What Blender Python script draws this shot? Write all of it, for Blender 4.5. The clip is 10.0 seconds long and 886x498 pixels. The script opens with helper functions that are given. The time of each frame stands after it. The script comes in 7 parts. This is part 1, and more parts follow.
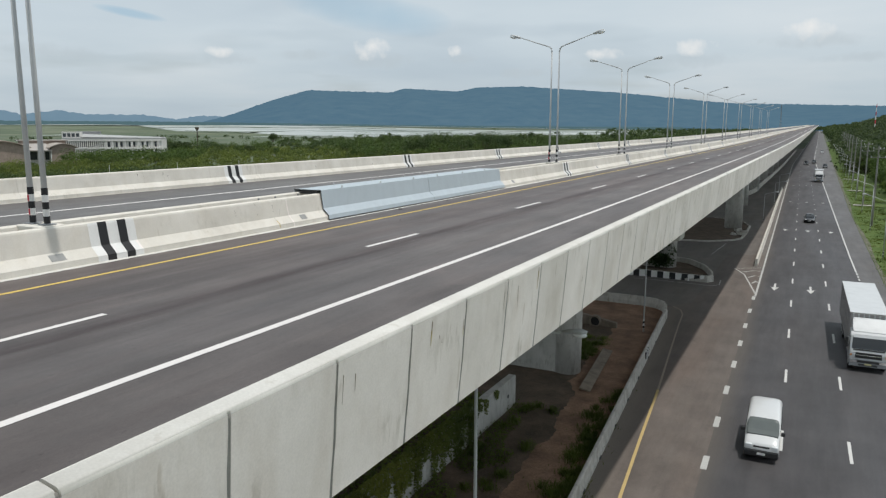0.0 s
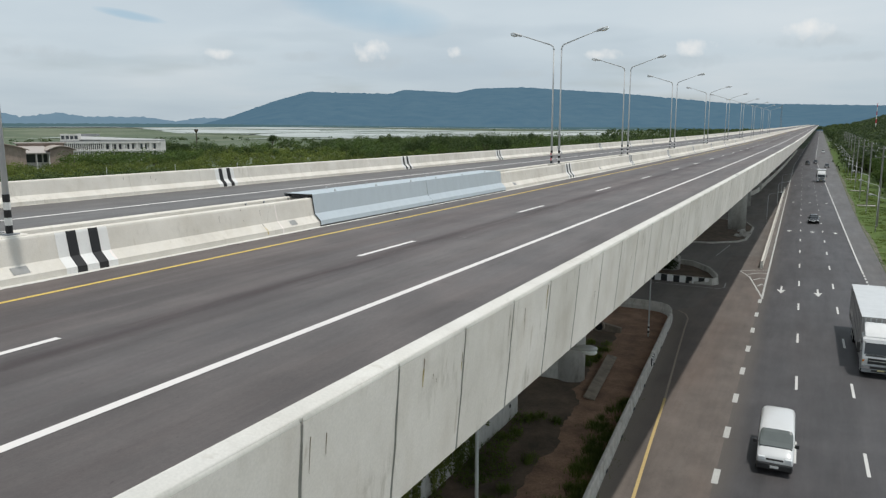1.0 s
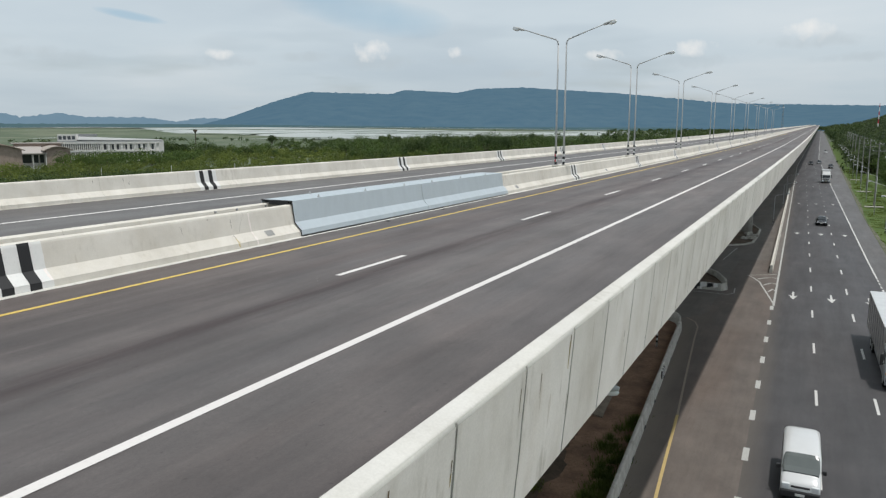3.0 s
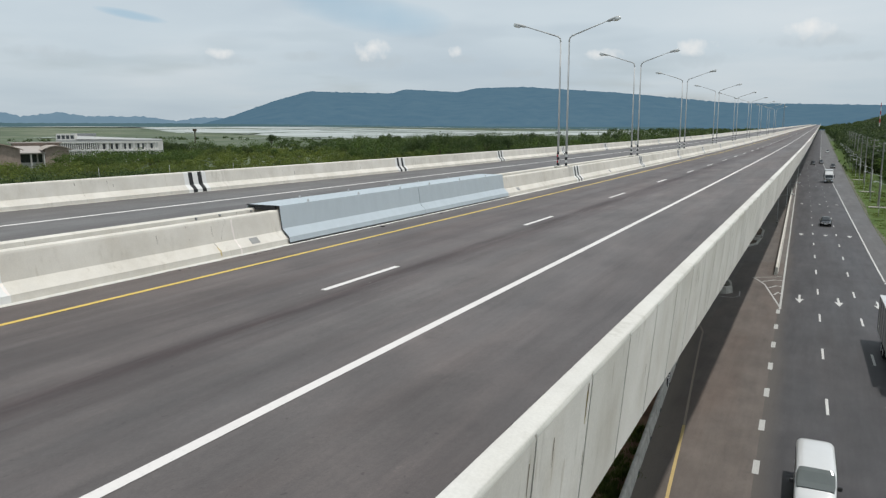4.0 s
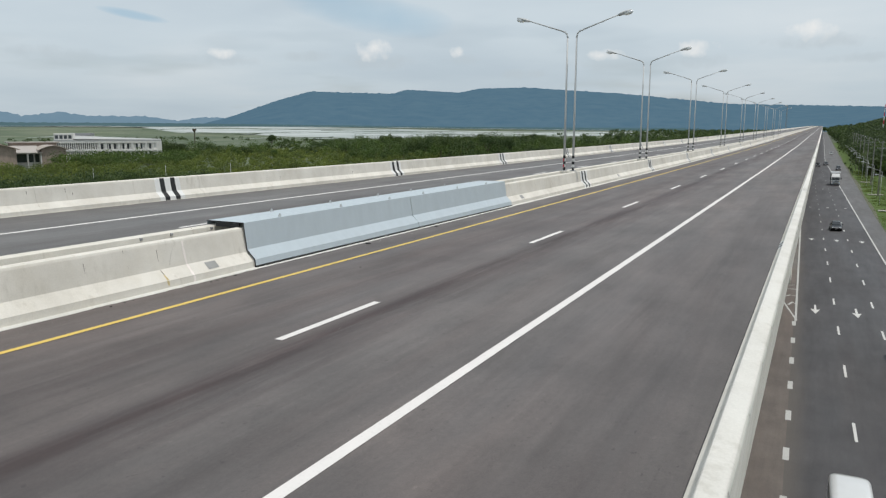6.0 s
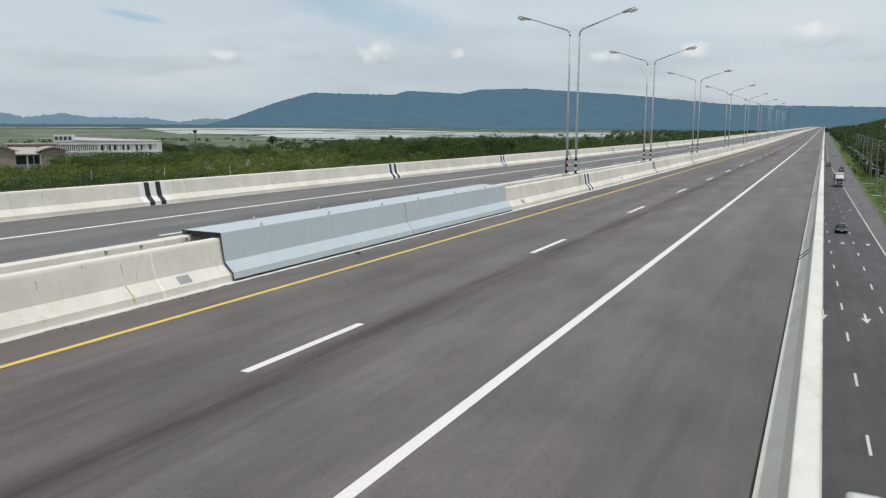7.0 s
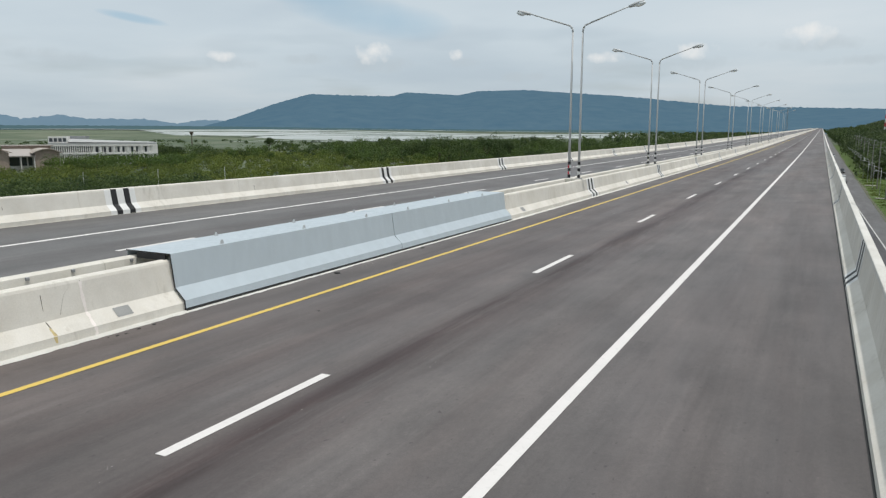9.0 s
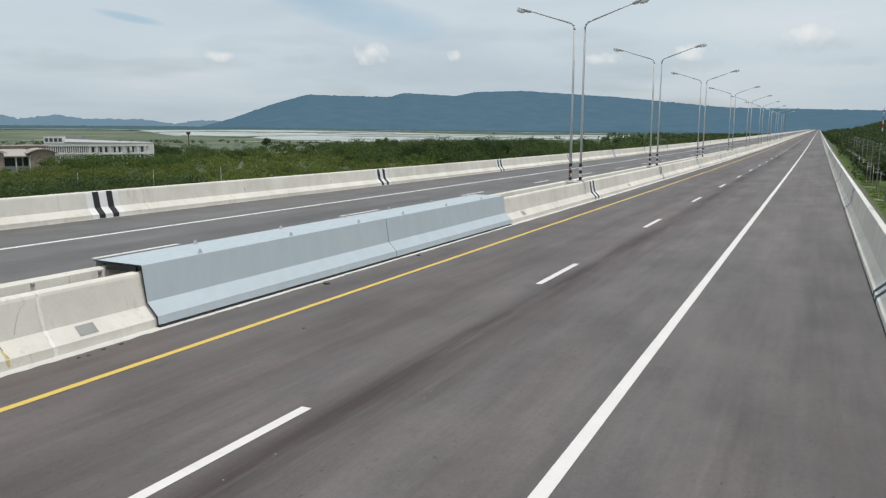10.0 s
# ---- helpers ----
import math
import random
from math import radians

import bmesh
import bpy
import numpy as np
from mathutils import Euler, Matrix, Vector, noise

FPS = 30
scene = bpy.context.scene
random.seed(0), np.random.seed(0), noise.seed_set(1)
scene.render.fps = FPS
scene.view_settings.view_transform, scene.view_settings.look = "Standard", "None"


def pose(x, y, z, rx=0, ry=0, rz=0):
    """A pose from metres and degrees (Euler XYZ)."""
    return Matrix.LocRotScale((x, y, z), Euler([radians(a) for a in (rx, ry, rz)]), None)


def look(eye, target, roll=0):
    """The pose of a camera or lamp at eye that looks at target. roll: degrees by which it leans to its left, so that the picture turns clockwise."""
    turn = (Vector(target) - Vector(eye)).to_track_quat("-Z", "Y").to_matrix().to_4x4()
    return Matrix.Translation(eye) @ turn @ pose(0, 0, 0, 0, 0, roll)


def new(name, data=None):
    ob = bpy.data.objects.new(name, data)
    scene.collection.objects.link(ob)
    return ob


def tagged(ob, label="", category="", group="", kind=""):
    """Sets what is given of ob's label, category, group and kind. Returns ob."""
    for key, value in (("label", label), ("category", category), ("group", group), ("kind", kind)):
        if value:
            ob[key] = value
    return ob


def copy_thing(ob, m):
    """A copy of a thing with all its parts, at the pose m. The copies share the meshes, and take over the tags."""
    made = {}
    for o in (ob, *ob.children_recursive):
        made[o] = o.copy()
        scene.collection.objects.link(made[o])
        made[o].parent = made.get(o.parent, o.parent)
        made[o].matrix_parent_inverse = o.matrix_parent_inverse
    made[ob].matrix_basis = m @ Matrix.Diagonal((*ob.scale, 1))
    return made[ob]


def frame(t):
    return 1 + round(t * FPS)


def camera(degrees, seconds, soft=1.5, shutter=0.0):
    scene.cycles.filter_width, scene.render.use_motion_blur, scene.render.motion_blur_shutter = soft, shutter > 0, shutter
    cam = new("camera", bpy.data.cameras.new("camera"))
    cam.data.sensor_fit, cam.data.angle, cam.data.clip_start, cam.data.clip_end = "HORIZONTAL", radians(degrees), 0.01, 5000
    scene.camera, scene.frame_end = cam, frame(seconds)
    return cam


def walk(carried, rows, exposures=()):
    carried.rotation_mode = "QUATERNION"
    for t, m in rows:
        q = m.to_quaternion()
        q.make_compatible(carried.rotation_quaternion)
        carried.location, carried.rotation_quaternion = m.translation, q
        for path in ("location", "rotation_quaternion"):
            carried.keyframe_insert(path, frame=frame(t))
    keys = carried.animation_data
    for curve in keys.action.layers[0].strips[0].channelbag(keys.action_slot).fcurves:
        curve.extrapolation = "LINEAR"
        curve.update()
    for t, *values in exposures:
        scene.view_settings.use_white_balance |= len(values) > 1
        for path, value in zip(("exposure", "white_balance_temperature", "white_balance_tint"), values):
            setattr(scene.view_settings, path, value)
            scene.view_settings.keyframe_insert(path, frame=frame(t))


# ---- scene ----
cam = camera(63.1, 10.0, soft=1.3)
PATH = [
    (0, (8.176, -17.827, 3.375), (7.272, -16.073, 3.049), 0.1),
    (0.5, (7.837, -17.104, 3.357), (6.931, -15.35, 3.033), -0.0),
    (1, (7.527, -16.418, 3.346), (6.622, -14.664, 3.023), -0.1),
    (1.5, (7.22, -15.715, 3.331), (6.314, -13.961, 3.008), -0.1),
    (2, (6.916, -15.035, 3.314), (6.01, -13.281, 2.991), -0.0),
    (2.5, (6.613, -14.383, 3.29), (5.707, -12.629, 2.968), -0.1),
    (4, (5.739, -12.362, 3.332), (4.832, -10.609, 3.008), -0.1),
    (4.5, (5.368, -11.554, 3.347), (4.461, -9.801, 3.022), -0.0),
    (5, (5.064, -10.824, 3.386), (4.155, -9.072, 3.062), -0.1),
    (5.5, (4.692, -10.015, 3.417), (3.784, -8.263, 3.093), -0.0),
    (7, (3.836, -7.787, 3.466), (2.923, -6.037, 3.146), -0.0),
    (7.5, (3.557, -7.122, 3.487), (2.643, -5.372, 3.168), -0.1),
    (8, (3.298, -6.494, 3.48), (2.383, -4.743, 3.163), -0.1),
    (8.5, (3.046, -5.905, 3.496), (2.133, -4.154, 3.179), -0.1),
    (9, (2.769, -5.318, 3.502), (1.86, -3.565, 3.186), 0.0),
    (9.5, (2.462, -4.702, 3.512), (1.556, -2.947, 3.195), 0.1),
    (10, (2.188, -4.162, 3.504), (1.285, -2.406, 3.19), 0.1),
]
walk(cam, [(t, look(eye, target, roll)) for t, eye, target, roll in PATH])

# ---- light ----
SUN_EL, SUN_AZ = 74.0, 88.0            # elevation; azimuth from +y towards +x
sun_dir = Vector((math.cos(radians(SUN_EL)) * math.sin(radians(SUN_AZ)), math.cos(radians(SUN_EL)) * math.cos(radians(SUN_AZ)), math.sin(radians(SUN_EL))))
sun_data = bpy.data.lights.new("sun", "SUN")
sun_data.energy, sun_data.angle, sun_data.color = 2.66, radians(1.0), (1.0, 0.97, 0.93)
sun = new("sun", sun_data)
sun.matrix_world = look(sun_dir * 300, (0, 0, 0))

world = bpy.data.worlds.new("world")
scene.world = world
world.use_nodes = True
wn, wl = world.node_tree.nodes, world.node_tree.links
wn.clear()
w_out, w_bg = wn.new("ShaderNodeOutputWorld"), wn.new("ShaderNodeBackground")
w_sky = wn.new("ShaderNodeTexSky")
w_sky.sky_type, w_sky.sun_disc = "NISHITA", False
w_sky.sun_elevation, w_sky.sun_rotation = radians(SUN_EL), radians(SUN_AZ)
w_sky.air_density, w_sky.dust_density, w_sky.ozone_density = 1.0, 2.0, 1.0
w_gain = wn.new("ShaderNodeVectorMath")
w_gain.operation = "SCALE"
w_gain.inputs["Scale"].default_value = 0.1
wl.new(w_sky.outputs["Color"], w_gain.inputs[0])
# clouds: the direction is laid on a flat layer overhead, so that they crowd together towards the horizon
w_co = wn.new("ShaderNodeTexCoord")
w_sep = wn.new("ShaderNodeSeparateXYZ")
wl.new(w_co.outputs["Generated"], w_sep.inputs[0])


def wmath(op, a, b):
    n = wn.new("ShaderNodeMath")
    n.operation = op
    for i, v in enumerate((a, b)):
        if isinstance(v, (int, float)):
            n.inputs[i].default_value = v
        elif v is not None:
            wl.new(v, n.inputs[i])
    return n.outputs[0]


def wnoise(vec, scale, detail, rough, offset=(0, 0, 0)):
    mp = wn.new("ShaderNodeMapping")
    mp.inputs["Location"].default_value = offset
    wl.new(vec, mp.inputs["Vector"])
    n = wn.new("ShaderNodeTexNoise")
    n.inputs["Scale"].default_value, n.inputs["Detail"].default_value, n.inputs["Roughness"].default_value = scale, detail, rough
    wl.new(mp.outputs[0], n.inputs["Vector"])
    return n.outputs["Fac"]


def wramp(fac, stops):
    r = wn.new("ShaderNodeValToRGB")
    for i, (p, c) in enumerate(stops):
        e = r.color_ramp.elements[i] if i < 2 else r.color_ramp.elements.new(p)
        e.position, e.color = p, (*c, 1)
    wl.new(fac, r.inputs[0])
    return r.outputs[0]


w_up = wmath("MAXIMUM", wmath("ADD", w_sep.outputs["Z"], 0.10), 0.04)
w_com = wn.new("ShaderNodeCombineXYZ")
wl.new(wmath("DIVIDE", w_sep.outputs["X"], w_up), w_com.inputs[0])
wl.new(wmath("DIVIDE", w_sep.outputs["Y"], w_up), w_com.inputs[1])
w_cover = wramp(wnoise(w_com.outputs[0], 0.42, 4, 0.5, (3.1, 1.7, 0)), [(0.30, (0.5, 0.5, 0.5)), (0.46, (0.95, 0.95, 0.95))])
w_tone = wramp(wnoise(w_com.outputs[0], 0.5, 5, 0.5, (7.3, 2.2, 0)), [(0.30, (0.575, 0.668, 0.74)), (0.5, (0.65, 0.74, 0.80)), (0.68, (0.725, 0.795, 0.84))])
w_low = wramp(w_sep.outputs["Z"], [(0.02, (0.84, 0.855, 0.865)), (0.13, (1, 1, 1))])
w_dim = wn.new("ShaderNodeMix")
w_dim.data_type, w_dim.blend_type = "RGBA", "MULTIPLY"
w_dim.inputs["Factor"].default_value = 1.0
wl.new(w_tone, w_dim.inputs["A"])
wl.new(w_low, w_dim.inputs["B"])
w_mix = wn.new("ShaderNodeMix")
w_mix.data_type = "RGBA"
wl.new(w_cover, w_mix.inputs["Factor"])
wl.new(w_gain.outputs[0], w_mix.inputs["A"])
wl.new(w_dim.outputs["Result"], w_mix.inputs["B"])
# small heaps of cloud low over the hills: azimuth to the left of +y in degrees, height, width, thickness
w_az = wmath("MULTIPLY", wmath("ARCTAN2", wmath("MULTIPLY", w_sep.outputs["X"], -1.0), w_sep.outputs["Y"]), 57.296)
w_ragged = wmath("MULTIPLY", wmath("SUBTRACT", wnoise(w_co.outputs["Generated"], 52.0, 5, 0.5, (0.35, 0.2, 0.0)), 0.5), 2.2)
w_band = None
for p_az, p_el, p_w, p_h in ((32.6, 0.106, 1.9, 0.020), (26.4, 0.103, 0.9, 0.011), (44.0, 0.098, 1.3, 0.010), (15.1, 0.098, 2.2, 0.011), (8.6, 0.103, 1.8, 0.016), (1.2, 0.118, 2.0, 0.018), (60.0, 0.07, 1.0, 0.008), (-14.0, 0.11, 2.5, 0.02), (75.0, 0.1, 2.4, 0.02), (110.0, 0.11, 3.0, 0.02)):
    p_u = wmath("POWER", wmath("DIVIDE", wmath("SUBTRACT", w_az, p_az), p_w), 2.0)
    p_v = wmath("POWER", wmath("DIVIDE", wmath("SUBTRACT", w_sep.outputs["Z"], p_el), p_h), 2.0)
    p_m = wmath("MAXIMUM", wmath("SUBTRACT", wmath("ADD", 0.55, w_ragged), wmath("ADD", p_u, p_v)), 0.0)
    w_band = p_m if w_band is None else wmath("MAXIMUM", w_band, p_m)
w_band = wmath("MINIMUM", wmath("MULTIPLY", w_band, 0.95), 0.95)
# gaps of blue between the high cloud: the same four numbers
w_gaps = None
w_soft = wmath("MULTIPLY", wmath("SUBTRACT", wnoise(w_co.outputs["Generated"], 9.0, 5, 0.55, (1.2, 0.4, 0.0)), 0.5), 2.2)
for p_az, p_el, p_w, p_h in ((33.0, 0.153, 5.0, 0.02), (36.0, 0.172, 4.0, 0.016), (57.5, 0.168, 2.5, 0.007), (50.0, 0.14, 1.8, 0.004), (80.0, 0.17, 5.0, 0.02)):
    p_u = wmath("POWER", wmath("DIVIDE", wmath("SUBTRACT", w_az, p_az), p_w), 2.0)
    p_v = wmath("POWER", wmath("DIVIDE", wmath("SUBTRACT", w_sep.outputs["Z"], wmath("ADD", p_el, wmath("MULTIPLY", wmath("SUBTRACT", w_az, p_az), 0.0025))), p_h), 2.0)
    p_m = wmath("MAXIMUM", wmath("SUBTRACT", wmath("ADD", 1.9, w_soft), wmath("ADD", p_u, p_v)), 0.0)
    w_gaps = p_m if w_gaps is None else wmath("MAXIMUM", w_gaps, p_m)
w_gaps = wmath("MINIMUM", wmath("MULTIPLY", w_gaps, 0.32), 0.6)
w_mix3 = wn.new("ShaderNodeMix")
w_mix3.data_type = "RGBA"
w_mix3.inputs["B"].default_value = (0.36, 0.55, 0.70, 1)
wl.new(w_gaps, w_mix3.inputs["Factor"])
wl.new(w_mix.outputs["Result"], w_mix3.inputs["A"])
# grey undersides: azimuth, height, width, thickness
w_grey = None
for p_az, p_el, p_w, p_h in ((32.4, 0.092, 3.6, 0.014), (26.2, 0.094, 1.8, 0.010), (43.8, 0.09, 3.0, 0.010), (38.0, 0.097, 2.6, 0.009), (14.6, 0.086, 4.0, 0.010), (8.2, 0.088, 3.4, 0.012), (0.6, 0.106, 4.0, 0.012), (-1.5, 0.085, 3.5, 0.008), (55.0, 0.09, 4.0, 0.012), (21.0, 0.075, 2.5, 0.008), (70.0, 0.1, 4.0, 0.015)):
    p_u = wmath("POWER", wmath("DIVIDE", wmath("SUBTRACT", w_az, p_az), p_w), 2.0)
    p_v = wmath("POWER", wmath("DIVIDE", wmath("SUBTRACT", w_sep.outputs["Z"], p_el), p_h), 2.0)
    p_m = wmath("MAXIMUM", wmath("SUBTRACT", wmath("ADD", 0.75, w_ragged), wmath("ADD", p_u, p_v)), 0.0)
    w_grey = p_m if w_grey is None else wmath("MAXIMUM", w_grey, p_m)
w_grey = wmath("MINIMUM", wmath("MULTIPLY", w_grey, 0.6), 0.5)
w_mix4 = wn.new("ShaderNodeMix")
w_mix4.data_type = "RGBA"
w_mix4.inputs["B"].default_value = (0.53, 0.60, 0.645, 1)
wl.new(w_grey, w_mix4.inputs["Factor"])
wl.new(w_mix3.outputs["Result"], w_mix4.inputs["A"])
w_mix2 = wn.new("ShaderNodeMix")
w_mix2.data_type = "RGBA"
w_mix2.inputs["B"].default_value = (0.90, 0.905, 0.895, 1)
wl.new(w_band, w_mix2.inputs["Factor"])
wl.new(w_mix4.outputs["Result"], w_mix2.inputs["A"])
wl.new(w_mix2.outputs["Result"], w_bg.inputs["Color"])
w_bg.inputs["Strength"].default_value = 0.925
wl.new(w_bg.outputs[0], w_out.inputs["Surface"])

# ---- materials ----


class Nodes:
    """Short hand for one material's nodes, all laid out in world metres."""

    def __init__(self, name, rough=0.8, metal=0.0, spec=0.4):
        self.m = bpy.data.materials.new(name)
        self.m.use_nodes = True
        self.t = self.m.node_tree
        self.b = self.t.nodes["Principled BSDF"]
        self.b.inputs["Roughness"].default_value = rough
        self.b.inputs["Metallic"].default_value = metal
        self.b.inputs["Specular IOR Level"].default_value = spec
        self.pos = self.t.nodes.new("ShaderNodeNewGeometry").outputs["Position"]

    def noise(self, scale, detail=4, rough=0.55, stretch=(1, 1, 1), shift=0.0):
        mp = self.t.nodes.new("ShaderNodeMapping")
        mp.inputs["Scale"].default_value = stretch
        mp.inputs["Location"].default_value = (shift, shift * 0.7, shift * 0.3)
        self.t.links.new(self.pos, mp.inputs["Vector"])
        n = self.t.nodes.new("ShaderNodeTexNoise")
        n.inputs["Scale"].default_value, n.inputs["Detail"].default_value, n.inputs["Roughness"].default_value = scale, detail, rough
        self.t.links.new(mp.outputs[0], n.inputs["Vector"])
        return n.outputs["Fac"]

    def ramp(self, fac, stops):
        r = self.t.nodes.new("ShaderNodeValToRGB")
        for i, (p, c) in enumerate(stops):
            e = r.color_ramp.elements[i] if i < 2 else r.color_ramp.elements.new(p)
            e.position, e.color = p, (*((c, c, c) if isinstance(c, (int, float)) else c), 1)
        self.t.links.new(fac, r.inputs[0])
        return r.outputs[0]

    def mix(self, fac, a, b, how="MIX"):
        n = self.t.nodes.new("ShaderNodeMix")
        n.data_type, n.blend_type = "RGBA", how
        for key, v in (("Factor", fac), ("A", a), ("B", b)):
            if isinstance(v, (int, float)):
                n.inputs[key].default_value = v if key == "Factor" else (v, v, v, 1)
            elif isinstance(v, tuple):
                n.inputs[key].default_value = (*v, 1)
            else:
                self.t.links.new(v, n.inputs[key])
        return n.outputs["Result"]

    def own(self):
        return self.t.nodes.new("ShaderNodeObjectInfo").outputs["Random"]

    def island(self):
        return self.t.nodes.new("ShaderNodeNewGeometry").outputs["Random Per Island"]

    def bump(self, fac, strength, distance=0.01):
        n = self.t.nodes.new("ShaderNodeBump")
        n.inputs["Strength"].default_value, n.inputs["Distance"].default_value = strength, distance
        self.t.links.new(fac, n.inputs["Height"])
        self.t.links.new(n.outputs[0], self.b.inputs["Normal"])

    def rough(self, fac, lo, hi):
        self.t.links.new(self.ramp(fac, [(0.3, lo), (0.7, hi)]), self.b.inputs["Roughness"])

    def color(self, c):
        self.t.links.new(c, self.b.inputs["Base Color"])
        return self.m


def asphalt(name, dark, light, tint, streak=0.5, spots=0.5, smears=(), drift=None, dark_stretch=None):
    n = Nodes(name, 0.75, spec=0.58)
    base = n.ramp(n.noise(0.35, 5, 0.6), [(0.3, dark), (0.7, light)])
    along = n.ramp(n.noise(1.0, 7, 0.64, (1.2, 0.13, 1)), [(0.34, (0.68, 0.66, 0.65)), (0.5, (1, 1, 1)), (0.66, (1.24, 1.22, 1.2))])
    base = n.mix(streak, base, along, "MULTIPLY")
    warm = n.ramp(n.noise(0.22, 4, 0.6, (1, 0.25, 1), 9.0), [(0.45, (1, 1, 1)), (0.7, tint)])
    base = n.mix(0.8, base, warm, "MULTIPLY")
    base = n.mix(spots, base, n.ramp(n.noise(1.7, 6, 0.62, (1, 0.6, 1), 4.0), [(0.27, (0.55, 0.55, 0.55)), (0.4, (1, 1, 1))]), "MULTIPLY")
    blot = n.ramp(n.noise(0.16, 5, 0.62, (1, 0.35, 1), 15.0), [(0.34, (0.74, 0.72, 0.72)), (0.5, (1, 1, 1)), (0.68, (1.14, 1.13, 1.12))])
    base = n.mix(0.65, base, blot, "MULTIPLY")
    mott = n.ramp(n.noise(0.75, 7, 0.66, (1, 0.45, 1), 21.0), [(0.34, (0.82, 0.81, 0.81)), (0.5, (1, 1, 1)), (0.66, (1.13, 1.12, 1.11))])
    base = n.mix(0.7, base, mott, "MULTIPLY")
    lines = n.ramp(n.noise(1.0, 7, 0.66, (5.5, 0.2, 1), 41.0), [(0.32, (0.78, 0.77, 0.77)), (0.5, (1, 1, 1)), (0.6, (1.04, 1.04, 1.04)), (0.66, (1.2, 1.19, 1.185))])
    base = n.mix(streak, base, lines, "MULTIPLY")
    if smears:                      # bands of rubber along the wheel tracks
        sep = n.t.nodes.new("ShaderNodeSeparateXYZ")
        n.t.links.new(n.pos, sep.inputs[0])
        wob = n.t.nodes.new("ShaderNodeMath")
        wob.operation, wob.inputs[1].default_value = "MULTIPLY_ADD", 0.7
        n.t.links.new(n.noise(0.25, 3, 0.5, (1, 0.3, 1), 31.0), wob.inputs[0])
        n.t.links.new(sep.outputs["X"], wob.inputs[2])
        to01 = n.t.nodes.new("ShaderNodeMapRange")
        to01.inputs["From Min"].default_value, to01.inputs["From Max"].default_value = -25.0, 5.0
        n.t.links.new(wob.outputs[0], to01.inputs["Value"])
        for x, w, depth in smears:
            p, h = (x + 0.35 + 25) / 30, w / 60
            tone = n.ramp(to01.outputs[0], [(p - h * 1.7, 1.0), (p - h * 0.4, (1 - depth * 0.8, 1 - depth, 1 - depth * 1.02)), (p + h * 0.4, (1 - depth * 0.8, 1 - depth, 1 - depth * 1.02)), (p + h * 1.7, 1.0)])
            worn = n.mix(n.ramp(n.noise(1.0, 7, 0.68, (2.6, 0.17, 1), x), [(0.36, 0.05), (0.53, 1.0)]), 1.0, tone)
            base = n.mix(1.0, base, worn, "MULTIPLY")
    if dark_stretch:                       # a darker stretch of paving: its end, how far it fades, its tone
        sep = n.t.nodes.new("ShaderNodeSeparateXYZ")
        n.t.links.new(n.pos, sep.inputs[0])
        wav = n.t.nodes.new("ShaderNodeMath")
        wav.operation, wav.inputs[1].default_value = "MULTIPLY_ADD", 9.0
        n.t.links.new(n.noise(0.3, 5, 0.6, (1, 0.3, 1), 81.0), wav.inputs[0])
        n.t.links.new(sep.outputs["Y"], wav.inputs[2])
        rng_ = n.t.nodes.new("ShaderNodeMapRange")
        rng_.interpolation_type = "SMOOTHSTEP"
        rng_.inputs["From Min"].default_value, rng_.inputs["From Max"].default_value = dark_stretch[0] + 4.5, dark_stretch[0] + 4.5 + dark_stretch[1]
        n.t.links.new(wav.outputs[0], rng_.inputs["Value"])
        base = n.mix(1.0, base, n.mix(rng_.outputs[0], dark_stretch[2], (1.0, 1.0, 1.0)), "MULTIPLY")
    if drift:                       # brown dust drifted over one edge, on the slip lane also lightened shade: colour, line, width, lean of the line
        colour, at, wide, lean = drift
        sep = n.t.nodes.new("ShaderNodeSeparateXYZ")
        n.t.links.new(n.pos, sep.inputs[0])
        off = n.t.nodes.new("ShaderNodeMath")
        off.operation, off.inputs[1].default_value = "MULTIPLY_ADD", -lean
        n.t.links.new(sep.outputs["Y"], off.inputs[0])
        n.t.links.new(sep.outputs["X"], off.inputs[2])
        wav = n.t.nodes.new("ShaderNodeMath")
        wav.operation, wav.inputs[1].default_value = "MULTIPLY_ADD", wide * 0.9
        n.t.links.new(n.noise(0.3, 5, 0.6, (1, 0.3, 1), 51.0), wav.inputs[0])
        n.t.links.new(off.outputs[0], wav.inputs[2])
        rng_ = n.t.nodes.new("ShaderNodeMapRange")
        rng_.interpolation_type = "SMOOTHSTEP"
        rng_.inputs["From Min"].default_value, rng_.inputs["From Max"].default_value = at + wide * 0.45, at + wide * 1.45
        rng_.inputs["To Min"].default_value, rng_.inputs["To Max"].default_value = 0.85, 0.0
        n.t.links.new(wav.outputs[0], rng_.inputs["Value"])
        base = n.mix(rng_.outputs[0], base, colour)
    pits = n.ramp(n.noise(13.0, 2, 0.45, (1, 0.6, 1), 61.0), [(0.25, (0.55, 0.53, 0.53)), (0.28, (1, 1, 1)), (0.73, (1, 1, 1)), (0.76, (1.3, 1.29, 1.27))])
    base = n.mix(0.8, base, pits, "MULTIPLY")
    speck = n.ramp(n.noise(17, 5, 0.75, (1, 0.7, 1), 71.0), [(0.32, (0.84, 0.84, 0.84)), (0.5, (1, 1, 1)), (0.68, (1.15, 1.15, 1.15))])
    base = n.mix(0.7, base, speck, "MULTIPLY")
    grain = n.noise(55, 3, 0.7)
    base = n.mix(0.5, base, n.ramp(grain, [(0.3, (0.72, 0.72, 0.72)), (0.7, (1.25, 1.25, 1.25))]), "MULTIPLY")
    n.bump(grain, 0.35, 0.006)
    n.rough(n.noise(0.5, 4, 0.6, (1, 0.1, 1), 2.0), 0.55, 0.72)
    return n.color(base)


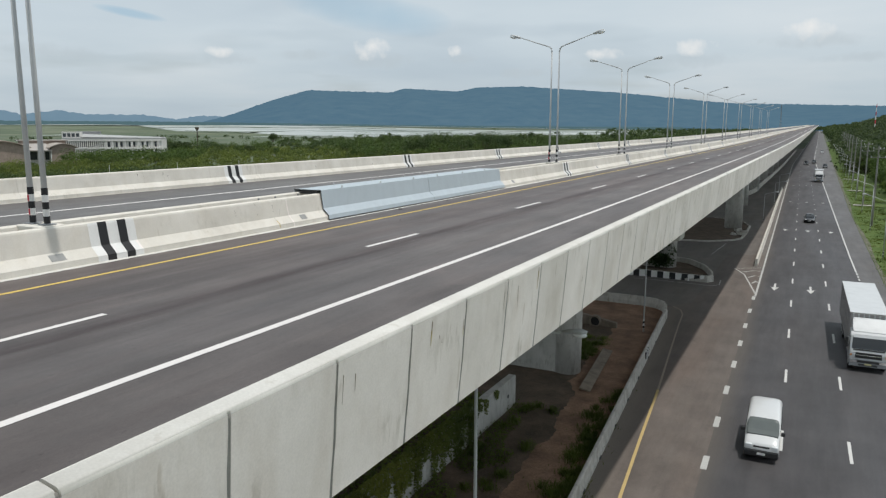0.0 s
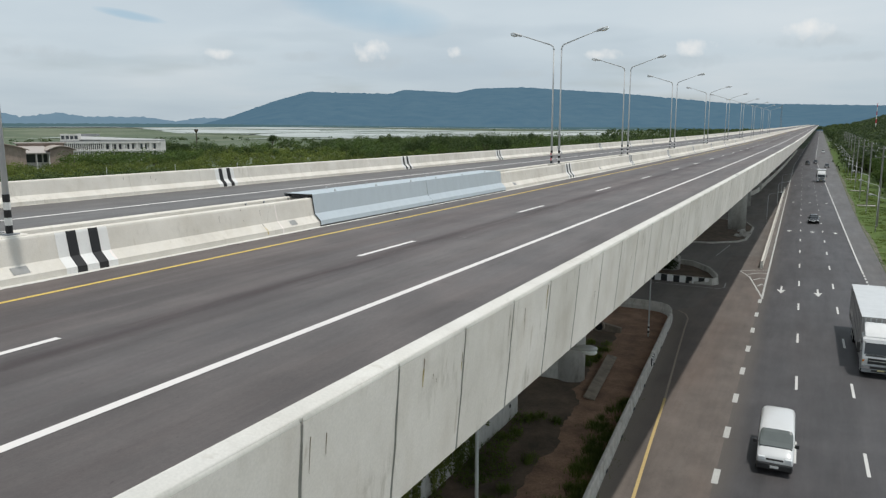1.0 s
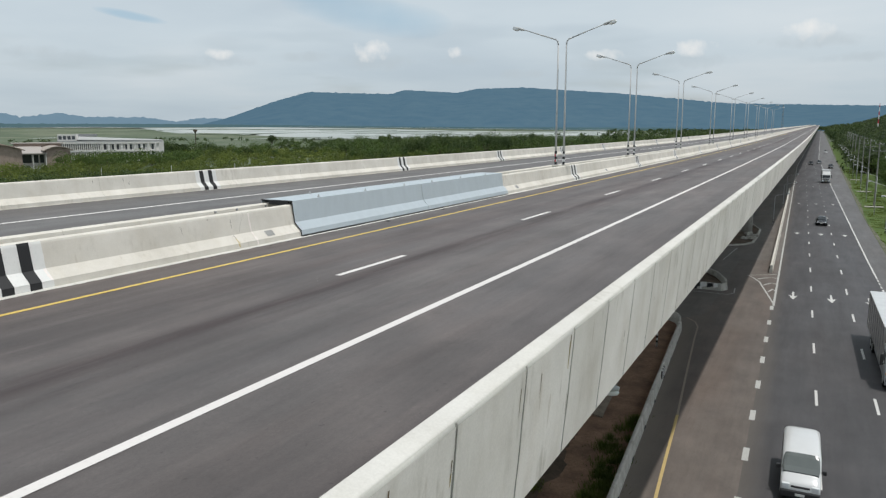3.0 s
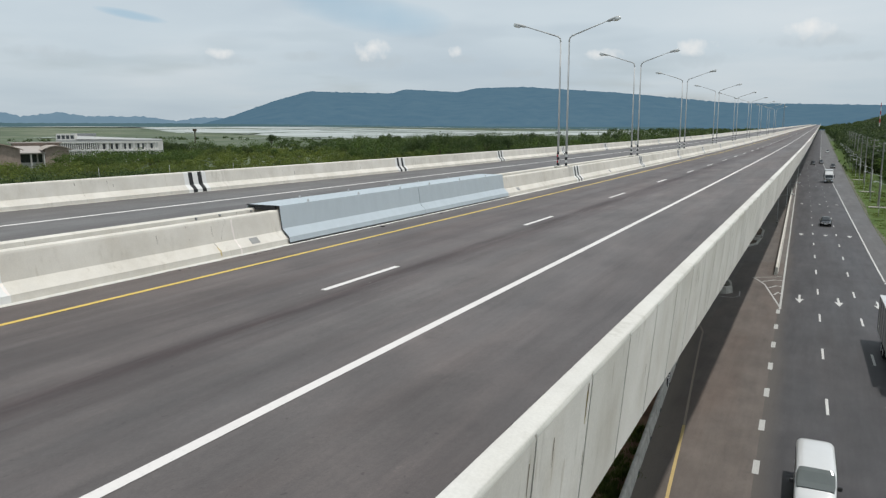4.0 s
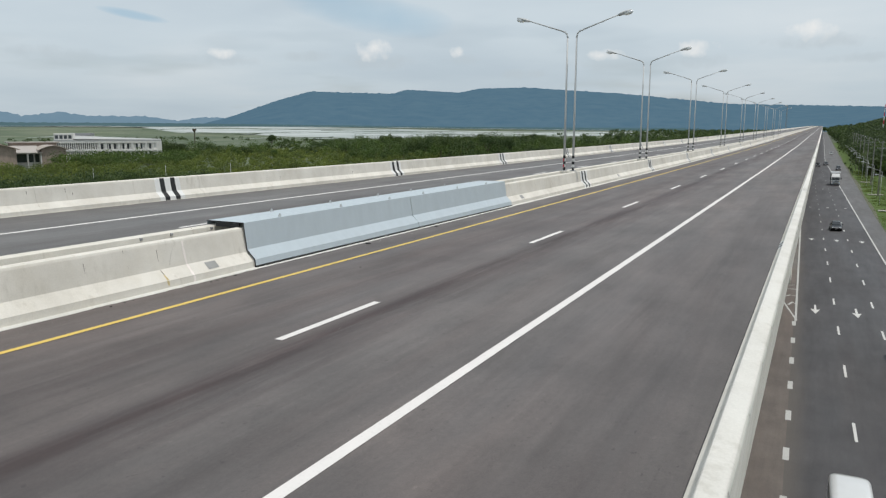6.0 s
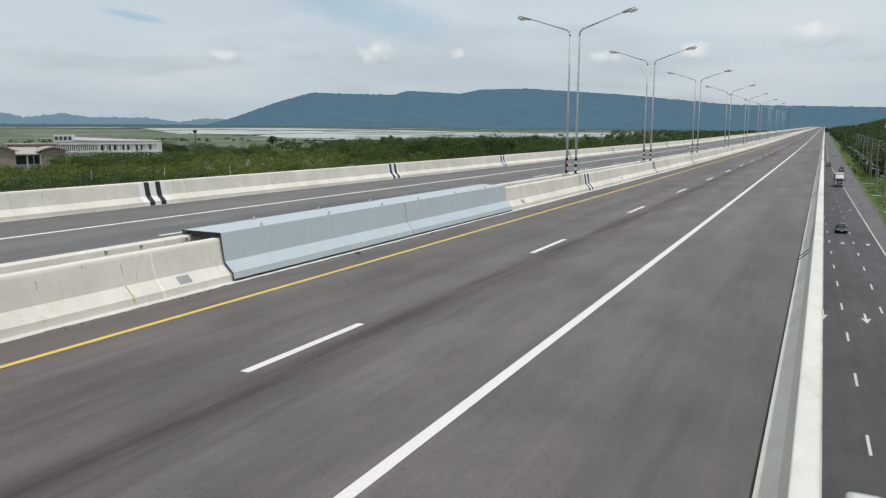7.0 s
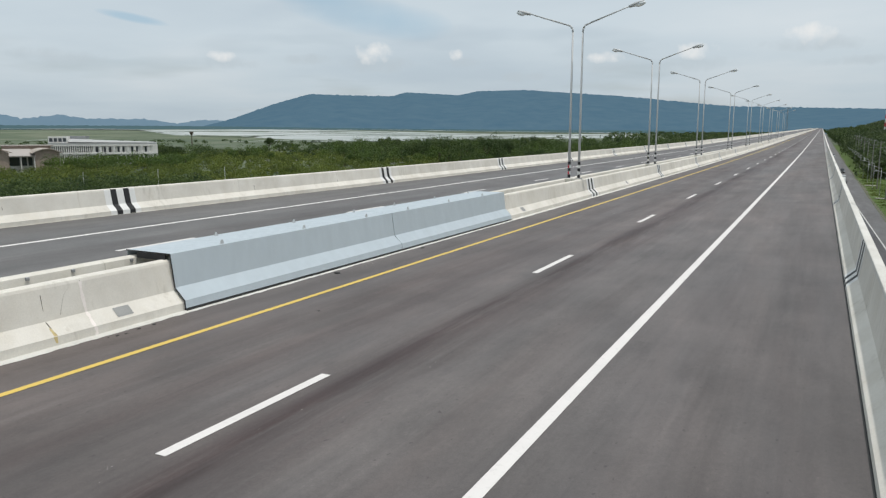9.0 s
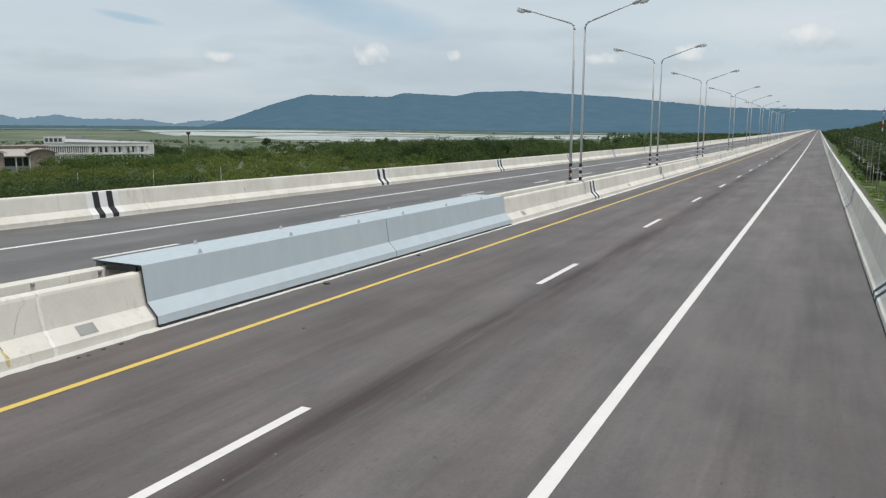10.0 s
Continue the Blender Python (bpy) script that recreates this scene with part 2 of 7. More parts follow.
def concrete(name, dark, light, streak=0.6, stain=(0.55, 0.52, 0.48)):
    n = Nodes(name, 0.85, spec=0.3)
    base = n.ramp(n.noise(0.9, 6, 0.6), [(0.3, dark), (0.7, light)])
    runs = n.ramp(n.noise(1.9, 5, 0.56, (1, 1, 0.42)), [(0.30, stain), (0.52, (1, 1, 1))])
    base = n.mix(streak, base, runs, "MULTIPLY")
    marks = n.ramp(n.noise(6.0, 2, 0.4, (1, 1, 0.14), 11.0), [(0.245, (0.62, 0.56, 0.49)), (0.285, (1, 1, 1))])
    base = n.mix(streak, base, marks, "MULTIPLY")
    trickle = n.ramp(n.noise(6.5, 5, 0.62, (1, 1, 0.22), 33.0), [(0.37, (0.66, 0.64, 0.6)), (0.5, (1, 1, 1))])
    base = n.mix(n.ramp(n.noise(0.75, 3, 0.5, (1, 1, 1.3), 37.0), [(0.5, 0.0), (0.64, min(0.8, streak * 1.6))]), base, trickle, "MULTIPLY")
    rust = n.ramp(n.noise(2.6, 3, 0.5, (1, 1, 0.12), 23.0), [(0.24, (0.8, 0.55, 0.32)), (0.29, (1, 1, 1))])
    base = n.mix(streak, base, rust, "MULTIPLY")
    blot = n.ramp(n.noise(0.45, 5, 0.65, (1, 1, 1), 5.0), [(0.35, (0.86, 0.85, 0.83)), (0.6, (1, 1, 1))])
    base = n.mix(0.7, base, blot, "MULTIPLY")
    own = n.ramp(n.own(), [(0.0, (0.93, 0.93, 0.92)), (1.0, (1.05, 1.05, 1.05))])
    base = n.mix(0.8, base, own, "MULTIPLY")
    fine = n.noise(38, 3, 0.65)
    base = n.mix(0.3, base, n.ramp(fine, [(0.3, 0.8), (0.7, 1.15)]), "MULTIPLY")
    n.bump(fine, 0.2, 0.004)
    return n.color(base)


def paint(name, c, worn=0.35, rough=0.6):
    n = Nodes(name, rough, spec=0.4)
    wear = n.ramp(n.noise(14, 6, 0.7), [(0.30, tuple(0.55 * v for v in c)), (0.46, c)])
    base = n.mix(worn, c, wear)
    base = n.mix(0.35, base, n.ramp(n.noise(1.1, 4, 0.6), [(0.3, 0.82), (0.7, 1.05)]), "MULTIPLY")
    n.bump(n.noise(60, 2, 0.6), 0.12, 0.003)
    return n.color(base)


def metal(name, c, rough=0.4, metallic=0.8, var=0.2):
    n = Nodes(name, rough, metallic)
    base = n.mix(var, c, n.ramp(n.noise(2.5, 5, 0.6, (1, 1, 0.3)), [(0.3, 0.5), (0.7, 1.2)]), "MULTIPLY")
    n.rough(n.noise(6, 4, 0.6), max(0.05, rough - 0.1), min(1, rough + 0.12))
    return n.color(base)


def coat(name, c, rough=0.25, metallic=0.0, dirt=0.25):
    n = Nodes(name, rough, metallic, 0.5)
    base = n.mix(dirt, c, n.ramp(n.noise(1.4, 5, 0.6, (1, 1, 0.6)), [(0.32, 0.62), (0.6, 1.0)]), "MULTIPLY")
    n.b.inputs["Coat Weight"].default_value = 0.4
    return n.color(base)


def foliage(name, low, high, top, glow=(0.16, 0.2, 0.04)):
    n = Nodes(name, 0.6, spec=0.25)
    c = n.ramp(n.island(), [(0.0, tuple(0.6 * p + 0.4 * q for p, q in zip(low, high))), (0.55, high), (1.0, tuple(0.6 * p + 0.4 * q for p, q in zip(top, high)))])
    wide = n.ramp(n.noise(0.03, 4, 0.6), [(0.3, (0.62, 0.7, 0.68)), (0.7, (1.3, 1.2, 0.9))])
    c = n.mix(0.9, c, n.ramp(n.noise(0.15, 4, 0.55, (1, 1, 0.3), 6.0), [(0.36, (0.40, 0.48, 0.48)), (0.62, (1.45, 1.36, 1.1))]), "MULTIPLY")
    c = n.mix(0.8, c, wide, "MULTIPLY")
    thin = n.t.nodes.new("ShaderNodeBsdfTranslucent")
    n.t.links.new(n.mix(0.6, c, glow), thin.inputs["Color"])
    both = n.t.nodes.new("ShaderNodeMixShader")
    both.inputs["Fac"].default_value = 0.4
    n.t.links.new(n.b.outputs[0], both.inputs[1])
    n.t.links.new(thin.outputs[0], both.inputs[2])
    n.t.links.new(both.outputs[0], n.t.nodes["Material Output"].inputs["Surface"])
    return n.color(c)


def soil(name, c1, c2, c3, scale=0.25):
    n = Nodes(name, 0.95, spec=0.2)
    base = n.ramp(n.noise(scale, 7, 0.65), [(0.3, c1), (0.5, c2), (0.72, c3)])
    fine = n.noise(9, 5, 0.7)
    base = n.mix(0.6, base, n.ramp(fine, [(0.3, 0.6), (0.7, 1.3)]), "MULTIPLY")
    n.bump(fine, 0.6, 0.04)
    return n.color(base)


M_DECK = asphalt("deck asphalt", (0.083, 0.0735, 0.0705), (0.122, 0.1085, 0.1035), (1.08, 0.965, 0.92), 0.6, 0.42, ((-2.98, 0.46, 0.7), (-2.7, 1.1, 0.36), (-4.45, 0.12, 0.25), (-2.15, 0.15, 0.18), (-4.9, 0.5, 0.26), (-5.9, 0.3, 0.1), (-6.0, 2.4, 0.17), (-7.9, 0.7, 0.14), (-1.0, 0.3, 0.1), (2.7, 0.7, 0.1), (1.3, 0.3, 0.08)), None, (-15.0, 15.0, (0.72, 0.695, 0.7)))
M_DECK_FAR = asphalt("deck asphalt of the other way", (0.09, 0.086, 0.084), (0.12, 0.116, 0.113), (1.05, 0.98, 0.96), 0.5, 0.3, ((-16.9, 0.8, 0.2), (-14.2, 0.8, 0.15)))
M_ROAD = asphalt("road asphalt", (0.046, 0.0435, 0.0455), (0.064, 0.0605, 0.063), (1.04, 1.0, 0.98), 0.4, 0.2, (), ((0.097, 0.084, 0.073), 4.3, 1.5, -0.0185))
M_SHOULDER = asphalt("dusty grey shoulder asphalt", (0.086, 0.083, 0.083), (0.115, 0.11, 0.108), (1.03, 1.0, 0.97), 0.3, 0.25)
# the paler dust by the wall also brightens the lane's shaded side
M_SLIP = asphalt("old brownish asphalt", (0.103, 0.086, 0.074), (0.142, 0.12, 0.105), (1.06, 0.97, 0.92), 0.35, 0.35, (), ((0.165, 0.138, 0.114), 0.6, 1.4, -0.0707))
M_CROSS = asphalt("crossing asphalt", (0.112, 0.1, 0.09), (0.148, 0.133, 0.12), (1.06, 0.98, 0.93), 0.2, 0.3)
# outer face paler than the cap: makes up in colour for its grazing sunlight
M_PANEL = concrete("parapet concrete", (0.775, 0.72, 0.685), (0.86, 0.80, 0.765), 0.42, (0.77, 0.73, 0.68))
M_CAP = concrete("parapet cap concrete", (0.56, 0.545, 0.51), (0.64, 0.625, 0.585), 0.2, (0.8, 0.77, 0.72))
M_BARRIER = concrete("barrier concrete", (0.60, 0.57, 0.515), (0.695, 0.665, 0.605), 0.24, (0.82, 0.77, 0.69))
M_PIER = concrete("pier concrete", (0.47, 0.46, 0.43), (0.58, 0.57, 0.535), 0.5)
M_WALL = concrete("weathered kerb concrete", (0.40, 0.385, 0.35), (0.54, 0.52, 0.475), 0.6)
M_SLAB = concrete("muddy slab concrete", (0.2, 0.165, 0.13), (0.31, 0.26, 0.21), 0.6)
M_JOINT = concrete("grey joint sealant", (0.2, 0.195, 0.185), (0.3, 0.295, 0.28), 0.4)
M_DRAIN = concrete("grey mortar patch", (0.21, 0.215, 0.21), (0.37, 0.37, 0.36), 0.3)
M_CHIP = paint("pale grit", (0.5, 0.49, 0.46), 0.4, 0.9)
M_SEAL = paint("dark joint seal", (0.035, 0.035, 0.035), 0.3, 0.9)
M_WHITE = paint("white road paint", (0.67, 0.638, 0.612), 0.3)
M_OLDWHITE = paint("worn white road paint", (0.47, 0.47, 0.445), 0.85)
M_MIDWHITE = paint("dulled white road paint", (0.58, 0.575, 0.55), 0.6)
M_YELLOW = paint("yellow road paint", (0.63, 0.445, 0.10), 0.4)
M_OLDYELLOW = paint("faded yellow road paint", (0.52, 0.39, 0.17), 0.9)
M_FADED = paint("faded line", (0.3, 0.25, 0.2), 0.9)
M_GRAVEL = soil("grey roadside gravel", (0.075, 0.085, 0.05), (0.13, 0.13, 0.095), (0.2, 0.19, 0.16), 0.6)
M_DRIP = paint("brown drip stain", (0.2, 0.15, 0.1), 0.8, 0.9)
M_STAIN = concrete("faint stain", (0.36, 0.34, 0.3), (0.46, 0.43, 0.38), 0.3)
M_DULLDRIP = paint("dark brown slit", (0.075, 0.06, 0.045), 0.6, 0.9)
M_RUST = paint("rust stain", (0.55, 0.44, 0.22), 0.8, 0.9)
M_BLACK = paint("black paint", (0.018, 0.018, 0.019), 0.25)
M_BANDWHITE = paint("white band paint", (0.71, 0.705, 0.68), 0.25)
M_RED = paint("red reflector", (0.5, 0.03, 0.05), 0.2, 0.35)
M_COVER = metal("pale blue galvanised sheet", (0.475, 0.53, 0.56), 0.38, 0.2, 0.12)
M_STEEL = metal("galvanised steel", (0.47, 0.48, 0.48), 0.6, 0.1)
M_DULL = metal("dull grey steel", (0.32, 0.325, 0.33), 0.55, 0.5)
M_LENS = coat("lamp glass", (0.75, 0.77, 0.78), 0.15, 0.0, 0.1)
M_TRUCK = coat("white truck paint", (0.58, 0.59, 0.59), 0.35)
# greyed for dirt and for the shade on the lorry's side
M_TRUCKSIDE = coat("grey truck side", (0.42, 0.395, 0.38), 0.4)
M_SILVER = coat("silver-grey paint", (0.3, 0.31, 0.32), 0.35, 0.3, 0.3)
M_VAN = coat("white van paint", (0.62, 0.63, 0.63), 0.28, 0.0, 0.1)
M_SEDAN = coat("black car paint", (0.012, 0.012, 0.014), 0.18, 0.0, 0.1)
M_DARKCAR = coat("dark car paint", (0.03, 0.032, 0.036), 0.25, 0.0, 0.1)
M_GLASS = coat("dark vehicle glass", (0.02, 0.024, 0.028), 0.06, 0.0, 0.05)
# lightened base colour in place of the sky mirrored in the glass
M_SCREEN = coat("sky-tinted windscreen glass", (0.13, 0.145, 0.14), 0.08, 0.0, 0.3)
M_PLASTIC = coat("black plastic", (0.02, 0.02, 0.021), 0.5, 0.0, 0.1)
M_CHROME = metal("chrome", (0.7, 0.7, 0.7), 0.15, 1.0, 0.1)
M_TYRE = paint("tyre rubber", (0.018, 0.018, 0.018), 0.2, 0.9)
M_AMBER = coat("amber lamp", (0.7, 0.25, 0.03), 0.2, 0.0, 0.05)
M_PLATE = paint("number plate", (0.6, 0.55, 0.3), 0.1)
M_BUILD = concrete("white painted render", (0.70, 0.68, 0.66), (0.80, 0.775, 0.75), 0.3)
M_ROOF = metal("brown sheet roof", (0.36, 0.31, 0.265), 0.65, 0.0)
M_CLAD = concrete("brown rendered gable", (0.29, 0.23, 0.195), (0.37, 0.295, 0.25), 0.3)
M_ROOFGREY = metal("pale grey sheet roof", (0.38, 0.385, 0.38), 0.65, 0.0)
M_ROOFPALE = metal("pale beige sheet roof", (0.37, 0.335, 0.305), 0.65, 0.0)
M_WINDOW = coat("dark window glass", (0.055, 0.062, 0.07), 0.12, 0.0, 0.05)
M_DIRT = soil("red-brown earth", (0.155, 0.1, 0.07), (0.25, 0.155, 0.105), (0.36, 0.225, 0.155), 0.5)
M_GRASS = soil("verge grass", (0.05, 0.085, 0.022), (0.085, 0.13, 0.034), (0.125, 0.155, 0.052), 0.35)
M_LEAF = foliage("scrub leaves", (0.078, 0.108, 0.031), (0.126, 0.162, 0.047), (0.172, 0.205, 0.066))
M_LEAFDARK = foliage("dark tree leaves", (0.034, 0.058, 0.025), (0.062, 0.097, 0.038), (0.108, 0.145, 0.058), (0.066, 0.104, 0.036))
M_LEAFYOUNG = foliage("young tree leaves", (0.05, 0.088, 0.028), (0.072, 0.118, 0.036), (0.105, 0.15, 0.05), (0.09, 0.14, 0.03))
M_LEAFHILL = foliage("hillside leaves", (0.04, 0.064, 0.034), (0.065, 0.096, 0.047), (0.1, 0.132, 0.063), (0.068, 0.1, 0.042))
M_LEAFPALE = foliage("yellowish scrub leaves", (0.12, 0.15, 0.045), (0.17, 0.2, 0.065), (0.22, 0.24, 0.09))
M_BLADE = foliage("grass blades", (0.07, 0.11, 0.03), (0.12, 0.16, 0.05), (0.2, 0.2, 0.09))
M_MUD = soil("dark damp earth", (0.075, 0.06, 0.046), (0.115, 0.088, 0.066), (0.18, 0.125, 0.09), 0.6)
M_BARK = soil("bark", (0.06, 0.045, 0.034), (0.1, 0.08, 0.06), (0.15, 0.125, 0.1), 3.0)
M_TIMBER = concrete("pole concrete", (0.22, 0.215, 0.195), (0.3, 0.29, 0.27), 0.3)


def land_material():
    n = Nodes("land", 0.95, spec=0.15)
    # greens paled and greyed: the haze over the far plain is in the colour
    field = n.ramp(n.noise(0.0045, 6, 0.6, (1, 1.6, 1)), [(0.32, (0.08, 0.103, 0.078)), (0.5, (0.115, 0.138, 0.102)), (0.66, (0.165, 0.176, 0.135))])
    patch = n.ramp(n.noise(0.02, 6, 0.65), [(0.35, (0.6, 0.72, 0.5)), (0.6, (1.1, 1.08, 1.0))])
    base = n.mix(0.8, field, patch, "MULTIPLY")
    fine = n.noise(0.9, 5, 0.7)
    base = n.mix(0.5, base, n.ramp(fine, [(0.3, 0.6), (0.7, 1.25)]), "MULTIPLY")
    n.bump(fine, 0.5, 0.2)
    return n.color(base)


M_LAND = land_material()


def water_material():
    n = Nodes("lake water", 0.35, spec=0.5)
    # pale base colours stand in for the sky's sheen on the water
    c = n.ramp(n.noise(0.0035, 6, 0.6, (1, 3.0, 1)), [(0.40, (0.17, 0.20, 0.165)), (0.5, (0.33, 0.35, 0.325)), (0.64, (0.46, 0.475, 0.445))])
    n.bump(n.noise(0.8, 3, 0.6), 0.08, 0.2)
    return n.color(c)


M_WATER = water_material()


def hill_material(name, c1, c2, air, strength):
    """Far forested slopes; the haze before them is added as a blue glow of the surface."""
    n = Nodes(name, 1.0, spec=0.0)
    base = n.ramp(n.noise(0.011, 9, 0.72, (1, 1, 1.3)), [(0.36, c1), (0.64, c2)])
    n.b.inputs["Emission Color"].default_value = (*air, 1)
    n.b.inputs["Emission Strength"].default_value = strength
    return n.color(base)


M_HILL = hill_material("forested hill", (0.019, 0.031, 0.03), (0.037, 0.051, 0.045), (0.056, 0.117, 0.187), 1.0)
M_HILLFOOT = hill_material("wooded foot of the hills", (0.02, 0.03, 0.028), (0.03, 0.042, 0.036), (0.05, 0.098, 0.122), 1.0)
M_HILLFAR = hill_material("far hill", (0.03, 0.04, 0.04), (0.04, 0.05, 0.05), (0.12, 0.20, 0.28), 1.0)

# ---- helpers for meshes ----


def part(name, bm, material, parent=None, label="", smooth=False):
    """Links a bmesh, or a ready mesh, as one object under a thing or a part."""
    if isinstance(bm, bmesh.types.BMesh):
        me = bpy.data.meshes.new(name)
        bmesh.ops.recalc_face_normals(bm, faces=bm.faces)
        bm.to_mesh(me)
        bm.free()
    else:
        me = bm
    if not me.materials:
        for m in (material if isinstance(material, (list, tuple)) else [material]):
            me.materials.append(m)
    if smooth:
        me.polygons.foreach_set("use_smooth", [True] * len(me.polygons))
    ob = new(name, me)
    if parent:
        ob.parent = parent
    return tagged(ob, label)


def thing(name, m, label, category, group="", kind=""):
    ob = new(name)
    ob.matrix_basis = m
    return tagged(ob, label, category, group, kind)


def box(bm, lo, hi, bevel=0.0, seg=1):
    lo, hi = Vector(lo), Vector(hi)
    r = bmesh.ops.create_cube(bm, size=1.0, matrix=Matrix.Translation((lo + hi) / 2) @ Matrix.Diagonal((*(hi - lo), 1)))
    if bevel:
        bmesh.ops.bevel(bm, geom=list({e for v in r["verts"] for e in v.link_edges}), offset=bevel, segments=seg, affect="EDGES", profile=0.5)
    return bm


def rod(bm, p0, p1, r0, r1=None, n=10):
    """A tapered round bar from p0 to p1."""
    p0, p1 = Vector(p0), Vector(p1)
    d = p1 - p0
    m = Matrix.Translation((p0 + p1) / 2) @ d.to_track_quat("Z", "Y").to_matrix().to_4x4()
    bmesh.ops.create_cone(bm, cap_ends=True, segments=n, radius1=r0, radius2=r0 if r1 is None else r1, depth=d.length, matrix=m)
    return bm


def pipe(bm, pts, radii, n=10):
    for (a, b), (ra, rb) in zip(zip(pts, pts[1:]), zip(radii, radii[1:])):
        rod(bm, a, b, ra, rb, n)
    return bm


def mesh_of(name, verts, faces):
    me = bpy.data.meshes.new(name)
    me.from_pydata([tuple(v) for v in verts], [], faces)
    me.update()
    return me


def sweep(name, profile, ys, height, shift=None, closed=True):
    """A profile of (x, z) drawn along y, raised by height(y) and moved aside by shift(y)."""
    n, verts, faces = len(profile), [], []
    for y in ys:
        dx, h = (shift(y) if shift else 0.0), height(y)
        verts += [(x + dx, y, z + h) for x, z in profile]
    for i in range(len(ys) - 1):
        for j in range(n if closed else n - 1):
            a, b = i * n + j, i * n + (j + 1) % n
            faces.append((a, b, b + n, a + n))
    if closed:
        faces += [tuple(range(n))[::-1], tuple((len(ys) - 1) * n + j for j in range(n))]
    me = mesh_of(name, verts, faces)
    bm = bmesh.new()
    bm.from_mesh(me)
    bpy.data.meshes.remove(me)
    return bm


def spread(a, b, first, growth=1.12, most=60.0):
    """Stations from a to b whose steps grow."""
    out, step = [a], first
    while out[-1] < b:
        out.append(min(b, out[-1] + step))
        step = min(most, step * growth)
    return out


# ---- the lie of the place ----
Z0 = -13.86                     # lower road
FALL = 0.02                     # both decks drain to the median
LEAN = -0.0185                  # the lower road runs slightly askew to the viaduct


def rise(y):
    """The viaduct climbs gently in the distance."""
    return 1.8e-5 * y * abs(y) if y < 220 else 0.871 + 0.0079 * (y - 220)


def road_rise(y):
    return 0.0 if y < 0 else 1.4e-5 * y * y if y < 220 else 0.678 + 0.0062 * (y - 220)


def skew(y):
    return LEAN * y if y < 350 else LEAN * 350


def step01(a, b, v):
    t = min(1.0, max(0.0, (v - a) / (b - a)))
    return t * t * (3 - 2 * t)


def land(x, y):
    """Height of the natural ground."""
    z = Z0 - 0.06 + road_rise(y) + 0.003 * max(0.0, -x - 60)
    if x > 22:
        z += 0.27 * min(x - 22, 160) * step01(220, 800, y) + 0.02 * (x - 22)
    if x < -100:                            # the plain climbs towards the hills
        r = math.hypot(x, y)
        z += (12.0 * step01(1000, 2000, r) + 0.005 * max(0.0, min(r, 2700) - 1700)) * min(1.0, max(0.0, -x / max(1.0, r) - 0.15) / 0.5)
    if -28 < x < 0.2 and -60 < y < 62:      # the ditch under the viaduct
        z -= 0.15 * step01(0.2, -4, x) * step01(-28, -20, x) * step01(56, 46, y)
    return z + 0.25 * noise.noise(Vector((x * 0.02, y * 0.02, 0.0))) * step01(25, 70, abs(x + 5))


def deck_z(x):
    return 0.02 * x if x > -9.8 else -0.18 + 0.0285 * (-10.2 - x)


END = 2600.0
LONG = spread(-45.0, END, 6.0, 1.06, 60.0)

# ---- the large structure ----
xs = sorted(set([-4700, -3900, -3200, -2600, -2100, -1700, -1400, -1150, -950, -780, -640, -520, -430, -360, -300, -250, -210, -175, -145, -120, -100, -80, -62, -46, -36, -28, 22, 30, 40, 52, 66, 82, 100, 125, 160, 210, 300, 500, 900, 1500] + [-24 + 1.5 * i for i in range(31)]))
ys = sorted(set([-700, -400, -250, -160, -110, -80] + list(range(-60, 130, 6)) + spread(130, 4800, 9, 1.09, 260)))
ground_v = [(x, y, land(x, y)) for y in ys for x in xs]
nx = len(xs)
ground_f = [(j * nx + i, j * nx + i + 1, (j + 1) * nx + i + 1, (j + 1) * nx + i) for j in range(len(ys) - 1) for i in range(nx - 1)]


def ground_z(x, y):
    """Height of the ground sheet between its grid points."""
    i = max(k for k in range(nx - 1) if xs[k] <= x)
    j = max(k for k in range(len(ys) - 1) if ys[k] <= y)
    u, v = (x - xs[i]) / (xs[i + 1] - xs[i]), (y - ys[j]) / (ys[j + 1] - ys[j])
    a, b, c, d = (ground_v[q][2] for q in (j * nx + i, j * nx + i + 1, (j + 1) * nx + i, (j + 1) * nx + i + 1))
    return (a * (1 - u) + b * u) * (1 - v) + (c * (1 - u) + d * u) * v


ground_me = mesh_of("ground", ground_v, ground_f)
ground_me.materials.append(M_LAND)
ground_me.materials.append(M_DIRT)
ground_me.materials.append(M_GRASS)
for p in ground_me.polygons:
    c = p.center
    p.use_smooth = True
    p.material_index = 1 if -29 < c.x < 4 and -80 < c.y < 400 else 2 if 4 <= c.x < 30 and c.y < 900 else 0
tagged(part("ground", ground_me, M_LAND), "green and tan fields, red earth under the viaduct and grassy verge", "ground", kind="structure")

# damp dark bottom of the ditch beside the retaining wall, with a ragged edge to the red path
mud_v, mud_n = [], 17
mud_y = [-24 + 0.3 * i for i in range(231)]
for y in mud_y:
    edge = -4.55 + 0.045 * (20 - y) - 1.2 * step01(22, 34, y) + 0.55 * noise.noise(Vector((0.0, y * 0.32, 1.0))) + 0.3 * noise.noise(Vector((3.0, y * 0.9, 1.0))) + 0.22 * noise.noise(Vector((7.0, y * 2.7, 1.0)))
    for i in range(mud_n):
        x = -25.5 + (edge + 25.5) * i / (mud_n - 1)
        mud_v.append((x, y, ground_z(x, y) + (0.035 if i < mud_n - 1 else 0.002)))
mud_f = [(j * mud_n + i, j * mud_n + i + 1, (j + 1) * mud_n + i + 1, (j + 1) * mud_n + i) for j in range(len(mud_y) - 1) for i in range(mud_n - 1)]
